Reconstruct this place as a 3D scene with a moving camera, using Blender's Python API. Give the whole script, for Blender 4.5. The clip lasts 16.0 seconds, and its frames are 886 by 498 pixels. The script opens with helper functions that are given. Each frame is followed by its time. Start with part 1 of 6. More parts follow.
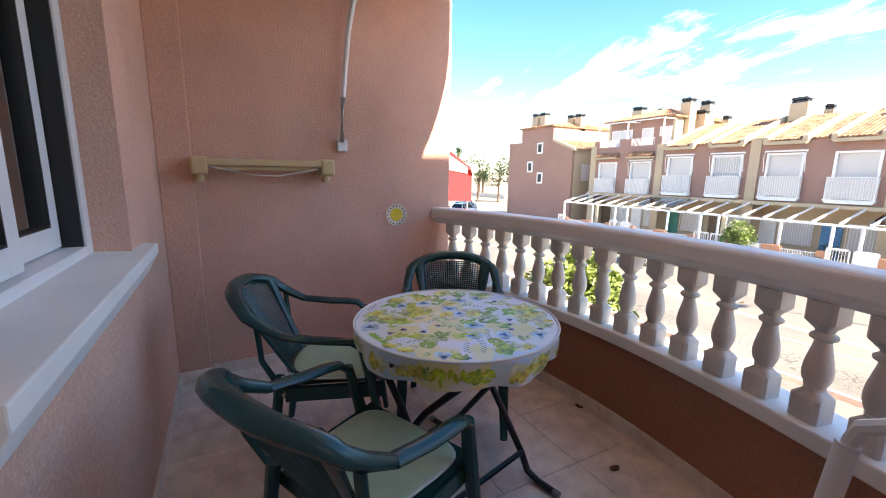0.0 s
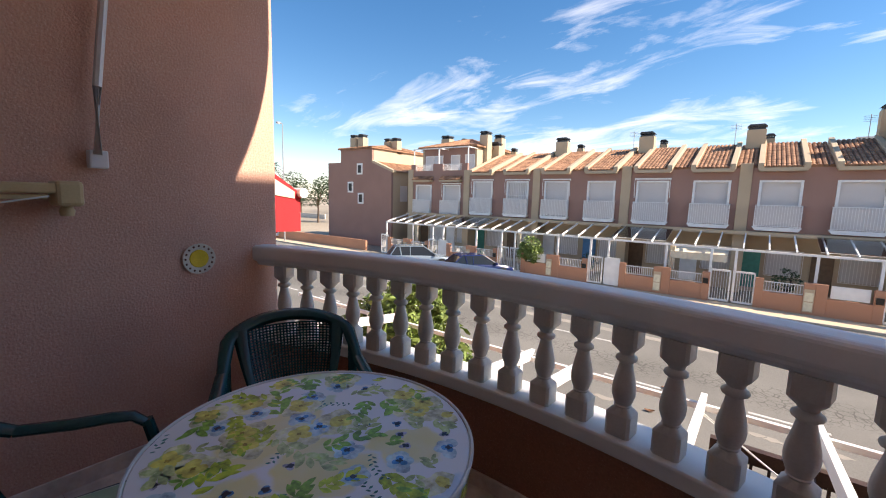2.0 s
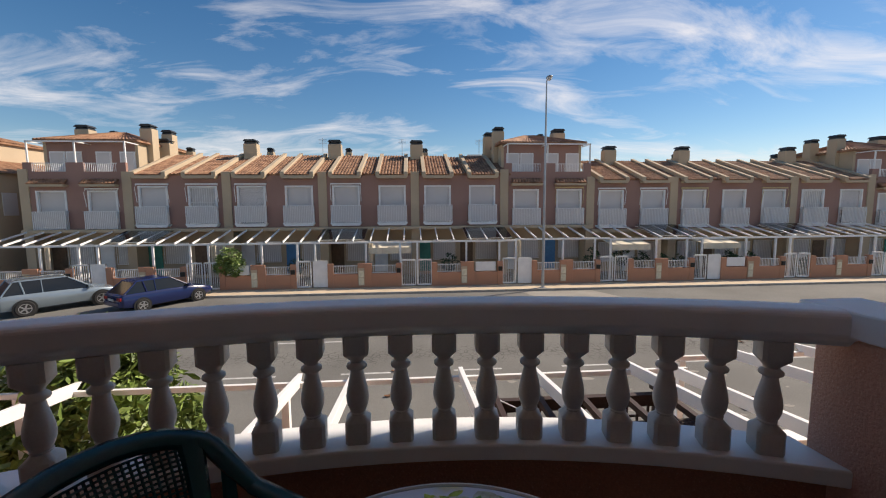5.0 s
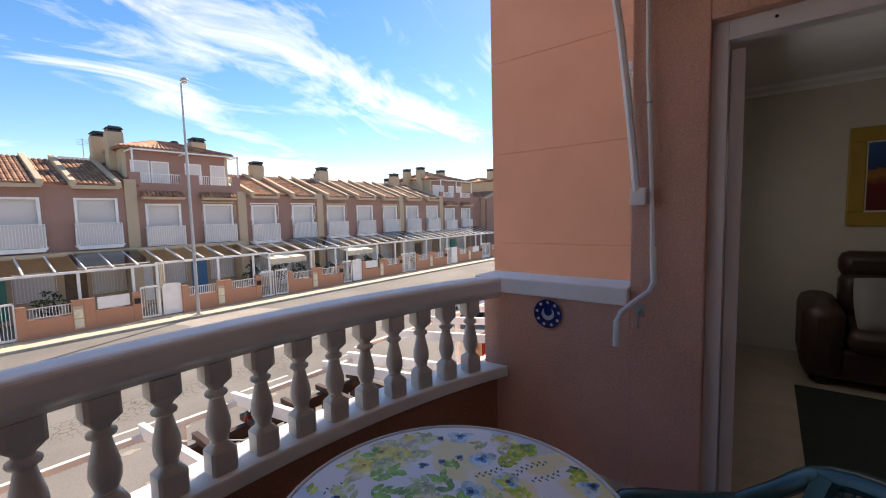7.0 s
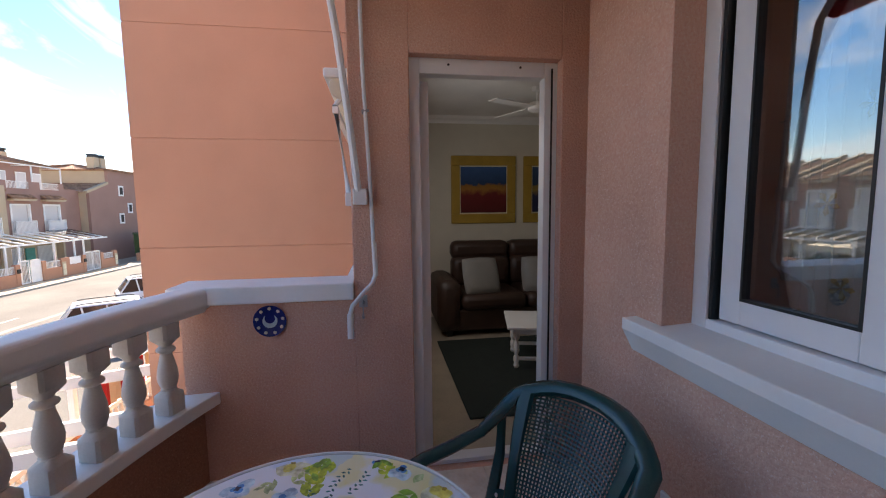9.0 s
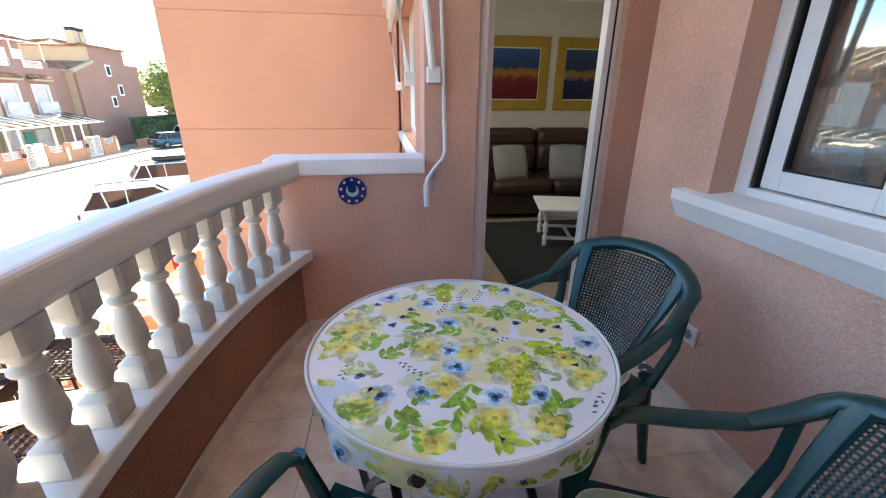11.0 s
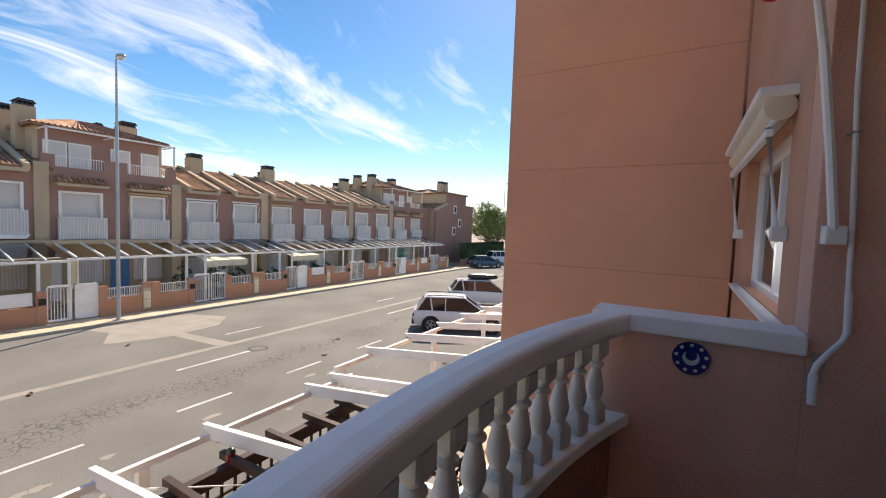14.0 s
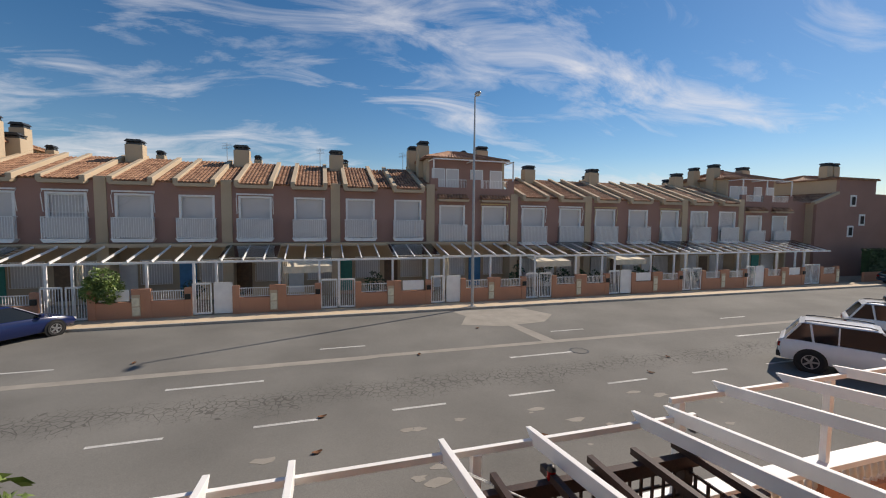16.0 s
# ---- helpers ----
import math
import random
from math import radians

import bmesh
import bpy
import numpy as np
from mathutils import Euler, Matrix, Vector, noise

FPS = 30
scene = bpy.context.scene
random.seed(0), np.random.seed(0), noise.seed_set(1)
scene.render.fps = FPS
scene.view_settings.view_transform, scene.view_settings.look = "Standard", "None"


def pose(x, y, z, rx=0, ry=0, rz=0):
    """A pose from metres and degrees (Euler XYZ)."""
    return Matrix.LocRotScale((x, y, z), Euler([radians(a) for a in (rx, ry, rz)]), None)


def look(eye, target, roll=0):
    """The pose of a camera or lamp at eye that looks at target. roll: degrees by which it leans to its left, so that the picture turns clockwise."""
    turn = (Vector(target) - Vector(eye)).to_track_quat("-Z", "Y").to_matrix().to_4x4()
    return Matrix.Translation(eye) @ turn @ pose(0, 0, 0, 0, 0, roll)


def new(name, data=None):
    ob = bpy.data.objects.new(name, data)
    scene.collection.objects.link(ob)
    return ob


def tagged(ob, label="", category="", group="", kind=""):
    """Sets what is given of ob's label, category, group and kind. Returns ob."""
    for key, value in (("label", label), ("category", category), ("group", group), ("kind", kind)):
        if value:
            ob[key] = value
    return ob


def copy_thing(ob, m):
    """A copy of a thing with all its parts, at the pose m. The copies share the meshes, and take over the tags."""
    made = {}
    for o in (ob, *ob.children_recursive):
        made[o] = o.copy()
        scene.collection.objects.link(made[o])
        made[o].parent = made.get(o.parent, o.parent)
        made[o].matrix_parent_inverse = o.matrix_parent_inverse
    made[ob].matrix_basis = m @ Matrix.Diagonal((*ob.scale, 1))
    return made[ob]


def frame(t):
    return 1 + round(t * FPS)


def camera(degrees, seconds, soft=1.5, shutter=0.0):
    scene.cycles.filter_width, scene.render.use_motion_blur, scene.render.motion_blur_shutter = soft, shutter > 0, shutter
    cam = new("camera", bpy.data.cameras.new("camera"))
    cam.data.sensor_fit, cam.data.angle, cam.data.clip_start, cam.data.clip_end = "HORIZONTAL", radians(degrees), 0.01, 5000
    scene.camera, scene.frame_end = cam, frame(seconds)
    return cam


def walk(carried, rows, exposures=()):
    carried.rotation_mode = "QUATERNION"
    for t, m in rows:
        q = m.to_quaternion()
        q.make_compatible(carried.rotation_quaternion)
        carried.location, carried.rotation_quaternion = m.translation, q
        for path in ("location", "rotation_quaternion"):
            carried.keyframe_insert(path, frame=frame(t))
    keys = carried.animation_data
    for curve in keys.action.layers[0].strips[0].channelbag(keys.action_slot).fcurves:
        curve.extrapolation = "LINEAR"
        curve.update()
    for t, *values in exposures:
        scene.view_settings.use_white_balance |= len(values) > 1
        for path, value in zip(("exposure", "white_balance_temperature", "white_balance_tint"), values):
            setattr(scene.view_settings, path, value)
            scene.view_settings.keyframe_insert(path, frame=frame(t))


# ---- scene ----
cam = camera(94.8, 16.0, 1.1)
PATH = [
    (0, (0.017, 0.03, 1.271), (-1.72, 0.955, 0.913), 0.8),
    (0.5, (-0.147, 0.145, 1.295), (-1.874, 1.097, 0.962), 1.3),
    (1, (-0.245, 0.221, 1.303), (-1.857, 1.371, 1.02), 1.0),
    (1.5, (-0.38, 0.248, 1.326), (-1.791, 1.642, 1.07), 0.9),
    (2, (-0.485, 0.218, 1.328), (-1.684, 1.799, 1.081), 1.6),
    (2.5, (-0.644, 0.219, 1.325), (-1.664, 1.92, 1.067), 2.8),
    (3, (-0.866, 0.232, 1.317), (-1.662, 2.047, 1.051), 2.9),
    (3.2, (-0.951, 0.222, 1.326), (-1.647, 2.078, 1.061), 3.1),
    (5.3, (-1.449, 0.327, 1.357), (-1.257, 2.308, 1.168), -0.7),
    (5.5, (-1.526, 0.282, 1.359), (-1.316, 2.265, 1.199), -1.2),
    (6, (-1.821, 0.245, 1.373), (-1.023, 2.073, 1.233), -2.7),
    (6.5, (-1.891, 0.243, 1.375), (-0.652, 1.804, 1.206), -3.2),
    (7, (-1.969, 0.278, 1.38), (-0.414, 1.526, 1.214), -1.5),
    (7.5, (-2.011, 0.334, 1.373), (-0.197, 1.161, 1.216), -1.0),
    (8, (-1.951, 0.413, 1.362), (0.018, 0.736, 1.222), -0.7),
    (8.2, (-1.945, 0.444, 1.362), (0.047, 0.576, 1.243), 0.1),
    (10.3, (-2.202, 0.913, 1.407), (-0.285, 0.423, 1.114), -1.1),
    (10.5, (-2.22, 0.932, 1.401), (-0.298, 0.533, 1.022), -0.7),
    (11, (-2.238, 0.983, 1.331), (-0.382, 0.717, 0.635), 0.4),
    (11.5, (-2.268, 1.004, 1.268), (-0.52, 0.82, 0.314), 0.7),
    (12, (-2.267, 1.026, 1.317), (-0.428, 0.935, 0.536), 0.8),
    (12.5, (-2.266, 1.036, 1.394), (-0.312, 1.112, 0.975), 1.0),
    (13, (-2.256, 1.067, 1.435), (-0.3, 1.44, 1.247), 1.1),
    (13.5, (-2.25, 1.127, 1.433), (-0.382, 1.831, 1.312), 1.5),
    (14, (-2.18, 1.231, 1.419), (-0.457, 2.239, 1.305), 2.1),
    (14.5, (-2.101, 1.383, 1.427), (-0.508, 2.587, 1.313), 2.6),
    (15, (-2.027, 1.474, 1.435), (-0.619, 2.889, 1.313), 2.3),
    (15.5, (-1.897, 1.613, 1.42), (-0.779, 3.266, 1.288), 1.6),
    (16, (-1.844, 1.756, 1.385), (-1.278, 3.669, 1.249), 0.5),
]
EXPOSURES = ((0, 2.31, 7800, 16), (0.5, 2.03, 7600, 17), (1.0, 1.68, 7400, 19), (1.5, 1.23, 7200, 18), (2.5, 0.86, 7600, 17), (3.0, 0.58, 7500, 16), (5.5, 0.12, 7300, 15), (6.5, 0.66, 7600, 19),
             (7.5, 1.33, 7500, 21), (8.0, 1.48, 7500, 23), (10.3, 2.26, 7900, 12), (11.5, 2.92, 7750, 10), (12.5, 2.18, 7650, 16), (13.0, 1.68, 7600, 23), (13.5, 1.07, 7500, 19), (14.0, 0.72, 7500, 15), (15.0, 0.12, 7500, 16), (16.0, -0.10, 7050, 14))
walk(cam, [(t, look(eye, target, roll)) for t, eye, target, roll in PATH], EXPOSURES)

# ---- world, sun ----
SUN_DIR = Vector((0.735, 0.290, 0.613)).normalized()
world = bpy.data.worlds.new("sky")
scene.world = world
world.use_nodes = True
wn, wl = world.node_tree.nodes, world.node_tree.links
wn.clear()
sky = wn.new("ShaderNodeTexSky")
sky.sky_type = 'NISHITA'
sky.sun_disc = False
sky.sun_elevation = math.asin(SUN_DIR.z)
sky.sun_rotation = math.atan2(SUN_DIR.x, SUN_DIR.y)
sky.altitude = 20
sky.air_density, sky.dust_density, sky.ozone_density = 1.0, 0.1, 3.0
coord = wn.new("ShaderNodeTexCoord")
sep = wn.new("ShaderNodeSeparateXYZ")
wl.new(coord.outputs["Generated"], sep.inputs[0])


def wmath(op, a, b):
    n = wn.new("ShaderNodeMath")
    n.operation = op
    for i, v in enumerate((a, b)):
        if isinstance(v, (int, float)):
            n.inputs[i].default_value = v
        else:
            wl.new(v, n.inputs[i])
    return n.outputs[0]


height = wmath('ADD', wmath('MAXIMUM', sep.outputs[2], 0.0), 0.22)
flat = wn.new("ShaderNodeCombineXYZ")
wl.new(wmath('DIVIDE', sep.outputs[0], height), flat.inputs[0])
wl.new(wmath('DIVIDE', sep.outputs[1], height), flat.inputs[1])
stretch = wn.new("ShaderNodeMapping")
stretch.inputs["Rotation"].default_value = (0, 0, radians(-22))
stretch.inputs["Scale"].default_value = (0.5, 1.05, 1.0)
stretch.inputs["Location"].default_value = (1.3, 0.4, 0.0)
wl.new(flat.outputs[0], stretch.inputs[0])


def wnoise(scale, detail, rough, dist):
    n = wn.new("ShaderNodeTexNoise")
    n.inputs["Scale"].default_value, n.inputs["Detail"].default_value = scale, detail
    n.inputs["Roughness"].default_value, n.inputs["Distortion"].default_value = rough, dist
    wl.new(stretch.outputs[0], n.inputs["Vector"])
    return n.outputs[0]


cirrus = wmath('MULTIPLY', wnoise(0.95, 4.0, 0.55, 0.4), wmath('ADD', wnoise(3.0, 12.0, 0.64, 1.3), 0.35))
ramp = wn.new("ShaderNodeValToRGB")
ramp.color_ramp.elements[0].position, ramp.color_ramp.elements[0].color = 0.44, (0, 0, 0, 1)
ramp.color_ramp.elements[1].position, ramp.color_ramp.elements[1].color = 0.68, (0.9, 0.9, 0.9, 1)
wl.new(cirrus, ramp.inputs[0])
mixw = wn.new("ShaderNodeMixRGB")
mixw.inputs[2].default_value = (5.7, 5.9, 6.3, 1)
deep = wn.new("ShaderNodeHueSaturation")
deep.inputs["Saturation"].default_value = 1.30
deep.inputs["Value"].default_value = 0.67
wl.new(sky.outputs[0], deep.inputs["Color"])
wl.new(ramp.outputs[0], mixw.inputs[0])
wl.new(deep.outputs[0], mixw.inputs[1])
back = wn.new("ShaderNodeBackground")
back.inputs[1].default_value = 0.15
haze = wn.new("ShaderNodeMixRGB")
haze.inputs[2].default_value = (4.0, 4.6, 5.4, 1)
wl.new(wmath('MULTIPLY', wmath('MAXIMUM', wmath('SUBTRACT', 1.0, wmath('MULTIPLY', wmath('MAXIMUM', sep.outputs[2], 0.0), 7.0)), 0.0), 0.42), haze.inputs[0])
wl.new(mixw.outputs[0], haze.inputs[1])
wl.new(haze.outputs[0], back.inputs[0])
outw = wn.new("ShaderNodeOutputWorld")
wl.new(back.outputs[0], outw.inputs[0])

sun = new("sun", bpy.data.lights.new("sun", 'SUN'))
sun.data.energy, sun.data.angle, sun.data.color = 5.0, radians(0.55), (1.0, 0.94, 0.85)
sun.matrix_world = look(SUN_DIR * 60, (0, 0, 0))


# ---- materials ----
def mat(name, color, rough=0.6, metal=0.0, vary=0.12, scale=6.0, fine=120.0, bump=0.15, depth=0.004, spec=0.5, tint=None, random_tint=0.0):
    """A painted or mineral surface: two scales of colour variation, and fine relief."""
    m = bpy.data.materials.new(name)
    m.use_nodes = True
    n, l = m.node_tree.nodes, m.node_tree.links
    b = n["Principled BSDF"]
    b.inputs["Roughness"].default_value, b.inputs["Metallic"].default_value = rough, metal
    b.inputs["Specular IOR Level"].default_value = spec
    tc = n.new("ShaderNodeTexCoord")
    big, small = n.new("ShaderNodeTexNoise"), n.new("ShaderNodeTexNoise")
    for t, sc, de in ((big, scale, 5.0), (small, fine, 3.0)):
        t.inputs["Scale"].default_value, t.inputs["Detail"].default_value = sc, de
        l.new(tc.outputs["Object"], t.inputs["Vector"])
    dark = [c * (1 - vary) for c in color]
    light = [min(1.0, c * (1 + vary)) for c in (tint or color)]
    r = n.new("ShaderNodeValToRGB")
    r.color_ramp.elements[0].position, r.color_ramp.elements[0].color = 0.3, (*dark, 1)
    r.color_ramp.elements[1].position, r.color_ramp.elements[1].color = 0.7, (*light, 1)
    l.new(big.outputs[0], r.inputs[0])
    g = n.new("ShaderNodeMixRGB")
    g.blend_type = 'OVERLAY'
    g.inputs[0].default_value = min(1.0, vary * 2.2)
    l.new(r.outputs[0], g.inputs[1])
    l.new(small.outputs[0], g.inputs[2])
    last = g.outputs[0]
    if random_tint:
        info = n.new("ShaderNodeObjectInfo")
        hsv = n.new("ShaderNodeHueSaturation")
        mm = n.new("ShaderNodeMapRange")
        mm.inputs[3].default_value, mm.inputs[4].default_value = 1 - random_tint, 1 + random_tint
        l.new(info.outputs["Random"], mm.inputs[0])
        l.new(mm.outputs[0], hsv.inputs["Value"])
        l.new(last, hsv.inputs["Color"])
        last = hsv.outputs[0]
    l.new(last, b.inputs["Base Color"])
    if bump:
        bp = n.new("ShaderNodeBump")
        bp.inputs["Strength"].default_value, bp.inputs["Distance"].default_value = bump, depth
        l.new(small.outputs[0], bp.inputs["Height"])
        l.new(bp.outputs[0], b.inputs["Normal"])
    return m


def stucco_mat(name, color, speck):
    """Coarse sprayed render with pale grit."""
    m = mat(name, color, 0.9, vary=0.13, scale=1.7, fine=95.0, bump=0.65, depth=0.007, spec=0.2)
    n, l = m.node_tree.nodes, m.node_tree.links
    b = n["Principled BSDF"]
    old = b.inputs["Base Color"].links[0].from_socket
    tc = n.new("ShaderNodeTexCoord")
    v = n.new("ShaderNodeTexNoise")
    v.inputs["Scale"].default_value, v.inputs["Detail"].default_value = 160.0, 1.0
    l.new(tc.outputs["Object"], v.inputs["Vector"])
    r = n.new("ShaderNodeValToRGB")
    r.color_ramp.elements[0].position, r.color_ramp.elements[1].position = 0.62, 0.72
    l.new(v.outputs[0], r.inputs[0])
    mx = n.new("ShaderNodeMixRGB")
    mx.inputs[2].default_value = (*speck, 1)
    sc = n.new("ShaderNodeMath")
    sc.operation = 'MULTIPLY'
    sc.inputs[1].default_value = 0.6
    l.new(r.outputs[0], sc.inputs[0])
    l.new(sc.outputs[0], mx.inputs[0])
    l.new(old, mx.inputs[1])
    l.new(mx.outputs[0], b.inputs["Base Color"])
    return m


def cloth_mat(name):
    """White oilcloth printed with watercolour leaves and flowers."""
    m = bpy.data.materials.new(name)
    m.use_nodes = True
    n, l = m.node_tree.nodes, m.node_tree.links
    b = n["Principled BSDF"]
    b.inputs["Roughness"].default_value = 0.38
    tc = n.new("ShaderNodeTexCoord")
    warp = n.new("ShaderNodeTexNoise")
    warp.inputs["Scale"].default_value, warp.inputs["Detail"].default_value = 14.0, 4.0
    l.new(tc.outputs["Object"], warp.inputs["Vector"])
    add = n.new("ShaderNodeMixRGB")
    add.blend_type = 'LINEAR_LIGHT'
    add.inputs[0].default_value = 0.045
    l.new(tc.outputs["Object"], add.inputs[1])
    l.new(warp.outputs["Color"], add.inputs[2])
    last = None
    rgb = n.new("ShaderNodeRGB")
    rgb.outputs[0].default_value = (0.88, 0.88, 0.87, 1)
    last = rgb.outputs[0]
    layers = ((5.2, 0.56, (0.86, 0.76, 0.28), 1.0, (0.3, 0.1), (1, 1, 1), 0.48), (5.5, 0.46, (0.46, 0.66, 0.86), 0.8, (0.9, 2.3), (1, 1, 1), 0.30),
              (9.0, 0.46, (0.55, 0.68, 0.30), 0.8, (2.7, 0.6), (1, 0.6, 1), 0.22))
    for scale, size, color, strength, off, squash, share in layers:
        mp = n.new("ShaderNodeMapping")
        mp.inputs["Location"].default_value = (off[0], off[1], 0.37)
        mp.inputs["Scale"].default_value = squash
        mp.inputs["Rotation"].default_value = (0, 0, off[0])
        l.new(add.outputs[0], mp.inputs[0])
        v = n.new("ShaderNodeTexVoronoi")
        v.inputs["Scale"].default_value = scale
        l.new(mp.outputs[0], v.inputs["Vector"])
        r = n.new("ShaderNodeValToRGB")
        r.color_ramp.elements[0].position, r.color_ramp.elements[0].color = size * 0.86, (1, 1, 1, 1)
        r.color_ramp.elements[1].position, r.color_ramp.elements[1].color = size, (0, 0, 0, 1)
        l.new(v.outputs["Distance"], r.inputs[0])
        sp = n.new("ShaderNodeSeparateColor")
        l.new(v.outputs["Color"], sp.inputs[0])
        lt = n.new("ShaderNodeMath")
        lt.operation = 'LESS_THAN'
        lt.inputs[1].default_value = share
        l.new(sp.outputs[0], lt.inputs[0])
        wash = n.new("ShaderNodeMapRange")
        wash.inputs[3].default_value, wash.inputs[4].default_value = strength * 0.35, strength * 1.1
        l.new(warp.outputs[0], wash.inputs[0])
        m1, m2 = n.new("ShaderNodeMath"), n.new("ShaderNodeMath")
        m1.operation = m2.operation = 'MULTIPLY'
        l.new(r.outputs[0], m1.inputs[0])
        l.new(lt.outputs[0], m1.inputs[1])
        l.new(m1.outputs[0], m2.inputs[0])
        l.new(wash.outputs[0], m2.inputs[1])
        mx = n.new("ShaderNodeMixRGB")
        mx.inputs[2].default_value = (*color, 1)
        l.new(m2.outputs[0], mx.inputs[0])
        l.new(last, mx.inputs[1])
        last = mx.outputs[0]
    l.new(last, b.inputs["Base Color"])
    crease = n.new("ShaderNodeTexNoise")
    crease.noise_type = 'RIDGED_MULTIFRACTAL'
    crease.inputs["Scale"].default_value, crease.inputs["Detail"].default_value = 4.5, 2.0
    l.new(tc.outputs["Object"], crease.inputs["Vector"])
    bump = n.new("ShaderNodeBump")
    bump.inputs["Strength"].default_value, bump.inputs["Distance"].default_value = 0.35, 0.006
    l.new(crease.outputs[0], bump.inputs["Height"])
    l.new(bump.outputs[0], b.inputs["Normal"])
    return m


def asphalt_mat():
    """Worn grey asphalt with broad stains, an alligator-cracked strip along one lane, and grit."""
    m = mat("asphalt", (0.185, 0.178, 0.160), 0.9, vary=0.16, scale=0.35, fine=55.0, bump=0.3, depth=0.006, spec=0.2)
    n, l = m.node_tree.nodes, m.node_tree.links
    b = n["Principled BSDF"]
    old = b.inputs["Base Color"].links[0].from_socket
    tc = n.new("ShaderNodeTexCoord")
    sp = n.new("ShaderNodeSeparateXYZ")
    l.new(tc.outputs["Object"], sp.inputs[0])
    wob = n.new("ShaderNodeTexNoise")
    wob.inputs["Scale"].default_value = 0.5
    l.new(tc.outputs["Object"], wob.inputs["Vector"])

    def mth(op, a, c):
        k = n.new("ShaderNodeMath")
        k.operation = op
        for i, v in enumerate((a, c)):
            if isinstance(v, (int, float)):
                k.inputs[i].default_value = v
            else:
                l.new(v, k.inputs[i])
        return k.outputs[0]
    off = mth('ABSOLUTE', mth('ADD', mth('SUBTRACT', sp.outputs[1], 13.3), mth('MULTIPLY', mth('SUBTRACT', wob.outputs[0], 0.5), 1.6)), 0.0)
    band = mth('SUBTRACT', 1.0, mth('MINIMUM', mth('DIVIDE', off, 0.9), 1.0))
    v = n.new("ShaderNodeTexVoronoi")
    v.feature = 'DISTANCE_TO_EDGE'
    v.inputs["Scale"].default_value = 4.6
    l.new(tc.outputs["Object"], v.inputs["Vector"])
    crack = mth('LESS_THAN', v.outputs["Distance"], mth('MULTIPLY', band, 0.060))
    mx = n.new("ShaderNodeMixRGB")
    mx.inputs[2].default_value = (0.05, 0.047, 0.042, 1)
    l.new(mth('MULTIPLY', crack, 0.55), mx.inputs[0])
    l.new(old, mx.inputs[1])
    l.new(mx.outputs[0], b.inputs["Base Color"])
    return m


def glass_mat(name, tint=(0.9, 0.95, 0.95), alpha=0.25):
    m = bpy.data.materials.new(name)
    m.use_nodes = True
    n, l = m.node_tree.nodes, m.node_tree.links
    n.remove(n["Principled BSDF"])
    tr, gl, mx = n.new("ShaderNodeBsdfTransparent"), n.new("ShaderNodeBsdfGlossy"), n.new("ShaderNodeMixShader")
    tr.inputs[0].default_value = (*tint, 1)
    gl.inputs["Roughness"].default_value = 0.02
    fr = n.new("ShaderNodeFresnel")
    fr.inputs[0].default_value = 1.5
    ad = n.new("ShaderNodeMath")
    ad.operation = 'ADD'
    ad.inputs[1].default_value = alpha
    l.new(fr.outputs[0], ad.inputs[0])
    l.new(ad.outputs[0], mx.inputs[0])
    l.new(tr.outputs[0], mx.inputs[1])
    l.new(gl.outputs[0], mx.inputs[2])
    l.new(mx.outputs[0], n["Material Output"].inputs[0])
    return m


STUCCO = stucco_mat("salmon_stucco", (0.70, 0.41, 0.31), (0.84, 0.64, 0.54))
STUCCO_SMOOTH = mat("smooth_salmon_render", (0.58, 0.315, 0.215), 0.9, vary=0.06, scale=1.2, fine=160, bump=0.25, depth=0.003, spec=0.2)
PARAPET = stucco_mat("brown_stucco", (0.40, 0.185, 0.115), (0.56, 0.35, 0.26))
WHITE = mat("white_paint", (0.86, 0.85, 0.82), 0.55, vary=0.05, scale=3, fine=70, bump=0.12)
BALUSTER = mat("cast_white_stone", (0.66, 0.63, 0.58), 0.6, vary=0.07, scale=9, fine=130, bump=0.2, depth=0.002)
LACQUER = mat("white_lacquered_aluminium", (0.80, 0.80, 0.80), 0.35, vary=0.03, scale=4, fine=60, bump=0.02)
CREAM = mat("cream_plastic", (0.62, 0.47, 0.25), 0.45, vary=0.06, bump=0.03)
FLOOR = mat("marbled_beige_tile", (0.76, 0.64, 0.54), 0.28, vary=0.16, scale=9, fine=40, bump=0.03, tint=(0.80, 0.69, 0.61), random_tint=0.05)
GROUT = mat("grout", (0.40, 0.34, 0.29), 0.9, bump=0.2)
GREEN = mat("dark_green_plastic", (0.007, 0.058, 0.056), 0.27, vary=0.10, scale=12, fine=220, bump=0.04)
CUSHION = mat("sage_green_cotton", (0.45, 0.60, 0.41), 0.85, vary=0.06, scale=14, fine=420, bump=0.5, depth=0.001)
PIPING = mat("white_piping", (0.72, 0.72, 0.68), 0.8, vary=0.05, fine=300)
CLOTH = cloth_mat("printed_oilcloth")


def ink(name, color):
    return mat(name, color, 0.4, vary=0.42, scale=30, fine=90, bump=0.0)


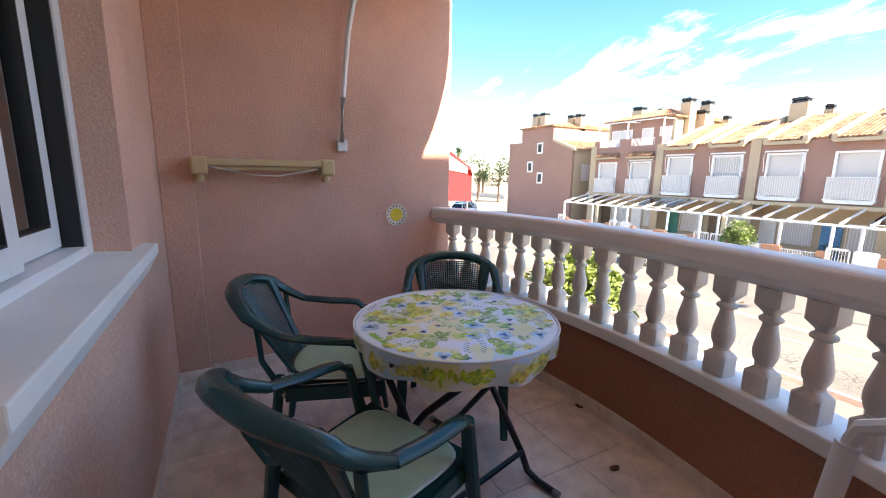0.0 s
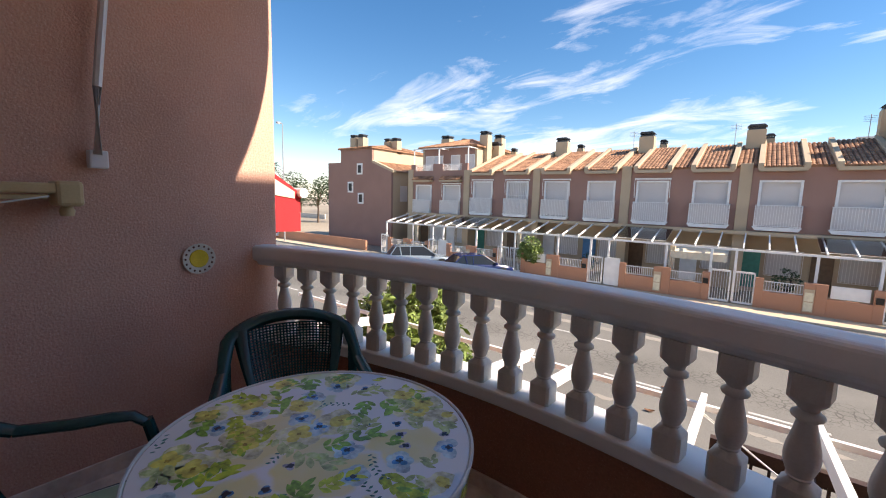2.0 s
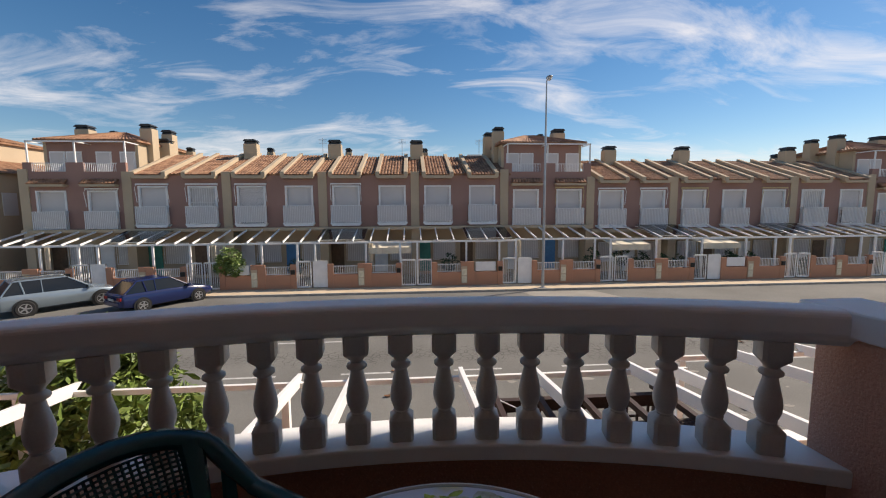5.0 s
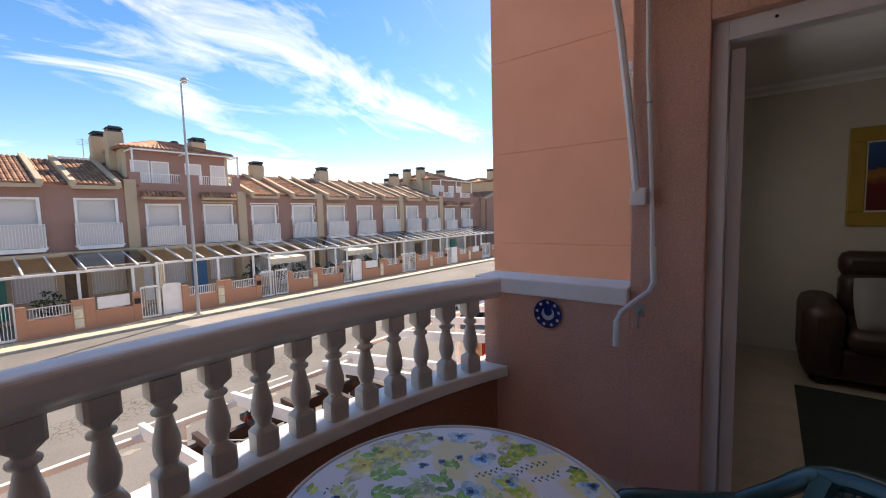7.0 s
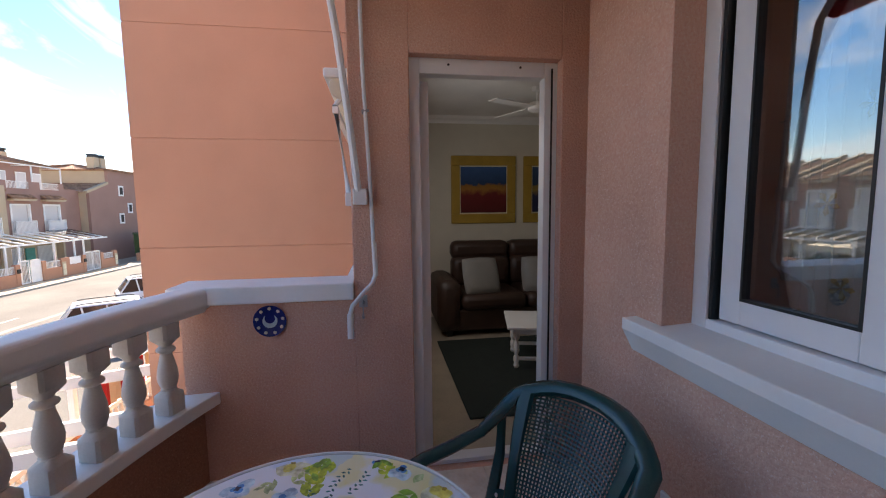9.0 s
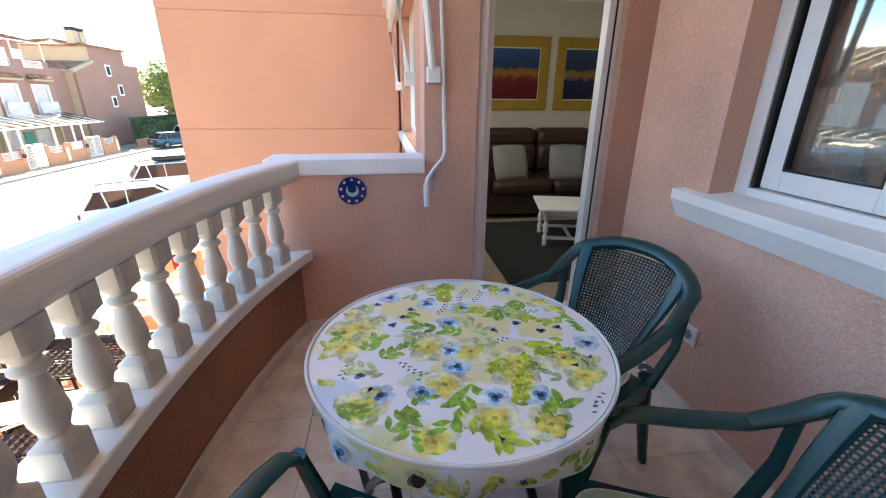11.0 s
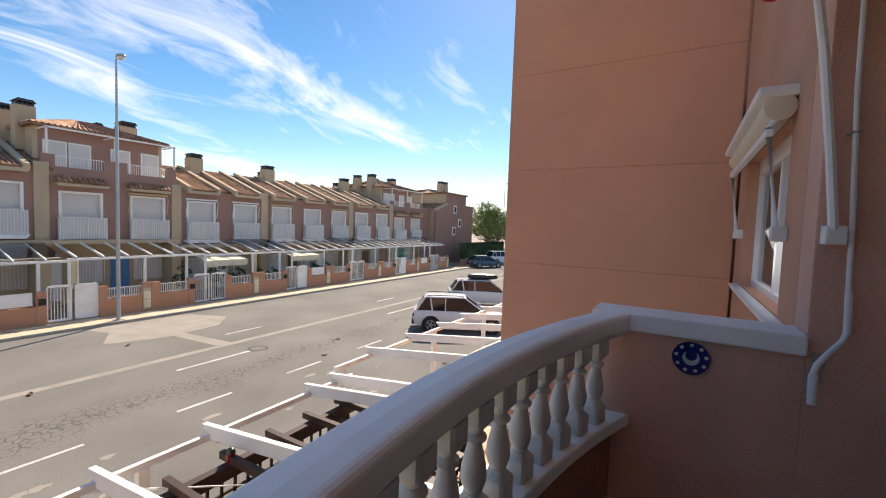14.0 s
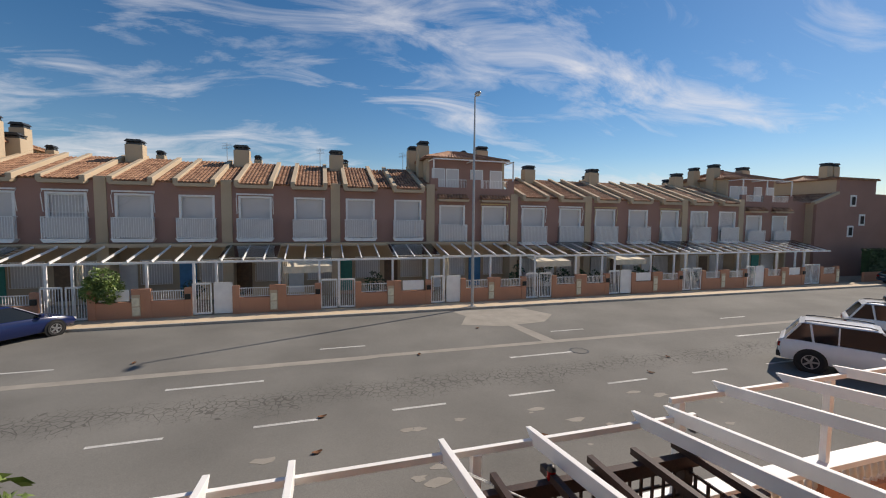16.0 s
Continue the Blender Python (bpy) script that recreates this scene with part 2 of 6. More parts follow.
INK_LIME, INK_GREEN, INK_PALE = ink("lime_ink", (0.50, 0.60, 0.05)), ink("green_ink", (0.24, 0.46, 0.06)), ink("pale_green_ink", (0.52, 0.60, 0.26))
INK_YELLOW, INK_LEMON, INK_OCHRE = ink("yellow_ink", (0.80, 0.66, 0.14)), ink("lemon_ink", (0.81, 0.76, 0.48)), ink("ochre_ink", (0.42, 0.31, 0.03))
INK_BLUE, INK_SKY, INK_NAVY = ink("blue_ink", (0.07, 0.30, 0.58)), ink("sky_ink", (0.54, 0.69, 0.81)), ink("navy_ink", (0.02, 0.025, 0.05))
INK_TEAL, INK_GREY = ink("teal_ink", (0.03, 0.20, 0.16)), ink("lilac_grey_ink", (0.50, 0.50, 0.60))
BLACK = mat("black_enamel_steel", (0.012, 0.013, 0.014), 0.3, vary=0.1, bump=0.02)
RUBBER = mat("grey_rubber", (0.25, 0.25, 0.24), 0.8)
DARK = mat("black_gasket", (0.012, 0.012, 0.012), 0.5)
GLASS = glass_mat("window_glass", (0.75, 0.80, 0.80), 0.16)
CURTAIN = mat("white_curtain", (0.74, 0.72, 0.68), 0.9, vary=0.04, fine=300, bump=0.2)
GOLD = mat("mustard_fabric", (0.70, 0.45, 0.12), 0.8)
LEATHER = mat("dark_brown_leather", (0.050, 0.026, 0.018), 0.45, vary=0.15, scale=7, fine=160, bump=0.25)
PILLOW = mat("grey_cotton", (0.24, 0.23, 0.21), 0.9, vary=0.06, fine=300, bump=0.4)
RUG = mat("dark_green_rug", (0.020, 0.030, 0.026), 0.95, vary=0.15, scale=20, fine=260, bump=0.6)
ROOMWALL = mat("ivory_paint", (0.62, 0.58, 0.48), 0.85, vary=0.03, bump=0.05)
ROOMFLOOR = mat("polished_stone_floor", (0.42, 0.36, 0.28), 0.3, vary=0.12, scale=5, bump=0.02)
GILT = mat("gilded_frame", (0.40, 0.25, 0.035), 0.45, vary=0.1, bump=0.1)
CARD = mat("cream_mount", (0.70, 0.66, 0.50), 0.9)
ASPHALT = asphalt_mat()
PATCH = mat("pale_concrete_patch", (0.30, 0.275, 0.235), 0.95, vary=0.12, scale=1.5, fine=60, bump=0.3)
PAINT = mat("worn_road_paint", (0.50, 0.49, 0.46), 0.8, vary=0.25, scale=3, fine=35, bump=0.2)
PAVING = mat("sandy_paving", (0.60, 0.47, 0.32), 0.9, vary=0.12, scale=1.2, fine=40, bump=0.3)
KERB = mat("kerb_concrete", (0.42, 0.38, 0.32), 0.9, vary=0.12, scale=2, bump=0.3)
EARTH = mat("dry_ground", (0.33, 0.28, 0.21), 0.95, vary=0.2, scale=0.05, fine=6, bump=0.3)
MAUVE = mat("mauve_render", (0.37, 0.222, 0.18), 0.92, vary=0.06, scale=0.6, fine=40, bump=0.2, spec=0.2)
BEIGE = mat("beige_render", (0.54, 0.43, 0.30), 0.92, vary=0.06, scale=0.7, fine=40, bump=0.2, spec=0.2)
SALMON = mat("salmon_garden_wall", (0.50, 0.26, 0.165), 0.92, vary=0.08, scale=0.8, fine=40, bump=0.25, spec=0.2)
TILE = mat("terracotta_roof_tile", (0.23, 0.105, 0.058), 0.85, vary=0.28, scale=2.2, fine=14, bump=0.3, tint=(0.36, 0.20, 0.115))
SHUTTER = mat("white_roller_shutter", (0.68, 0.65, 0.63), 0.5, vary=0.03, scale=1, fine=30, bump=0.05)
CAP = mat("dark_metal_cowl", (0.05, 0.055, 0.06), 0.5, metal=0.3)
STEEL = mat("galvanised_steel", (0.42, 0.43, 0.44), 0.45, metal=0.6, vary=0.08)
WOOD = mat("dark_stained_wood", (0.045, 0.022, 0.015), 0.6, vary=0.25, scale=4, fine=60, bump=0.3)
DOORWOOD = mat("brown_door_wood", (0.16, 0.10, 0.06), 0.6, vary=0.2)
TEAL = mat("teal_door_paint", (0.05, 0.30, 0.24), 0.5)
BLUE_DOOR = mat("blue_door_paint", (0.06, 0.22, 0.42), 0.5)
LEAF = mat("oleander_leaf", (0.115, 0.185, 0.040), 0.5, vary=0.35, scale=1.5, fine=12, bump=0.0, tint=(0.20, 0.27, 0.07))
LEAF_DARK = mat("hedge_leaf", (0.028, 0.062, 0.020), 0.55, vary=0.35, scale=1.5, fine=12, bump=0.0)
PETAL = mat("white_petal", (0.80, 0.78, 0.74), 0.6, bump=0.0)
BARK = mat("bark", (0.16, 0.11, 0.075), 0.9, vary=0.25, scale=6, fine=40, bump=0.6)
RED = mat("red_awning_canvas", (0.46, 0.025, 0.030), 0.85, vary=0.06, fine=300, bump=0.3)
CANVAS = mat("cream_awning_canvas", (0.70, 0.62, 0.48), 0.85, vary=0.06, fine=300, bump=0.3)
TYRE = mat("tyre_rubber", (0.018, 0.018, 0.018), 0.85)
ALLOY = mat("alloy_rim", (0.45, 0.45, 0.46), 0.35, metal=0.8)
CAR_WHITE = mat("white_car_paint", (0.78, 0.78, 0.78), 0.18, vary=0.02, bump=0.0)
CAR_SILVER = mat("blue_grey_car_paint", (0.26, 0.32, 0.36), 0.22, metal=0.4, vary=0.03, bump=0.0)
CAR_BLUE = mat("navy_car_paint", (0.012, 0.022, 0.085), 0.18, vary=0.03, bump=0.0)
CAR_TEAL = mat("petrol_blue_car_paint", (0.06, 0.12, 0.17), 0.22, metal=0.3, vary=0.03, bump=0.0)
LIGHT_RED = mat("red_lamp_lens", (0.30, 0.012, 0.012), 0.2, bump=0.0)
LIGHT_CLEAR = mat("clear_lamp_lens", (0.65, 0.67, 0.70), 0.15, bump=0.0)
CERAMIC_W = mat("glazed_white_ceramic", (0.72, 0.66, 0.55), 0.2, bump=0.02)
CERAMIC_Y = mat("glazed_yellow_ceramic", (0.80, 0.58, 0.05), 0.2, bump=0.02)
CERAMIC_B = mat("glazed_cobalt_ceramic", (0.015, 0.025, 0.16), 0.2, bump=0.02)
CERAMIC_L = mat("glazed_pale_blue_ceramic", (0.45, 0.60, 0.66), 0.2, bump=0.02)
BROWN_SPOT = mat("glazed_brown_ceramic", (0.16, 0.06, 0.03), 0.2, bump=0.0)
GLOBE = mat("opal_globe", (0.80, 0.80, 0.78), 0.3, bump=0.0)
STONE_GREY = mat("far_grey_render", (0.55, 0.52, 0.48), 0.9)
RUST = mat("dry_brown_leaf", (0.16, 0.07, 0.03), 0.8, vary=0.3)


# ---- building helpers ----
class Shape:
    """A list of vertices and faces that becomes one mesh."""

    def __init__(self):
        self.v, self.f, self.weld = [], [], False

    def add(self, verts, faces, m=None):
        o = len(self.v)
        self.v += [tuple(m @ Vector(p)) for p in verts] if m else [tuple(p) for p in verts]
        self.f += [tuple(i + o for i in f) for f in faces]
        return self

    def box(self, x0, x1, y0, y1, z0, z1, m=None):
        v = [(x, y, z) for z in (z0, z1) for y in (y0, y1) for x in (x0, x1)]
        return self.add(v, [(0, 2, 3, 1), (4, 5, 7, 6), (0, 1, 5, 4), (2, 6, 7, 3), (0, 4, 6, 2), (1, 3, 7, 5)], m)

    def prism(self, poly, axis, a, b, m=None):
        """A polygon in the plane across axis, drawn out from a to b."""
        n = len(poly)
        put = {'x': lambda p, s: (s, p[0], p[1]), 'y': lambda p, s: (p[0], s, p[1]), 'z': lambda p, s: (p[0], p[1], s)}[axis]
        v = [put(p, a) for p in poly] + [put(p, b) for p in poly]
        return self.add(v, [tuple(range(n))[::-1], tuple(range(n, 2 * n))] + [(i, (i + 1) % n, n + (i + 1) % n, n + i) for i in range(n)], m)

    def lathe(self, prof, seg=12, m=None):
        """Radius and height pairs turned about z."""
        n = len(prof)
        v = [(r * math.cos(2 * math.pi * k / seg), r * math.sin(2 * math.pi * k / seg), z) for k in range(seg) for r, z in prof]
        f = [(k * n + i, ((k + 1) % seg) * n + i, ((k + 1) % seg) * n + i + 1, k * n + i + 1) for k in range(seg) for i in range(n - 1)]
        f += [tuple(k * n for k in range(seg))[::-1], tuple(k * n + n - 1 for k in range(seg))]
        return self.add(v, f, m)

    def tube(self, pts, r, seg=8, m=None, flat=1.0):
        pts = [Vector(p) for p in pts]
        v, n = [], len(pts)
        for i, p in enumerate(pts):
            d = (pts[min(i + 1, n - 1)] - pts[max(i - 1, 0)]).normalized()
            side = d.cross(Vector((0, 0, 1)))
            side = side.normalized() if side.length > 0.05 else d.cross(Vector((0, 1, 0))).normalized()
            up = side.cross(d)
            rr = r[i] if isinstance(r, (list, tuple)) else r
            v += [p + (side * math.cos(2 * math.pi * k / seg) + up * flat * math.sin(2 * math.pi * k / seg)) * rr for k in range(seg)]
        f = [(i * seg + k, i * seg + (k + 1) % seg, (i + 1) * seg + (k + 1) % seg, (i + 1) * seg + k) for i in range(n - 1) for k in range(seg)]
        f += [tuple(range(seg))[::-1], tuple(range((n - 1) * seg, n * seg))]
        return self.add(v, f, m)

    def grid(self, fn, nu, nv, close_u=False):
        v = [fn(i / (nu if close_u else nu - 1), j / (nv - 1)) for i in range(nu) for j in range(nv)]
        f = [(i * nv + j, ((i + 1) % nu) * nv + j, ((i + 1) % nu) * nv + j + 1, i * nv + j + 1)
             for i in range(nu if close_u else nu - 1) for j in range(nv - 1)]
        return self.add(v, f)

    def mesh(self, name, material, smooth=False):
        me = bpy.data.meshes.new(name)
        me.from_pydata(self.v, [], self.f)
        bm = bmesh.new()
        bm.from_mesh(me)
        if self.weld:
            bmesh.ops.remove_doubles(bm, verts=bm.verts, dist=0.0005)
        bmesh.ops.recalc_face_normals(bm, faces=bm.faces)
        bm.to_mesh(me)
        bm.free()
        me.materials.append(material)
        if smooth:
            me.shade_smooth()
            me.set_sharp_from_angle(angle=radians(40))
        return me


SMALL = {"railing", "grille", "gate_bars", "cowl", "lattice", "lattice_roof", "roller_shutter", "awning_frame", "terrace_railing", "roof", "roof_valley", "roof_strip", "attic_roof",
         "side_roof", "backrest_mesh", "leaf_print", "twig_print", "flower_print", "centre_print", "pergola_frame", "branchwork", "stem_cluster"}


SITE = Matrix.Identity(4)      # where the part of the place now being built has its datum


def part(name, shape, material, parent, label="", smooth=False, bevel=0.0, at=None):
    ob = new(name, shape if isinstance(shape, bpy.types.Mesh) else shape.mesh(name, material, smooth))
    ob.parent = parent
    if parent is None:
        ob.matrix_basis = SITE @ (at or Matrix.Identity(4))
    elif at is not None:
        ob.matrix_basis = at
    if bevel:
        md = ob.modifiers.new("edge", 'BEVEL')
        md.width, md.segments, md.limit_method = bevel, 2, 'ANGLE'
        md.harden_normals = False
    if label:
        ob["label"] = label
    if name in SMALL:
        ob["kind"] = "stuff"
    return ob


def thing(name, m, label, category, group="", kind=""):
    ob = new(name)
    ob.empty_display_size = 0.1
    ob.matrix_basis = SITE @ m
    return tagged(ob, label, category, group, kind)


def solid(name, shape, material, label, category, kind="", bevel=0.0, smooth=False, group="", at=None):
    ob = part(name, shape, material, None, "", smooth, bevel, at)
    return tagged(ob, label, category, group, kind)

import itertools

# ---- the balcony ----
XA, XB, YR, ROOF = -2.78, 0.0, -0.29, 2.62      # end walls, rear wall, ceiling
CX, CY, RP = -1.39, -2.215, 3.95                # the bow of the parapet


def arc(x, r):
    return CY + math.sqrt(r * r - (x - CX) ** 2)


def sweep(profile, x0=XA, x1=XB, n=30):
    """A closed profile of (radius, z) carried along the bow from wall to wall."""
    s, k = Shape(), len(profile)
    v = [(x0 + (x1 - x0) * i / n, arc(x0 + (x1 - x0) * i / n, r), z) for i in range(n + 1) for r, z in profile]
    f = [(i * k + j, i * k + (j + 1) % k, (i + 1) * k + (j + 1) % k, (i + 1) * k + j) for i in range(n) for j in range(k)]
    return s.add(v, f + [tuple(range(k))[::-1], tuple(range(n * k, n * k + k))])


ST = "structure"
# rear wall with its window opening
WX0, WX1, WZ0, WZ1 = -1.83, -0.80, 0.97, 2.17
s = Shape().box(-6.5, WX0, YR - 0.25, YR, -3.5, 2.9).box(WX1, -0.27, YR - 0.25, YR, -0.2, 2.9)
s.box(WX0, WX1, YR - 0.25, YR, -0.2, WZ0 - 0.03).box(WX0, WX1, YR - 0.25, YR, WZ1, 2.9)
s.box(-0.27, 0.0, -0.75, -0.50, -0.2, 2.9)
solid("wall_rear", s, STUCCO, "salmon sprayed stucco wall behind the balcony", "wall", ST)
# end wall with its shallow pilaster
s = Shape().box(XA - 0.2, XA, YR, 1.57, -0.2, 6.0)
solid("wall_end", s, STUCCO, "tall salmon stucco end wall of the balcony", "wall", ST, bevel=0.012)
solid("pilaster_end", Shape().box(XA, XA + 0.05, YR, -0.125, 0, ROOF), STUCCO, "shallow stucco pilaster in the balcony corner", "wall", ST, bevel=0.006)
# wall with the door
DY0, DY1, DZ = -0.290, 0.480, 2.115
s = Shape().box(0, 0.22, DY1, 0.768, -3.5, 6.0).box(0, 0.22, DY0, DY1, DZ, 6.0).box(0, 0.22, -0.75, DY0, -0.2, 6.0)
s.box(0, 0.22, DY0, DY1, -0.25, -0.002)
solid("wall_door", s, STUCCO, "salmon stucco wall around the balcony door", "wall", ST, bevel=0.006)
solid("floor_recess", Shape().box(-0.27, 0.0, -0.50, YR, -0.2, -0.001), FLOOR, "beige tiled floor of the recess beside the door", "floor", ST)
solid("wall_low", Shape().box(0, 0.15, 0.768, 1.56, -0.2, 0.945), STUCCO, "low salmon stucco wall below a white coping", "wall", ST)
solid("coping_low_wall", Shape().box(-0.038, 0.19, 0.768, 1.60, 0.945, 1.030), WHITE, "white painted coping of the low wall", "coping", ST, bevel=0.008)
# facade beside it, with a window towards the street
FX0, FX1, FZ0, FZ1 = 0.60, 2.25, 1.00, 2.06
s = Shape().box(0.22, FX0, 0.55, 0.768, -3.5, 6.0).box(FX1, 2.8, 0.55, 0.768, -3.5, 6.0).box(FX0, FX1, 0.55, 0.768, -3.5, FZ0).box(FX0, FX1, 0.55, 0.768, FZ1, 6.0)
solid("wall_facade", s, STUCCO_SMOOTH, "smooth salmon facade with a street window", "wall", ST)
solid("sill_street_window", Shape().prism([(0.768, 0.92), (0.82, 0.94), (0.838, 0.985), (0.60, 1.00), (0.60, 0.92)], 'x', 0.40, 2.44), WHITE, "white sloping sill under the street window", "sill", ST, bevel=0.004)
# projecting block, with grooves in its render
s, ring = Shape(), []
levels = [-3.5, -1.36, -0.19, 0.985, 2.16, 3.335, 4.51, 5.5]
for a, b in zip(levels, levels[1:]):
    for z, d in ((a + .001, .008), (a + .007, 0), (b - .007, 0), (b - .001, .008)):
        ring.append([(2.83 + d, 0.79, z), (9.0 - d, 0.79, z), (9.0 - d, 3.225 - d, z), (2.83 + d, 3.225 - d, z)])
s.add([p for q in ring for p in q], [(4 * i + j, 4 * i + (j + 1) % 4, 4 * i + 4 + (j + 1) % 4, 4 * i + 4 + j) for i in range(len(ring) - 1) for j in range(4)] + [(0, 1, 2, 3), tuple(range(4 * len(ring) - 4, 4 * len(ring)))])
solid("wall_block", s, STUCCO_SMOOTH, "projecting salmon block with horizontal grooves", "wall", ST)
solid("wall_block_rear", Shape().box(3.16, 9.0, -2.7, 0.78, -3.5, 5.5), STUCCO_SMOOTH, "rest of the salmon building behind the block", "wall", ST)
# unseen slab, added to block sun from the low end wall and floor
solid("roof_eaves", Shape().box(2.83, 9.4, -0.5, 4.35, 5.95, 6.1).box(2.85, 9.0, -0.5, 3.15, 5.5, 5.9), WHITE, "unseen white slab added above the projecting block to shade the balcony", "roof", ST)
# slab above, floor, parapet
bow = [(CX + 1.39 * k / 12, -0.59 + math.sqrt(6.25 - (1.39 * k / 12) ** 2)) for k in range(12, -13, -1)]
solid("ceiling_recess", Shape().box(-0.27, 0.0, -0.50, YR, ROOF, ROOF + 0.2), WHITE, "white underside above the recess", "ceiling", ST)
solid("ceiling", Shape().prism([(XA, YR), (XB, YR)] + bow, 'z', ROOF, ROOF + 0.2), WHITE, "white painted underside of the balcony above", "ceiling", ST)
solid("slab_balcony", sweep([(1.86, -0.22), (RP + 0.13, -0.22), (RP + 0.13, -0.02), (1.86, -0.02)]), GROUT, "balcony floor slab under the tiles", "floor", ST)
solid("wall_parapet", sweep([(RP, -0.22), (RP + 0.13, -0.22), (RP + 0.13, 0.461), (RP, 0.461)]), PARAPET, "bowed brown stucco parapet below the balusters", "wall", ST)
solid("baseboard_parapet", sweep([(RP - 0.012, 0.0), (RP, 0.0), (RP, 0.07), (RP - 0.006, 0.075), (RP - 0.012, 0.07)], XA, XB), FLOOR, "beige marble skirting along the bowed parapet", "baseboard", ST)
s = Shape().box(XA + 0.05, -0.27, YR, YR + 0.012, 0, 0.075).box(XA, XA + 0.012, -0.113, 1.44, 0, 0.075).box(XA + 0.05, XA + 0.062, YR, -0.113, 0, 0.075)
s.box(-0.012, 0.0, DY1 + 0.02, 1.47, 0, 0.075)
solid("baseboard", s, FLOOR, "beige marble skirting along the balcony walls", "baseboard", ST)
solid("wall_below", Shape().box(-6.5, 0.0, -0.5, -0.29, -3.5, -0.2).box(XA - 0.2, XA, YR, 1.6, -3.5, -0.2), STUCCO_SMOOTH, "salmon ground floor wall under the balcony", "wall", ST)

solid("wall_neighbour", Shape().box(-9.0, XA - 0.2, 1.30, 1.50, -3.5, 6.0), STUCCO_SMOOTH, "salmon facade of the neighbouring flat", "wall", ST)

balustrade = thing("balustrade", pose(0, 0, 0), "bowed white balustrade with turned balusters and moulded handrail", "balustrade")
part("ledge", sweep([(RP - 0.07, 0.468), (RP - 0.066, 0.461), (RP + 0.13, 0.461), (RP + 0.135, 0.514), (RP - 0.066, 0.521), (RP - 0.07, 0.515)]), WHITE, balustrade, "white painted ledge", bevel=0.003)
part("handrail", sweep([(RP - 0.030, 0.907), (RP + 0.040, 0.907), (RP + 0.050, 0.927), (RP + 0.072, 0.944), (RP + 0.072, 1.010), (RP + 0.060, 1.024), (RP + 0.0, 1.030), (RP - 0.055, 1.027),
                        (RP - 0.068, 1.014), (RP - 0.068, 0.947), (RP - 0.042, 0.927)]), WHITE, balustrade, "broad white handrail", bevel=0.009)
def square_round(r, p, seg=24):
    """Points of a ring that goes from circle (p 2) to square (p 14)."""
    out = []
    for k in range(seg):
        a = 2 * math.pi * (k + .5) / seg
        c, d = math.cos(a), math.sin(a)
        q = r * (abs(c) ** p + abs(d) ** p) ** (-1 / p)
        out.append((q * c, q * d))
    return out


rings = ((.042, 0, 30), (.043, .003, 30), (.043, .081, 30), (.042, .084, 30), (.024, .104, 8), (.027, .108, 2), (.030, .112, 2), (.027, .116, 2), (.0325, .130, 2), (.0385, .150, 2), (.040, .170, 2), (.0375, .196, 2),
         (.031, .228, 2), (.0245, .258, 2), (.022, .275, 2), (.026, .279, 2), (.034, .284, 2), (.0365, .290, 2), (.035, .297, 2), (.028, .303, 2), (.023, .308, 2), (.024, .316, 3), (.042, .342, 30), (.043, .345, 30), (.043, .412, 30))
s = Shape()
v = [(x, y, z) for rr, z, p in rings for x, y in square_round(rr, p)]
s.add(v, [(i * 24 + k, i * 24 + (k + 1) % 24, (i + 1) * 24 + (k + 1) % 24, (i + 1) * 24 + k) for i in range(len(rings) - 1) for k in range(24)] + [tuple(range(24)), tuple(range((len(rings) - 1) * 24, len(rings) * 24))])
baluster = s.mesh("baluster", BALUSTER, True)
for k in range(17):
    x = -0.170 - 0.155 * k
    a = math.degrees(math.asin((x - CX) / RP))
    part("baluster", baluster, None, balustrade, at=pose(x, arc(x, RP + 0.004), 0.521, 0, 0, -a) @ Matrix.Diagonal((1, 1, 0.945, 1)))

# window towards the bedroom
YW = YR - 0.13
window = thing("window_1", pose(0, 0, 0), "white aluminium sliding window above a broad white sill", "window", kind=ST)
s = Shape().prism([(YR - 0.13, 0.92), (YR + 0.01, 0.85), (YR + 0.055, 0.935), (YR + 0.055, 0.975), (YR - 0.13, 0.985)], 'x', -2.03, -0.66)
part("window_sill", s, WHITE, window, "broad white painted sill with a sloping front", bevel=0.004)
s = Shape()
for a, b, c, d in ((WX0, WX0 + 0.06, WZ0, WZ1), (WX1 - 0.06, WX1, WZ0, WZ1), (WX0 + 0.06, WX1 - 0.06, WZ0, WZ0 + 0.045), (WX0 + 0.06, WX1 - 0.06, WZ1 - 0.12, WZ1)):
    s.box(a, b, YW - 0.07, YW + 0.02, c, d)
part("window_frame", s, LACQUER, window, bevel=0.003)
s = Shape().box(WX0 + 0.062, WX0 + 0.075, YW - 0.06, YW + 0.012, WZ0 + 0.045, WZ1 - 0.12).box(WX1 - 0.075, WX1 - 0.062, YW - 0.06, YW + 0.012, WZ0 + 0.045, WZ1 - 0.12)
part("shutter_guide", s, DARK, window, "black shutter guide brush")
mid = (WX0 + WX1) / 2
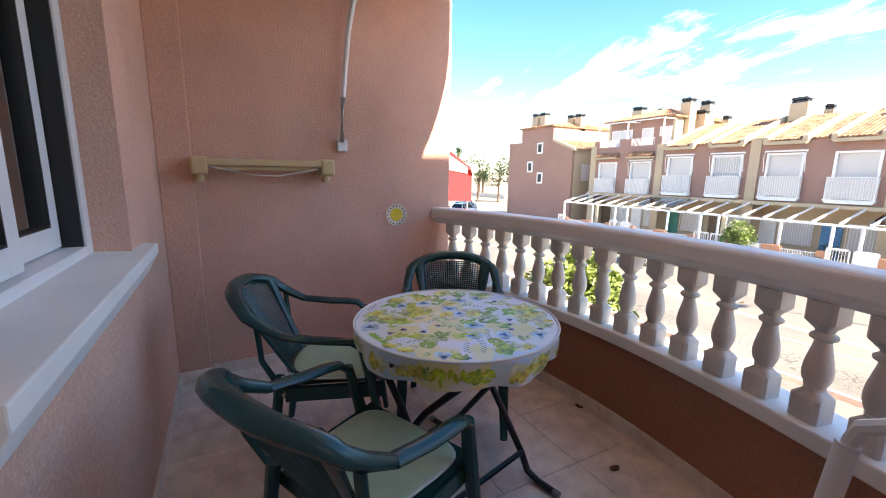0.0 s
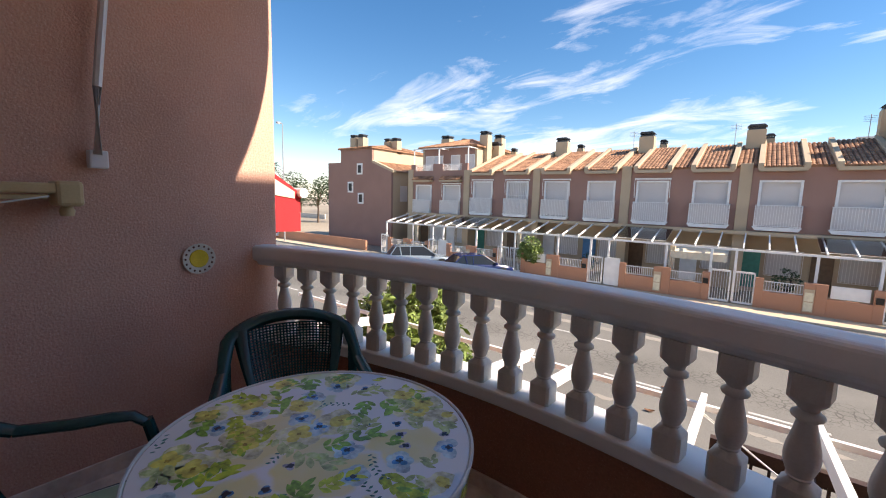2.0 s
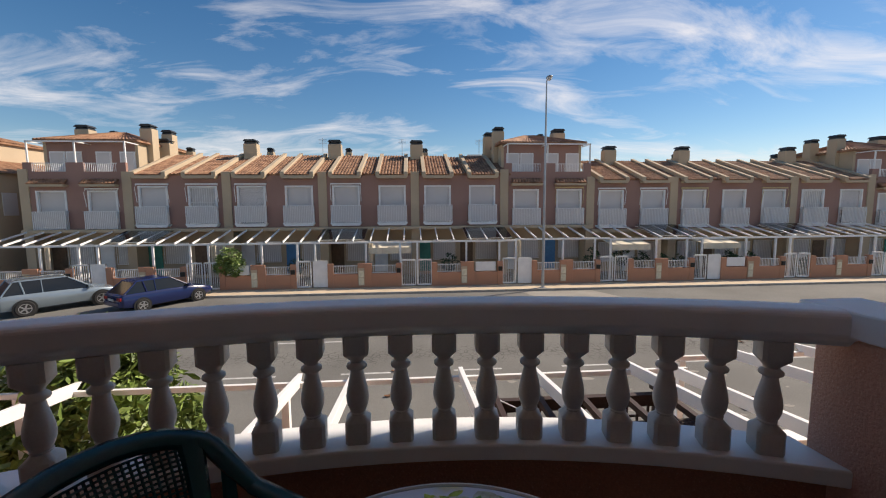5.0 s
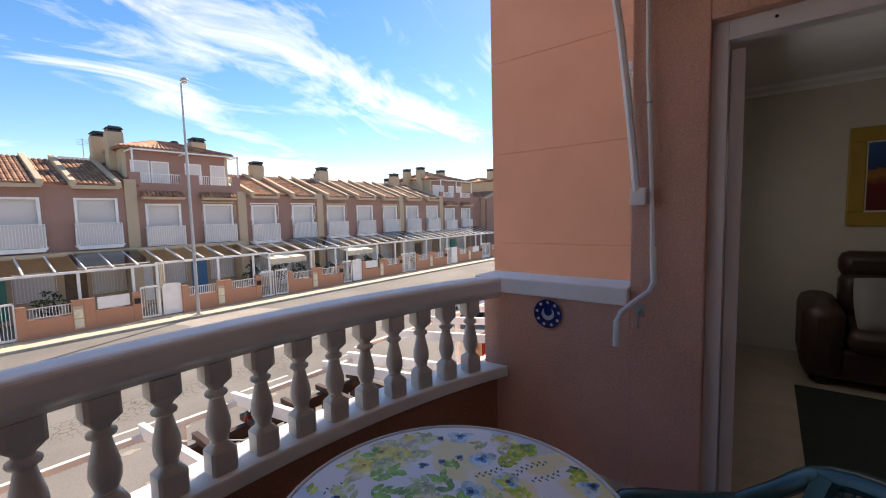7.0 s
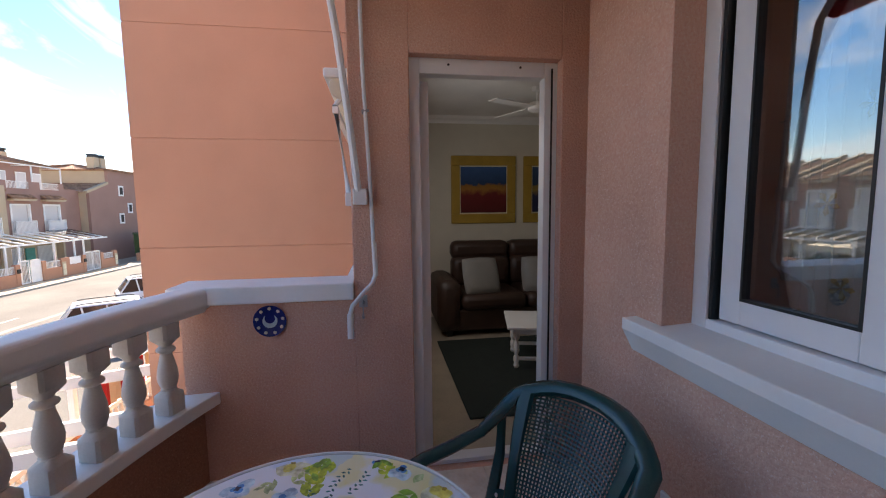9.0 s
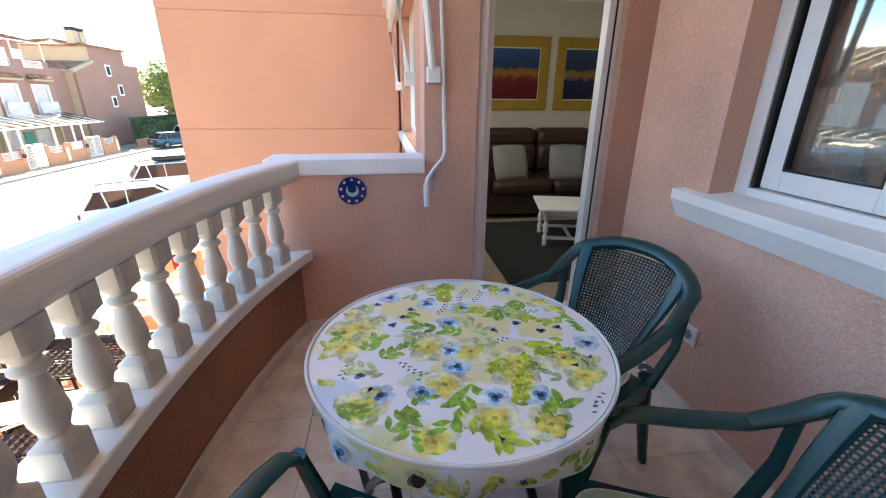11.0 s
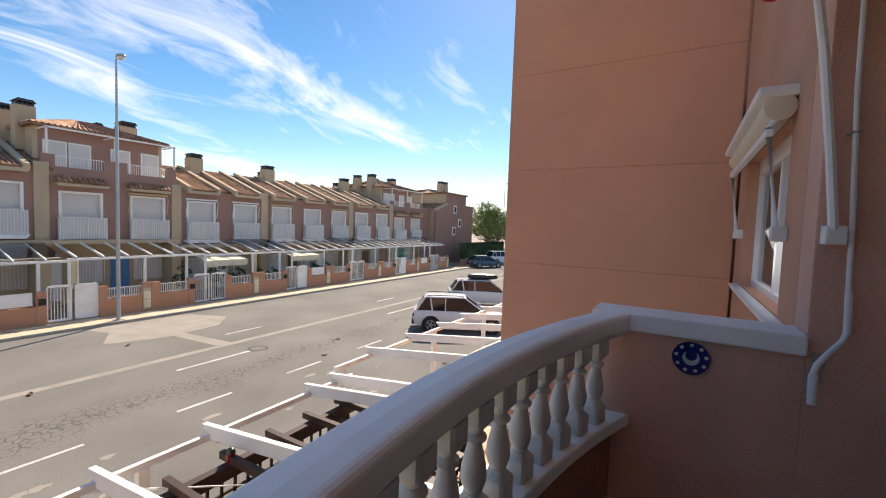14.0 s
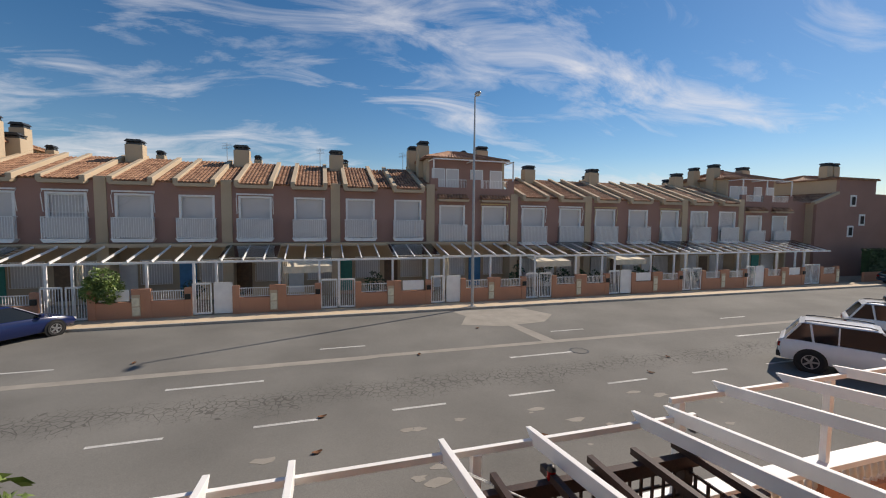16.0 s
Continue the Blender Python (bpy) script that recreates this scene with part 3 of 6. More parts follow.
for x0, x1, y in ((mid - 0.03, WX1 - 0.085, YW - 0.02), (WX0 + 0.085, mid + 0.03, YW - 0.055)):
    s = Shape()
    for a, b, c, d in ((x0, x0 + 0.075, WZ0 + .05, WZ1 - .12), (x1 - 0.075, x1, WZ0 + .05, WZ1 - .12), (x0 + .075, x1 - .075, WZ0 + .05, WZ0 + .125), (x0 + .075, x1 - .075, WZ1 - .19, WZ1 - .12)):
        s.box(a, b, y - 0.015, y + 0.015, c, d)
    sash = part("sash", s, LACQUER, window, bevel=0.003)
    part("gasket", Shape().box(x0 + .072, x0 + .080, y - .010, y + .0165, WZ0 + .122, WZ1 - .187).box(x1 - .080, x1 - .072, y - .010, y + .0165, WZ0 + .122, WZ1 - .187).box(x0 + .08, x1 - .08, y - .010, y + .0165, WZ0 + .122, WZ0 + .130), DARK, sash)
    pane = part("pane", Shape().box(x0 + .07, x1 - .07, y - 0.003, y + 0.003, WZ0 + .12, WZ1 - .18), GLASS, sash)
    pane.visible_shadow = False
part("shutter_box", Shape().box(WX0 + .06, WX1 - .06, YW - .07, YW + .03, WZ1 - .13, WZ1), LACQUER, window, bevel=0.004)
curtain = thing("curtain", pose(0, YW - 0.16, 0), "white curtain with mustard stars drawn to one side", "curtain")
s = Shape().grid(lambda u, v: (-1.22 + 0.34 * u, 0.018 * math.sin(u * 38) + 0.008 * math.sin(u * 90 + 1), 0.45 + 1.6 * v), 60, 6)
part("fabric", s, CURTAIN, curtain, smooth=True)
for k, (x, z) in enumerate(((-1.17, 1.62), (-1.08, 1.38), (-1.13, 1.16), (-1.00, 1.75), (-1.03, 1.05))):
    st = Shape()
    for j in range(5):
        a = j * 2 * math.pi / 5 + k
        st.prism([(x, z), (x + .026 * math.cos(a - .3), z + .026 * math.sin(a - .3)), (x + .034 * math.cos(a), z + .034 * math.sin(a)), (x + .026 * math.cos(a + .3), z + .026 * math.sin(a + .3))], 'y', 0.030, 0.032)
    part("star", st, GOLD, curtain, "mustard star print")
solid("bedroom_shell", Shape().box(-3.2, -0.02, -3.6, -3.5, -0.2, 2.9).box(-3.3, -3.2, -3.6, -0.54, -0.2, 2.9).box(-3.2, -0.02, -3.5, -0.54, -0.2, 0.0).box(-3.2, -0.02, -3.5, -0.54, 2.6, 2.9), ROOMWALL, "plain ivory walls of the room behind the window", "room", ST)

# door
door = thing("door_1", pose(0, 0, 0), "white aluminium balcony door standing open into the living room", "door", kind=ST)
s = Shape().box(0.055, 0.125, DY0, DY0 + 0.07, 0, DZ).box(0.055, 0.125, DY1 - 0.055, DY1, 0, DZ).box(0.055, 0.125, DY0 + 0.07, DY1 - 0.055, DZ - 0.075, DZ).box(0.05, 0.13, DY0 + 0.07, DY1 - 0.055, 0, 0.025)
part("door_frame", s, LACQUER, door, bevel=0.003)
part("gasket", Shape().box(0.048, 0.054, DY0 + .028, DY0 + .036, 0.02, DZ - .03), DARK, door)
for y in (DY0 + 0.2, DY1 - 0.2):
    part("screw", Shape().lathe([(0.006, 0), (0.006, 0.004)], 8, pose(0.055, y, DZ - 0.03, 0, -90, 0)), DARK, door)
L = 0.70
s = Shape().box(0, 0.08, -0.05, 0, 0.02, DZ - .09).box(L - .08, L, -0.05, 0, 0.02, DZ - .09).box(.08, L - .08, -0.05, 0, 0.02, 0.30).box(.08, L - .08, -0.05, 0, DZ - .17, DZ - .09)
leaf = part("door_leaf", s, LACQUER, door, bevel=0.003, at=pose(0.13, DY1 - 0.058, 0, 0, 0, 9))
p = part("pane", Shape().box(.078, L - .078, -0.028, -0.022, 0.295, DZ - .165), GLASS, leaf)
p.visible_shadow = False
part("handle", Shape().box(L - .05, L - .03, -.075, -.05, 1.0, 1.16).tube([(L - .04, -.07, 1.08), (L - .04, -.10, 1.08), (L - .15, -.10, 1.08)], .008), LACQUER, leaf, "white lever handle")
slat = Shape().box(0.062, 0.118, -0.255, -0.225, 0.025, DZ - .075)
part("sliding_edge", slat, LACQUER, door, "white edge of the fly screen", bevel=0.003)

# street window, with its own little drop awning
window2 = thing("window_2", pose(0, 0, 0), "white aluminium window in the street facade", "window", kind=ST)
s = Shape()
for a, b, c, d in ((FX0, FX0 + .06, FZ0, FZ1), (FX1 - .06, FX1, FZ0, FZ1), (FX0 + .06, FX1 - .06, FZ0, FZ0 + .05), (FX0 + .06, FX1 - .06, FZ1 - .12, FZ1), (1.27, 1.33, FZ0 + .05, FZ1 - .12)):
    s.box(a, b, 0.62, 0.69, c, d)
part("window_frame", s, LACQUER, window2, bevel=0.003)
p = part("pane", Shape().box(FX0 + .05, FX1 - .05, .65, .656, FZ0 + .04, FZ1 - .11), GLASS, window2)
p.visible_shadow = False


def drop_awning(name, m, width, roll_r, arm, label):
    a = thing(name, m, label, "awning")
    part("roll", Shape().lathe([(roll_r * .8, 0), (roll_r, .005), (roll_r, width - .005), (roll_r * .8, width)], 14, pose(0, roll_r, 0, 0, 90, 0)), CANVAS, a, "rolled cream canvas", smooth=True)
    part("cover", Shape().box(-.01, width + .01, -.01, roll_r * 2 + .03, roll_r * .7, roll_r + .035), LACQUER, a, bevel=0.012)
    for x in (0.02, width - 0.045):
        part("arm", Shape().tube([(x, .05, -.02), (x + .01, .11, -.10), (x + .01, .05, -arm)], .017, 8), LACQUER, a, "white folding arm", smooth=True)
        part("bracket", Shape().box(x - .02, x + .03, 0, .07, -arm - .07, -arm + .01), LACQUER, a, bevel=0.006)
    part("front_bar", Shape().box(0, width, .09, .125, -.15, -.11), LACQUER, a, bevel=0.005)
    return a


drop_awning("drop_awning", pose(0.50, 0.768, 2.09), 1.85, 0.07, 0.62, "white cassette drop awning with folded arms above the street window")

# awning over the balcony: arms, cassette under the slab, crank
awning = thing("balcony_awning", pose(0, 0, 0), "white folded awning arms hanging from the balcony ceiling", "awning")
part("cassette", Shape().box(XA + .04, -.05, 0.90, 1.05, ROOF - .13, ROOF - .002), LACQUER, awning, bevel=0.02)
part("canvas_roll", Shape().lathe([(.04, 0), (.05, .01), (.05, 2.7), (.04, 2.71)], 12, pose(XA + .07, .97, ROOF - .18, 0, 90, 0)), RED, awning, "rolled red striped canvas", smooth=True)
part("arm", Shape().tube([(XA + .06, .728, 1.47), (XA + .06, .742, 1.75), (XA + .06, .788, 2.15), (XA + .06, .825, 2.33), (XA + .075, .92, ROOF - .10)], .021, 8, flat=.8), LACQUER, awning, "white curved arm", smooth=True)
part("bracket", Shape().box(XA, XA + .06, .70, .765, 1.415, 1.49), LACQUER, awning, bevel=0.006)
part("arm", Shape().tube([(-.06, .730, 1.46), (-.06, .758, 1.75), (-.06, .803, 2.15), (-.06, .833, 2.35), (-.06, .93, ROOF - .10)], .021, 8, flat=.8), LACQUER, awning, "white curved arm", smooth=True)
part("bracket", Shape().box(-.075, 0, .69, .755, 1.40, 1.475), LACQUER, awning, bevel=0.006)
crank = thing("awning_crank", pose(0, 0, 0), "white awning crank hanging on a hook beside the door", "crank")
part("rod", Shape().tube([(-.045, .70, 2.45), (-.045, .695, 2.0), (-.045, .675, 1.5), (-.045, .665, 1.12)], .009, 8), LACQUER, crank, smooth=True)
part("grip", Shape().tube([(-.045, .665, 1.22), (-.045, .66, 1.06)], .0125, 10), LACQUER, crank, smooth=True)
part("bend", Shape().tube([(-.045, .66, 1.07), (-.06, .675, 1.03), (-.11, .725, .985), (-.155, .765, .945), (-.165, .775, .915), (-.168, .776, .90)], .0105, 8), LACQUER, crank, smooth=True)
part("handle", Shape().tube([(-.168, .776, .91), (-.178, .776, .80)], .0145, 10), LACQUER, crank, smooth=True)
part("hook", Shape().tube([(0, .725, .93), (-.03, .725, .92), (-.035, .725, .86), (-.02, .725, .85)], .006, 6).box(-.005, 0, .705, .745, .90, .96), STEEL, crank, "small steel wall hook")
part("hook", Shape().tube([(0, .70, 1.83), (-.05, .70, 1.83), (-.05, .67, 1.83)], .006, 6), STEEL, crank)

# clothes airer on the end wall
airer = thing("wall_clothes_airer", pose(XA, -0.03, 1.30), "cream folded wall clothes airer with line", "airer")
part("rail", Shape().box(.05, .15, -.02, .62, .005, .045), CREAM, airer, bevel=0.008)
part("rail_lower", Shape().box(.06, .13, .02, .58, -.018, .0), CREAM, airer, bevel=0.004)
for y in (-.10, .60):
    part("bracket", Shape().box(0, .16, y, y + .085, -.045, .055), CREAM, airer, "cream end bracket", bevel=0.014)
    part("knob", Shape().lathe([(.022, 0), (.026, .02), (.015, .05)], 10, pose(.09, y + .04, -.085)), CREAM, airer, smooth=True)
part("line", Shape().tube([(.16, .0, .0), (.17, .2, -.045), (.17, .35, -.05), (.16, .58, -.005)], .0035, 6), PIPING, airer, "slack washing line")

# ceramic plates
plate = thing("sun_wall_plate", pose(XA, 1.125, 0.98, 0, 90, 0), "round white ceramic wall plate with a yellow sun", "plate")
part("dish", Shape().lathe([(.02, .001), (.075, .008), (.080, .014), (.074, .014), (.05, .009), (.0, .008)], 28), CERAMIC_W, plate, smooth=True)
part("sun_face", Shape().lathe([(.0, .0095), (.045, .0135), (.047, .0095)], 20), CERAMIC_Y, plate, "raised yellow sun", smooth=True)
for k in range(16):
    a = k * math.pi / 8
    part("spot", Shape().lathe([(.006, .013), (.004, .0165)], 6, pose(.066 * math.cos(a), .066 * math.sin(a), 0)), BROWN_SPOT, plate)
plate = thing("moon_wall_plate", pose(XB, 1.163, .855, 0, -90, 0), "round cobalt blue ceramic wall plate with a crescent moon", "plate")
part("dish", Shape().lathe([(.02, .001), (.07, .008), (.076, .014), (.07, .014), (.05, .009), (.0, .008)], 28), CERAMIC_B, plate, smooth=True)
s = Shape()
outer = [(.034 * math.cos(a), .034 * math.sin(a)) for a in [radians(40 + 280 * i / 14) for i in range(15)]]
inner = [(.012 + .024 * math.cos(a), .024 * math.sin(a)) for a in [radians(300 - 240 * i / 14) for i in range(15)]]
part("crescent", s.prism(outer + inner, 'z', .0085, .0125), CERAMIC_L, plate, "pale crescent moon")
for k in range(9):
    a = k * 2 * math.pi / 9
    part("star_spot", Shape().lathe([(.009, .0125), (.006, .016)], 6, pose(.060 * math.cos(a), .060 * math.sin(a), 0)), CERAMIC_W, plate)

socket = thing("wall_socket", pose(-0.885, YR, .385), "white plastic wall socket low on the stucco", "socket")
part("plate", Shape().box(-.042, .042, 0, .012, -.042, .042), LACQUER, socket, bevel=0.004)
part("well", Shape().lathe([(.022, 0), (.022, .003)], 16, pose(0, .0122, 0, -90, 0, 0)), RUBBER, socket, "round grey socket well")
for x in (-.009, .009):
    part("pin_hole", Shape().lathe([(.003, 0), (.003, .002)], 8, pose(x, .0155, 0, -90, 0, 0)), DARK, socket)

# ---- table and chairs ----
TX, TY = -1.315, 0.802
table = thing("folding_table", pose(TX, TY, 0), "round folding table with black crossed steel legs", "table")
part("tabletop", Shape().lathe([(.345, .695), (.358, .70), (.358, .722), (.345, .728)], 40), BLACK, table, smooth=True)
for sx in (-1, 1):
    y0 = .22 * sx
    part("leg", Shape().tube([(-.30, y0, .69), (-.05, y0, .42), (.17, y0, .10), (.20, y0, .035), (.25, y0, .018), (.33, y0, .014)], .0135, 10), BLACK, table, smooth=True)
    part("leg", Shape().tube([(.30, y0 * .86, .69), (.05, y0 * .86, .42), (-.17, y0 * .86, .10), (-.20, y0 * .86, .035), (-.25, y0 * .86, .018), (-.33, y0 * .86, .014)], .0135, 10), BLACK, table, smooth=True)
    for x in (-1, 1):
        part("rubber_foot", Shape().tube([(x * .32, y0 * (1 if x > 0 else .86), .015), (x * .345, y0 * (1 if x > 0 else .86), .015)], .0145, 8), RUBBER, table, "grey rubber foot")
part("cross_bar", Shape().tube([(.17, -.22, .11), (.17, .22, .11)], .011, 8).tube([(-.17, -.19, .11), (-.17, .19, .11)], .011, 8), BLACK, table)
table.matrix_basis = pose(TX, TY, 0, 0, 0, 15) @ Matrix.Diagonal((1.07, 1.07, .979, 1))

cloth = thing("tablecloth", pose(TX, TY, 0) @ Matrix.Diagonal((1.07, 1.07, 1, 1)), "white oilcloth printed with green leaves and yellow and blue flowers", "tablecloth")


def drape(u, v):
    a = 2 * math.pi * u
    if v < 0.55:
        r = 0.366 * v / 0.55
        return (r * math.cos(a), r * math.sin(a), 0.7155)
    w = (v - 0.55) / 0.45
    r = 0.3675 + 0.004 * math.sin(w * 3) - w * 0.012 + w * (0.007 * math.sin(a * 9) + 0.005 * math.sin(a * 17 + 1) + 0.004 * math.sin(a * 5 + 2))
    return (r * math.cos(a), r * math.sin(a), 0.7155 - 0.004 - 0.095 * w - w * 0.006 * math.sin(a * 9 + 1))


s = Shape().grid(drape, 120, 34, True)
part("cover", s, CLOTH, cloth, smooth=True)
part("hem", Shape().tube([(0.3695 * math.cos(k * math.pi / 45), 0.3695 * math.sin(k * math.pi / 45), 0.7155) for k in range(91)], 0.0042, 6), PIPING, cloth, "white piped edge", smooth=True)


# the print: sprigs, flowers and dark centres scattered over top and skirt
def on_cloth(x, y, lift):
    """A point of the cloth's face: flat out to the rim, then down the skirt."""
    r, a = math.hypot(x, y), math.atan2(y, x)
    if r < .3675:
        return (x, y, .7155 + .00025 + lift * .2)
    px, py, pz = drape((a / (2 * math.pi)) % 1, .55 + .45 * min((r - .3675) / .095, .97))
    k = 1 + (.0016 + lift * .4) / .366
    return (px * k, py * k, pz)


def dab(s, x, y, ang, length, width, lift, rng, blunt=False):
    """One brush mark: a leaf with pointed ends, or a rounded petal."""
    n, pts = 12, []
    for k in range(n):
        q = 2 * math.pi * k / n
        u = math.cos(q) * .5 + .5
        half = width * .5 * (math.sin(math.pi * min(max(u, 0), 1)) ** (.55 if blunt else .9)) * math.copysign(1, math.sin(q)) if 0 < k < n and k != n // 2 else 0
        half *= 1 + rng.uniform(-.16, .16)
        pts.append((x + math.cos(ang) * u * length - math.sin(ang) * half, y + math.sin(ang) * u * length + math.cos(ang) * half))
    rad = [math.hypot(*p) for p in pts]
    if max(rad) > .455 or (max(rad) > .356 and min(rad) < .380):
        return
    s.add([on_cloth(px, py, lift) for px, py in pts], [tuple(range(n))])


LEVEL = itertools.cycle((.0, .00013, .00026))


def sprig(x, y, ang, rng):
    s, n, up = Shape(), rng.randint(3, 8), next(LEVEL)
    size = rng.uniform(.030, .048)
    for k in range(n):
        d = k * size * .42
        cx, cy = x + math.cos(ang) * d, y + math.sin(ang) * d
        for side in (-1, 1):
            if rng.random() < .85:
                dab(s, cx, cy, ang + side * rng.uniform(.5, 1.0), size * rng.uniform(.7, 1.1), size * rng.uniform(.34, .5), up, rng)
                up += .0004
    return s


def twig(x, y, ang, rng):
    s, up = Shape(), next(LEVEL)
    for k in range(rng.randint(7, 13)):
        a = ang + .04 * k
        dab(s, x + math.cos(a) * k * .008, y + math.sin(a) * k * .008, a + (1.0 if k % 2 else -1.0), .012, .0055, up, rng)
    return s


def flower(x, y, r, petals, lift, rng):
    s = Shape()
    a0, lift = rng.uniform(0, 6), lift + next(LEVEL)
    for k in range(petals):
        dab(s, x, y, a0 + 2 * math.pi * k / petals + rng.uniform(-.2, .2), r * rng.uniform(.75, 1.1), r * rng.uniform(.75, 1.0), lift + .0004 * k, rng, True)
    return s


rng = random.Random(12)
spots = []
for k in range(900):
    rr, aa = .44 * math.sqrt(rng.random()), rng.uniform(0, 2 * math.pi)
    x, y = rr * math.cos(aa), rr * math.sin(aa)
    if all(math.hypot(x - a, y - b) > .047 for a, b in spots):
        spots.append((x, y))
def print_on(name, shape, material, label=""):
    if shape.v:
        part(name, shape, material, cloth, label)


for k, (x, y) in enumerate(spots):
    q, ang = k % 10, rng.uniform(0, 2 * math.pi)
    if q in (0, 5):
        print_on("flower_print", flower(x, y, .064, 5, .0001, rng), INK_LEMON, "pale yellow flower print")
        print_on("flower_print", flower(x, y, .036, 4, .0026, rng), INK_YELLOW, "yellow flower print")
        print_on("centre_print", flower(x, y, .007, 4, .0050, rng), INK_OCHRE)
    elif q == 2:
        print_on("flower_print", flower(x, y, .040, 5, .0001, rng), INK_SKY, "pale blue flower print")
        print_on("flower_print", flower(x, y, .020, 3, .0026, rng), INK_BLUE, "blue flower print")
        print_on("centre_print", flower(x, y, .009, 4, .0050, rng), INK_NAVY)
    elif q == 7:
        print_on("flower_print", flower(x, y, .016, 3, .0001, rng), INK_GREY if k % 20 == 7 else INK_BLUE)
        print_on("centre_print", flower(x, y, .010, 4, .0026, rng), INK_NAVY)
    elif q == 4:
        print_on("twig_print", twig(x, y, ang, rng), INK_TEAL, "row of small teal brush marks")
    else:
        print_on("leaf_print", sprig(x, y, ang, rng), (INK_LIME, INK_GREEN, INK_LIME, INK_PALE)[k % 4], "watercolour leaf sprig")


def chair(m, label):
    c = thing("garden_chair", m, label, "chair", "chairs round the table")
    # seat shell
    part("seat", Shape().grid(lambda u, v: ((u - .5) * (.44 + .05 * v), -.20 + .42 * v, .405 + .012 * v - .015 * math.sin(math.pi * u) + .010 * (abs(u - .5) * 2) ** 4), 9, 9)
         .box(-.22, .22, -.21, -.19, .36, .405).box(-.245, .245, .205, .225, .35, .418).box(-.24, -.215, -.2, .21, .35, .41).box(.215, .24, -.2, .21, .35, .41), GREEN, c, smooth=True)

    def back(u, v):
        """A point of the curved backrest: u across, v up."""
        w = .19 + .045 * math.sin(math.pi * min(v, 1) * .62)
        x = (u - .5) * 2 * w
        return Vector((x, -.205 - .225 * v + .10 * (abs(u - .5) * 2) ** 2.2, .40 + .375 * v))
    def panel(q, v):
        """The panel widens upwards to meet the hood: q across, v up."""
        return back(.5 + q * (.31 + .13 * v), v)
    # perforated panel: crossing strips
    s = Shape()
    for i in range(29):
        s.tube([panel(2 * i / 28 - 1, .06 + .93 * j / 8) for j in range(9)], .0036, 4)
    for j in range(33):
        s.tube([panel(i / 4 - 1, .06 + .93 * j / 32) for i in range(9)], .0036, 4)
    part("backrest_mesh", s, GREEN, c, "perforated backrest panel")
    for q in (-1, 1):
        part("back_slat", Shape().tube([panel(q, v / 8) for v in range(9)], [.020] * 5 + [.023, .026, .029, .032], 8, flat=.55), GREEN, c, smooth=True)
    part("back_bottom_rail", Shape().tube([back(.08 + .84 * i / 8, .06) for i in range(9)], .020, 8), GREEN, c, smooth=True)
    # the hoop: over the back and down into both arms
    top = []
    for i in range(13):
        q = i / 12
        a = math.pi * q
        top.append((-.255 * math.cos(a) * (1 - .10 * math.sin(a)), -.40 - .035 * math.sin(a) + .07 * abs(math.cos(a)) ** 3, .735 + .075 * math.sin(a)))
    left = [(-.262, -.275, .695), (-.268, -.195, .652), (-.275, -.06, .632), (-.278, .03, .626), (-.275, .09, .618), (-.268, .13, .585)]
    right = [(-x, y, z) for x, y, z in left[::-1]]
    rim = [left[1], left[0]] + top + [right[-1], right[-2]]
    part("top_rail", Shape().tube(rim, [.022, .027] + [.030, .031, .032, .033, .034, .034, .034, .034, .034, .033, .032, .031, .030] + [.027, .022], 10, flat=.8), GREEN, c, "broad rounded top rail", smooth=True)
    part("armrest", Shape().tube(left[1:], [.026, .028, .028, .026, .022], 10, flat=.6), GREEN, c, smooth=True)
    part("armrest", Shape().tube(right[:-1], [.022, .026, .028, .028, .026], 10, flat=.6), GREEN, c, smooth=True)
    for sx in (-1, 1):
        part("leg", Shape().tube([(sx * .268, .128, .60), (sx * .256, .168, .44), (sx * .257, .205, .25), (sx * .264, .24, .0)], [.022, .028, .026, .020], 8, flat=.8), GREEN, c, smooth=True)
        part("leg", Shape().tube([(sx * .205, -.225, .45), (sx * .215, -.25, .25), (sx * .235, -.29, .0)], [.030, .027, .020], 8, flat=.8), GREEN, c, smooth=True)
        part("side_brace", Shape().tube([(sx * .235, -.21, .40), (sx * .262, -.28, .55), (sx * .262, -.29, .685)], [.024, .020, .020], 8, flat=.6), GREEN, c, smooth=True)
    return c


def seat_cushion(m):
    c = thing("seat_cushion", m, "sage green tied seat cushion with white piping on a chair", "cushion", "seat cushions")

    def outline(a):
        p = 5.0
        ca, sa = math.cos(a), math.sin(a)
        r = (abs(ca) ** p + abs(sa) ** p) ** (-1 / p)
        return r * ca * (.205 + .018 * sa), r * sa * .205
    s = Shape()

    def puff(u, v):
        x, y = outline(2 * math.pi * u)
        k = math.sin(math.pi * v)
        side = math.cos(math.pi * v)
        f = k ** .35
        return (x * f, y * f, .428 + .017 * side * (1 + .2 * noise.noise((x * 7 * f, y * 7 * f, 1))))
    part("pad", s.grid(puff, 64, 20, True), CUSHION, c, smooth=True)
    part("piping", Shape().tube([(*outline(k * math.pi / 40), .428) for k in range(81)], .0048, 6), PIPING, c, smooth=True)
    for sx in (-1, 1):
        part("tie", Shape().tube([(sx * .18, -.195, .43), (sx * .21, -.215, .45), (sx * .235, -.225, .42), (sx * .23, -.21, .37), (sx * .20, -.20, .41)], .0055, 6), PIPING, c, "white tie cord", smooth=True)
    return c


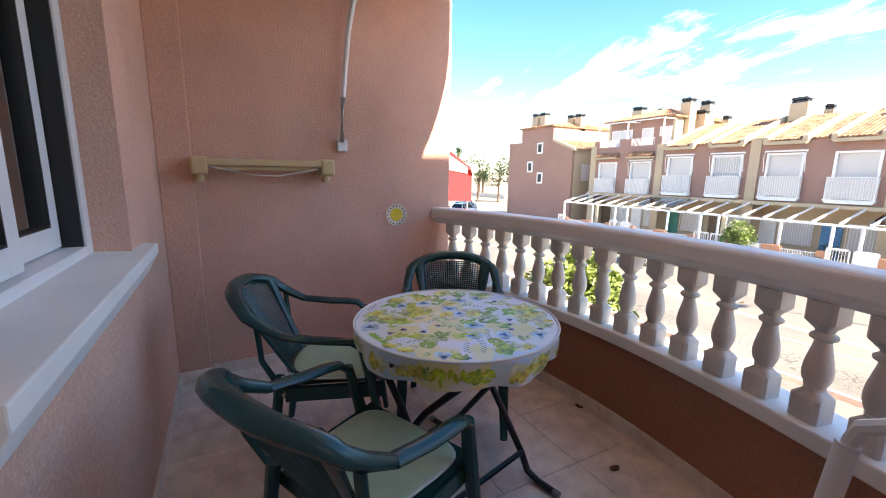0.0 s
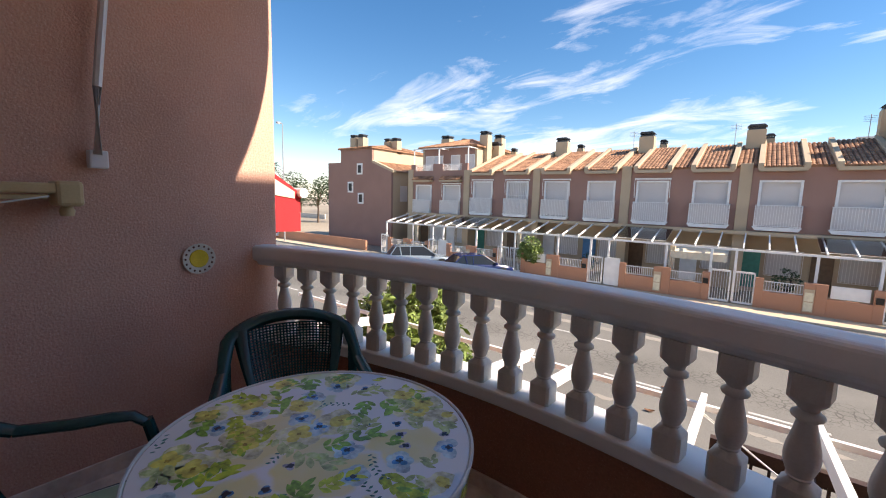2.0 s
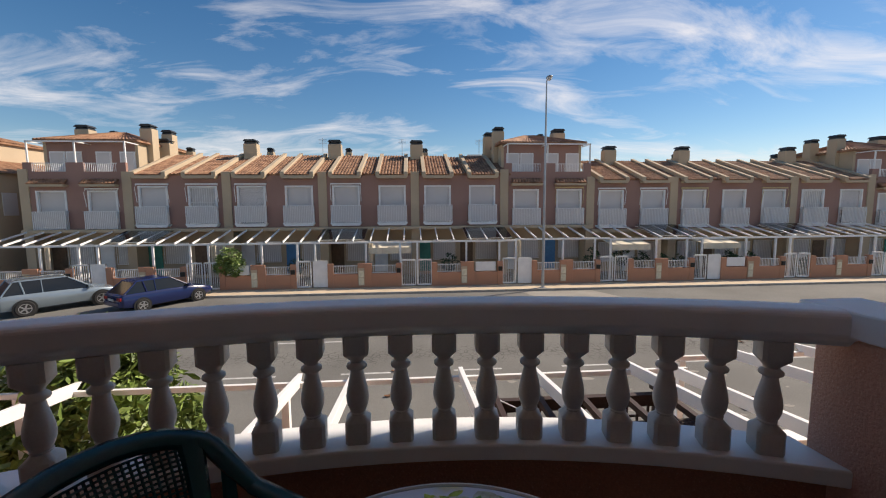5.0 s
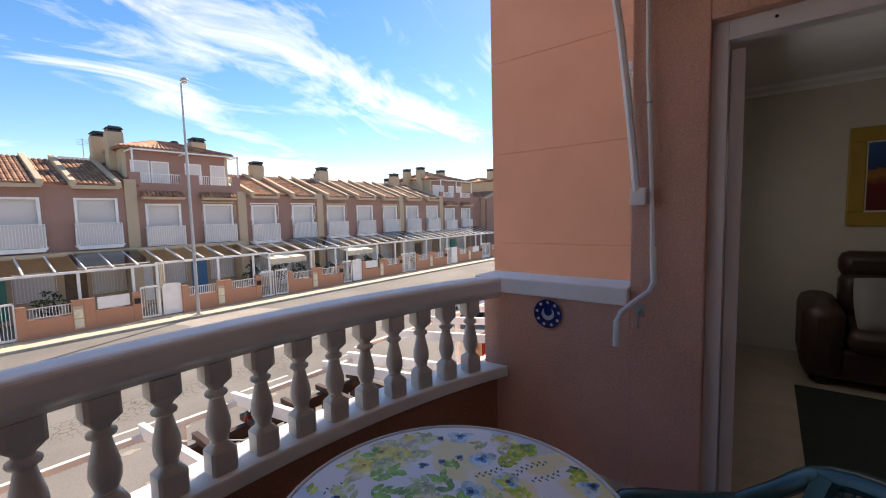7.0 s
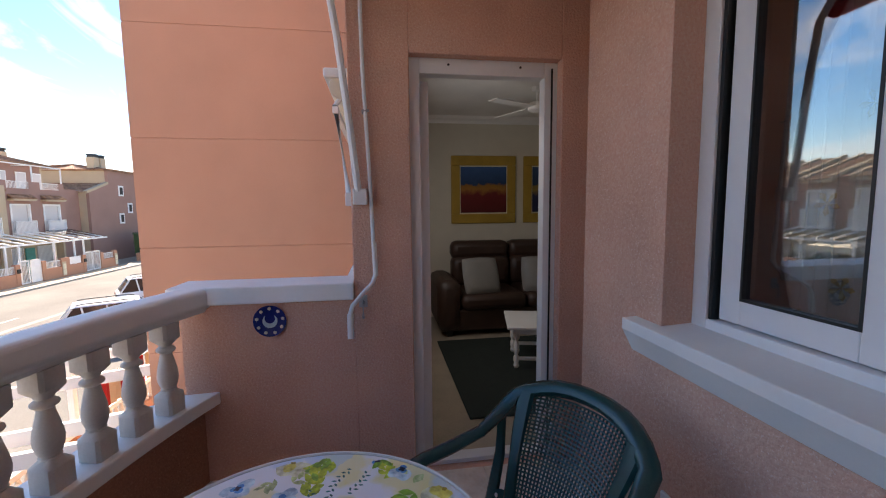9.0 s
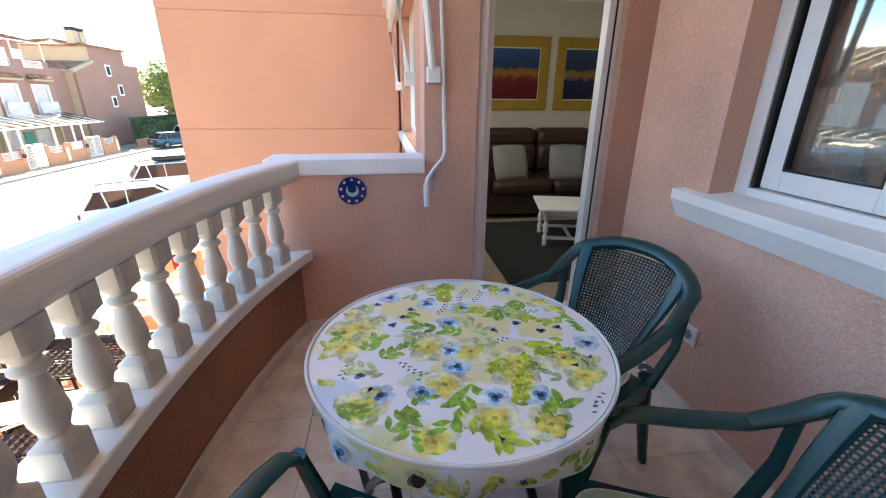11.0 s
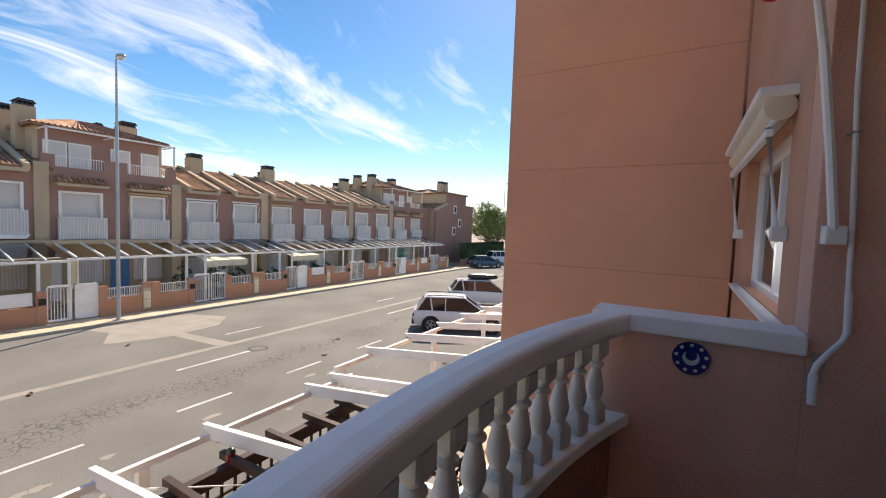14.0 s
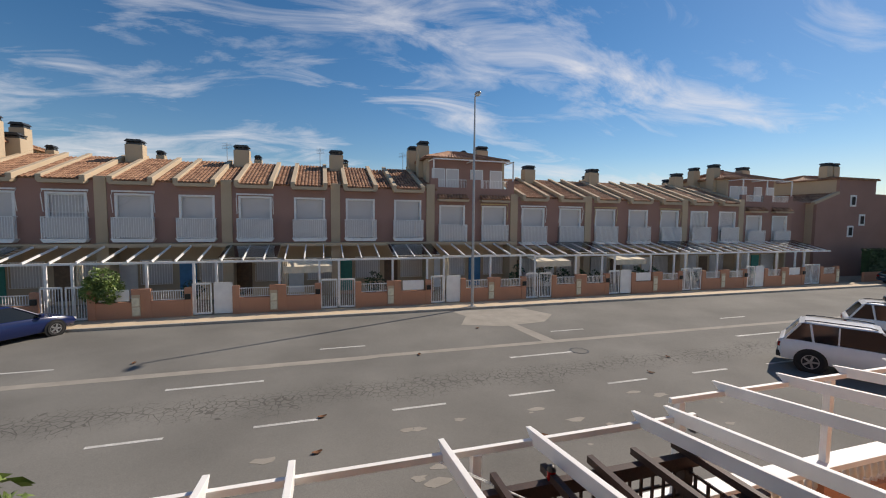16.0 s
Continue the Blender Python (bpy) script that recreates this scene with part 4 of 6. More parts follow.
CHAIRS = ((-1.74, 1.03, -118, "dark green plastic garden armchair beside the balustrade"),
          (-1.79, 0.44, -19, "dark green plastic garden armchair below the window sill"),
          (-1.06, 0.375, 25, "dark green plastic garden armchair turned towards the table"))
SIZE = Matrix.Diagonal((.96, .94, .98, 1))
proto = chair(pose(CHAIRS[0][0], CHAIRS[0][1], 0, 0, 0, CHAIRS[0][2]), CHAIRS[0][3])
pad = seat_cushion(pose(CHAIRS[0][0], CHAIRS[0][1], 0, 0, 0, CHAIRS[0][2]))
for ob in list(proto.children) + list(pad.children):
    ob.data.transform(SIZE)
for x, y, a, lab in CHAIRS[1:]:
    tagged(copy_thing(proto, pose(x, y, 0, 0, 0, a)), lab)
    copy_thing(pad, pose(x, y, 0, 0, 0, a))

# ---- living room behind the door ----
LX, LY0, LY1, LZ = 3.05, -2.6, 0.55, 2.5
s = Shape().box(LX, LX + .1, LY0, LY1, -.02, 2.9).box(.22, LX, LY0 - .1, LY0, -.02, 2.9).box(.215, .225, LY0, -.75, 0, LZ)
solid("wall_living_room", s, ROOMWALL, "plain ivory living room walls", "wall", ST)
solid("ceiling_living_room", Shape().box(.0, LX, LY0, LY1, LZ, 2.9), WHITE, "white living room ceiling", "ceiling", ST)
solid("floor_living_room", Shape().box(.13, LX, LY0, LY1, -.2, .005), ROOMFLOOR, "polished stone living room floor", "floor", ST)
solid("cornice", Shape().prism([(LX, LZ), (LX - .08, LZ), (LX - .06, LZ - .03), (LX - .02, LZ - .05), (LX, LZ - .08)], 'y', LY0, LY1), WHITE, "white plaster cornice", "trim", ST)
solid("rug", Shape().box(.47, 2.05, -2.2, .09, .006, .022), RUG, "dark green rug on the living room floor", "rug", bevel=0.006)


def sofa(m):
    c = thing("sofa", m, "dark brown leather two-seat sofa against the wall", "sofa")
    part("base", Shape().box(-.95, .95, -.42, .40, .06, .30), LEATHER, c, bevel=0.03)
    for x0, x1 in ((-.72, -.005), (.005, .72)):
        part("seat_pad", Shape().box(x0, x1, -.28, .46, .29, .46), LEATHER, c, bevel=0.06, smooth=True)
        part("back_pad", Shape().box(x0, x1, -.40, -.16, .44, .80), LEATHER, c, bevel=0.07, smooth=True)
        part("head_pad", Shape().box(x0, x1, -.44, -.20, .76, .98), LEATHER, c, bevel=0.07, smooth=True)
    for x0, x1 in ((-.98, -.72), (.72, .98)):
        part("armrest", Shape().box(x0, x1, -.42, .44, .06, .62), LEATHER, c, bevel=0.09, smooth=True)
    for x in (-.85, .85):
        for y in (-.36, .34):
            part("foot", Shape().box(x - .03, x + .03, y - .03, y + .03, 0, .06), BLACK, c)
    return c


sofa(pose(2.58, -.92, .005, 0, 0, 90))


def cushion(m):
    c = thing("throw_pillow", m, "grey cotton throw pillow leaning on the sofa", "pillow", "pillows on the sofa")

    def puff(u, v):
        x, y = (u - .5) * 2, (v - .5) * 2
        return (x * .21 * (1 - .06 * y * y), y * .21 * (1 - .06 * x * x), .07 * math.sqrt(max(0, (1 - x ** 4) * (1 - y ** 4))))
    part("pad", Shape().grid(puff, 16, 16).grid(lambda u, v: (puff(u, v)[0], puff(u, v)[1], -puff(u, v)[2]), 16, 16), PILLOW, c, smooth=True)
    return c


p0 = cushion(pose(2.30, -.44, .64, 0, -68, 8))
copy_thing(p0, pose(2.30, -1.12, .64, 0, -66, -12))

ctab = thing("coffee_table", pose(1.36, -.76, .022, 0, 0, -14), "white painted coffee table with turned legs", "table")
part("tabletop", Shape().box(-.28, .28, -.32, .32, .35, .375), WHITE, ctab, bevel=0.006)
part("apron", Shape().box(-.23, .23, -.27, .27, .30, .35), WHITE, ctab)
for x in (-.20, .20):
    for y in (-.24, .24):
        part("leg", Shape().lathe([(.015, 0), (.026, .02), (.018, .045), (.024, .06), (.024, .10), (.014, .115), (.026, .15), (.024, .20), (.014, .24), (.026, .26), (.026, .30)], 12, pose(x, y, 0)), WHITE, ctab, smooth=True)
part("stretcher", Shape().box(-.19, .19, -.012, .012, .07, .095).box(-.212, -.188, -.23, .23, .07, .095).box(.188, .212, -.23, .23, .07, .095), WHITE, ctab)


def landscape_mat(name, sky_c, mid_c, low_c, split):
    m = bpy.data.materials.new(name)
    m.use_nodes = True
    n, l = m.node_tree.nodes, m.node_tree.links
    b = n["Principled BSDF"]
    b.inputs["Roughness"].default_value = 0.3
    tc, sp, nz, rp = n.new("ShaderNodeTexCoord"), n.new("ShaderNodeSeparateXYZ"), n.new("ShaderNodeTexNoise"), n.new("ShaderNodeValToRGB")
    nz.inputs["Scale"].default_value, nz.inputs["Detail"].default_value = 14.0, 6.0
    l.new(tc.outputs["Object"], sp.inputs[0])
    l.new(tc.outputs["Object"], nz.inputs["Vector"])
    ad = n.new("ShaderNodeMath")
    ad.operation = 'MULTIPLY_ADD'
    ad.inputs[1].default_value = 0.13
    l.new(nz.outputs[0], ad.inputs[0])
    l.new(sp.outputs[2], ad.inputs[2])
    mr = n.new("ShaderNodeMapRange")
    mr.inputs[1].default_value, mr.inputs[2].default_value = -.22, .34
    l.new(ad.outputs[0], mr.inputs[0])
    rp.color_ramp.elements[0].color, rp.color_ramp.elements[1].color = (*low_c, 1), (*sky_c, 1)
    for pos, c in ((split - .12, [v * 1.6 for v in low_c]), (split, mid_c), (split + .08, [v * .8 for v in mid_c]), (split + .12, [v * .5 for v in sky_c])):
        e = rp.color_ramp.elements.new(pos)
        e.color = (*c, 1)
    l.new(mr.outputs[0], rp.inputs[0])
    l.new(rp.outputs[0], b.inputs["Base Color"])
    return m


for y, mt, lab in ((-.655, landscape_mat("poppy_print", (.03, .10, .26), (.35, .16, .03), (.10, .008, .010), .52), "gilt framed landscape print with a red field"),
                   (-1.59, landscape_mat("lavender_print", (.03, .07, .16), (.30, .20, .05), (.008, .012, .045), .5), "gilt framed landscape print with a dark blue field")):
    pic = thing("framed_picture", pose(LX, y, 1.61), lab, "picture", "pictures over the sofa")
    s = Shape()
    for a, b, c, d in ((-.415, .415, .30, .42), (-.415, .415, -.42, -.30), (-.415, -.305, -.30, .30), (.305, .415, -.30, .30)):
        s.box(-.03, 0, a, b, c, d)
    part("frame", s, GILT, pic, bevel=0.008)
    part("mount", Shape().box(-.018, -.004, -.31, .31, -.30, .30), CARD, pic)
    part("print", Shape().box(-.022, -.0182, -.295, .295, -.285, .285), mt, pic)
day = new("window_daylight", bpy.data.lights.new("window_daylight", 'AREA'))
day.data.shape, day.data.size, day.data.size_y, day.data.energy, day.data.color = 'RECTANGLE', 1.35, 1.0, 2.5, (0.86, 0.93, 1.0)
day.matrix_world = look((1.30, 0.60, 1.62), (1.30, -1.0, 1.0))
fan = thing("ceiling_fan", pose(1.75, -.85, LZ), "white ceiling fan at rest", "fan")
part("rod", Shape().lathe([(.05, 0), (.05, -.04), (.015, -.05), (.015, -.14)], 10), WHITE, fan)
part("hub", Shape().lathe([(.03, -.13), (.09, -.15), (.09, -.21), (.05, -.23)], 16), WHITE, fan, smooth=True)
for k in range(4):
    part("blade", Shape().box(.09, .55, -.06, .06, -.19, -.182), WHITE, fan, at=pose(0, 0, 0, 0, 0, 25 + 90 * k))

# ---- the street ----
G = -3.5
solid("ground", Shape().box(-700, 700, -300, 900, G - 1.0, G - 0.03), EARTH, "dry sandy ground reaching the horizon", "ground", ST)
solid("road", Shape().box(-140, 62, 6.9, 22.75, G - 0.25, G), ASPHALT, "worn grey asphalt road with cracked lane", "road", ST)
s = Shape()
x = -140.0
while x < 61.5:
    s.box(x, x + 0.99, 22.75, 22.87, G - 0.2, G + 0.12)
    x += 1.0
solid("kerb", s, KERB, "concrete kerb stones along the far pavement", "kerb", ST, bevel=0.01)
solid("pavement_far", Shape().box(-140, 62, 22.87, 24.3, G - 0.2, G + 0.115), PAVING, "sandy paved footway before the houses", "pavement", ST)
solid("pavement_near", Shape().box(-140, 62, 5.92, 6.8, G - 0.2, G + 0.10), PAVING, "sandy paved footway below the balcony", "pavement", ST)
solid("kerb_near", Shape().box(-140, 62, 6.8, 6.92, G - 0.2, G + 0.11), KERB, "concrete kerb of the near footway", "kerb", ST)
s = Shape()
for y, w, x0, n, dash, gap in ((14.86, .06, -49.4, 10, 2.6, 8.2), (11.92, .05, -49.66, 30, 1.45, 1.85), (17.6, .05, -51.5, 11, 1.7, 8.2)):
    for k in range(n):
        a = x0 + k * (dash + gap)
        s.box(a, a + dash, y - w, y + w, G - .01, G + .004)
for k in range(9):
    s.box(-46 + 2.55 * k, -45.9 + 2.55 * k, 18.2, 22.6, G - .01, G + .003)
solid("road_markings", s, PAINT, "worn white dashes painted on the asphalt", "marking", ST)
s = Shape().prism([(-140, 16.1), (-0.5, 16.0), (0.1, 16.1), (62, 15.85), (62, 16.2), (.1, 16.42), (-.5, 16.38), (-140, 16.45)], 'z', G - .01, G + .003)
s.prism([(4.4, 19.7), (6.2, 19.0), (8.6, 19.3), (9.8, 20.6), (8.9, 22.5), (4.8, 22.6), (5.2, 21.3)], 'z', G - .01, G + .0035)
s.prism([(6.5, 19.1), (7.0, 19.2), (7.4, 16.2), (6.8, 16.2)], 'z', G - .01, G + .0045)
solid("trench_patch", s, PATCH, "pale filled trench running along the road", "patch", ST)
random.seed(4)
s = Shape()
for k in range(26):
    cx, cy = random.uniform(-4, 9), random.uniform(7.6, 11.2)
    r = random.uniform(.06, .24)
    s.prism([(cx + r * random.uniform(.5, 1.4) * math.cos(a), cy + r * .6 * random.uniform(.5, 1.2) * math.sin(a)) for a in [2 * math.pi * i / 9 for i in range(9)]], 'z', G - .01, G + .002 + .0001 * k)
solid("paint_stains", s, PATCH, "pale spilled stains on the asphalt", "stain", ST)
man = thing("manhole_cover", pose(7.5, 14.9, G), "round iron manhole cover in the road", "manhole")
part("ring", Shape().lathe([(.36, -.01), (.36, .006), (.30, .006), (.30, -.01)], 24), CAP, man)
part("lid", Shape().lathe([(.29, -.01), (.29, .005)], 24), ASPHALT, man)
for x, y in ((-2.0, 10.4), (-1.9, 12.0), (3.0, 9.7), (6.5, 9.0), (8.4, 12.3), (10.2, 13.4), (9.2, 7.9), (10.3, 8.3), (1.5, 16.0), (-8.0, 17.6), (4.9, 18.9), (7.1, 9.4)):
    d = thing("fallen_leaf", pose(x, y, G + .003, 0, 0, random.uniform(0, 360)), "curled dry brown leaf on the asphalt", "leaf", "fallen leaves")
    part("blade", Shape().grid(lambda u, v: ((u - .5) * .22, (v - .5) * .12 * math.sin(math.pi * (.1 + .8 * u)), .05 * abs(u - .5) + .07 * (v - .5) ** 2 + .005), 6, 5), RUST, d)
# light poles


def lamp_pole(m, height, label):
    c = thing("street_lamp", m, label, "street lamp", "street lamps")
    part("base_plate", Shape().box(-.17, .17, -.17, .17, 0, .03), STEEL, c)
    part("pole", Shape().lathe([(.085, .03), (.08, 2.0), (.06, height * .7), (.04, height)], 12), STEEL, c, smooth=True)
    part("bracket", Shape().tube([(0, 0, height), (0, -.25, height + .04)], .03, 8), STEEL, c)
    part("lamp_head", Shape().grid(lambda u, v: (.16 * math.cos(2 * math.pi * u) * math.sin(math.pi * v), -.42 + .30 * math.cos(math.pi * v), height + .06 + .10 * math.sin(2 * math.pi * u) * math.sin(math.pi * v)), 16, 9, True), STEEL, c, "grey lamp head", smooth=True)
    part("diffuser", Shape().grid(lambda u, v: (.13 * math.cos(2 * math.pi * u) * math.sin(math.pi * v), -.44 + .22 * math.cos(math.pi * v), height + .0 + .10 * math.sin(2 * math.pi * u) * math.sin(math.pi * v)), 14, 8, True), GLOBE, c, "pale diffuser bowl", smooth=True)
    return c


lp = lamp_pole(pose(6.2, 23.05, G + .11), 11.55, "tall galvanised street lamp on the far footway")
copy_thing(lp, pose(57.0, 25.2, G + .11))
copy_thing(lp, pose(-38.3, 23.35, G + .11))

# ---- terraced houses ----
SITE, G = Matrix.Translation((.34, 0, -.90)), -2.6      # the terrace has its own datum
YF, P, X0 = 28.0, 3.04, -24.20
HG = "terraced houses across the street"


def bay_x(i):
    return X0 + P * i


def rails(s, x0, x1, y, z0, z1, step=.11, r=.011):
    s.box(x0, x1, y - .018, y + .018, z1 - .04, z1).box(x0, x1, y - .015, y + .015, z0, z0 + .03)
    n = max(1, int((x1 - x0) / step))
    for k in range(n + 1):
        a = x0 + (x1 - x0) * k / n
        s.box(a - r, a + r, y - r, y + r, z0 + .03, z1 - .04)
    return s


def tile_roof(x0, x1, y0, z0, y1, z1, thick=.10, pitch=.21):
    """Rows of half-round tiles running up the slope."""
    s = Shape()
    n = max(2, round((x1 - x0) / pitch))
    w = (x1 - x0) / n
    dy, dz = y1 - y0, z1 - z0
    ln = math.hypot(dy, dz)
    nx, nz = -dz / ln, dy / ln
    rows = max(2, round(ln / .42))
    for k in range(n):
        for r in range(rows):
            v, fa = [], []
            for e, t in enumerate((r / rows, (r + 1) / rows)):
                lift = .035 * (1 - e)
                for j in range(5):
                    a = math.pi * j / 4
                    h = thick * .4 + w * .42 * math.sin(a) + lift * .5
                    v.append((x0 + w * (k + .5) - w * .5 * math.cos(a), y0 + dy * t + nx * h, z0 + dz * t + nz * h))
            fa = [(j, j + 1, j + 6, j + 5) for j in range(4)] + [(0, 1, 2, 3, 4)]
            s.add(v, fa)
    s.add([(x0, y0, z0), (x1, y0, z0), (x1, y1, z1), (x0, y1, z1), (x0, y0 + nx * .04, z0 + nz * .04), (x1, y0 + nx * .04, z0 + nz * .04), (x1, y1 + nx * .04, z1 + nz * .04), (x0, y1 + nx * .04, z1 + nz * .04)],
          [(0, 1, 2, 3), (4, 5, 6, 7), (0, 1, 5, 4), (2, 3, 7, 6), (0, 3, 7, 4), (1, 2, 6, 5)])
    return s


def slope_bar(x0, x1, y0, z0, y1, z1, h0, h1):
    return Shape().add([(x, y, z + h) for x in (x0, x1) for y, z, h in ((y0, z0, h0), (y0, z0, h1), (y1, z1, h0), (y1, z1, h1))],
                       [(0, 1, 3, 2), (4, 6, 7, 5), (0, 4, 5, 1), (2, 3, 7, 6), (1, 5, 7, 3), (0, 2, 6, 4)])


def wall_with_holes(x0, x1, y0, y1, z0, z1, holes):
    """One welded wall around openings (xa, xb, za, zb)."""
    s = Shape()
    s.weld = True
    xs = sorted({x0, x1} | {v for h in holes for v in h[:2]})
    zs = sorted({z0, z1} | {v for h in holes for v in h[2:]})
    for xa, xb in zip(xs, xs[1:]):
        for za, zb in zip(zs, zs[1:]):
            if not any(h[0] <= (xa + xb) / 2 <= h[1] and h[2] <= (za + zb) / 2 <= h[3] for h in holes):
                s.box(xa, xb, y0, y1, za, zb)
    return s


def chimney(parent, x, y, z0, z1, w=.95, d=.7):
    c = part("chimney", Shape().box(x - w / 2, x + w / 2, y - d / 2, y + d / 2, z0, z1 - .32), BEIGE, parent, "beige rendered chimney", bevel=.02)
    s = Shape().box(x - w / 2 + .05, x + w / 2 - .05, y - d / 2 + .05, y + d / 2 - .05, z1 - .30, z1 - .22)
    for ax in (-.38, -.12, .12, .38):
        s.box(x + ax * w - .03, x + ax * w + .03, y - d / 2 + .06, y + d / 2 - .06, z1 - .33, z1 - .12)
    s.prism([(x - w / 2 - .02, z1 - .14), (x + w / 2 + .02, z1 - .14), (x + w / 2 - .12, z1), (x - w / 2 + .12, z1)], 'y', y - d / 2 - .02, y + d / 2 + .02)
    part("cowl", s, CAP, c, "dark metal cowl")
    return c


def french_window(parent, x, z0, z1, style, width=1.58):
    h = width / 2 - .008
    s = Shape().box(x - h - .12, x - h, YF - .05, YF + .12, z0, z1 + .10).box(x + h, x + h + .12, YF - .05, YF + .12, z0, z1 + .10).box(x - h, x + h, YF - .05, YF + .12, z1 - .008, z1 + .10)
    w = part("window", s, WHITE, parent, "white window surround", bevel=.01)
    sh = Shape()
    low = z0 if style != 2 else z0 + .95
    zz = low
    while zz < z1 - .001:
        sh.box(x - h, x + h, YF + .13, YF + .15, zz, min(zz + .052, z1))
        zz += .056
    if style == 1:
        part("grille", rails(Shape(), x - h, x + h, YF + .06, z0, z1 - .02, .14, .014).box(x - h, x + h, YF + .05, YF + .07, (z0 + z1) / 2 + .2, (z0 + z1) / 2 + .24), WHITE, w, "white bar grille")
    part("roller_shutter", sh, SHUTTER, w)
    part("backing", Shape().box(x - h, x + h, YF + .17, YF + .2, z0, z1), DARK if style == 2 else SHUTTER, w)
    return w


def balcony(parent, x, z0, w=.95):
    b = part("balcony", Shape().prism([(x - w - .08, z0), (x + w + .08, z0), (x + w - .06, z0 - .20), (x - w + .06, z0 - .20)], 'y', YF - .38, YF), WHITE, parent, "white moulded balcony ledge")
    s = rails(Shape(), x - w, x + w, YF - .34, z0 + .03, z0 + 1.15)
    for sx in (-w, w):
        s.box(x + sx - .02, x + sx + .02, YF - .36, YF, z0 + 1.11, z0 + 1.15).box(x + sx - .02, x + sx + .02, YF - .36, YF - .32, z0, z0 + 1.15)
        for k in range(2):
            s.box(x + sx - .012, x + sx + .012, YF - .24 + .12 * k, YF - .216 + .12 * k, z0, z0 + 1.12)
    part("railing", s, WHITE, b, "white bar railing")
    part("privacy_sheet", Shape().box(x - w + .03, x + w - .03, YF - .312, YF - .306, z0 + .08, z0 + 1.08), SHUTTER, b, "white sheet behind the bars")
    return b


def drop_arms(parent, x, z1):
    s = Shape().box(x - 1.0, x + 1.0, YF - .10, YF - .03, z1 + .16, z1 + .25)
    for sx in (-.98, .98):
        s.tube([(x + sx, YF - .06, z1 + .18), (x + sx, YF - .20, z1 - .05), (x + sx, YF - .05, z1 - .95)], .022, 6)
    part("awning_frame", s, CREAM if random.random() < .3 else WHITE, parent, "folded awning frame over the window")


YP = YF + 1.3      # the ground floor stands back under the upper wall


def ground_floor(parent, x, k):
    """One bay of the shaded ground floor: a door and a window."""
    s = Shape().box(x - 1.35, x - .45, YP - .08, YP, G + .25, G + 2.40)
    part("front_door", s, (DOORWOOD, WHITE, TEAL, DOORWOOD, WHITE, BLUE_DOOR)[k % 6], parent, "front door under the canopy", bevel=.02)
    w = part("ground_window", Shape().box(x - .2, x + 1.3, YP - .08, YP - .01, G + 1.1, G + 2.45), SHUTTER, parent, "closed ground floor shutter")
    part("grille", rails(Shape(), x - .25, x + 1.35, YP - .16, G + 1.05, G + 2.5, .13, .012), WHITE, w)


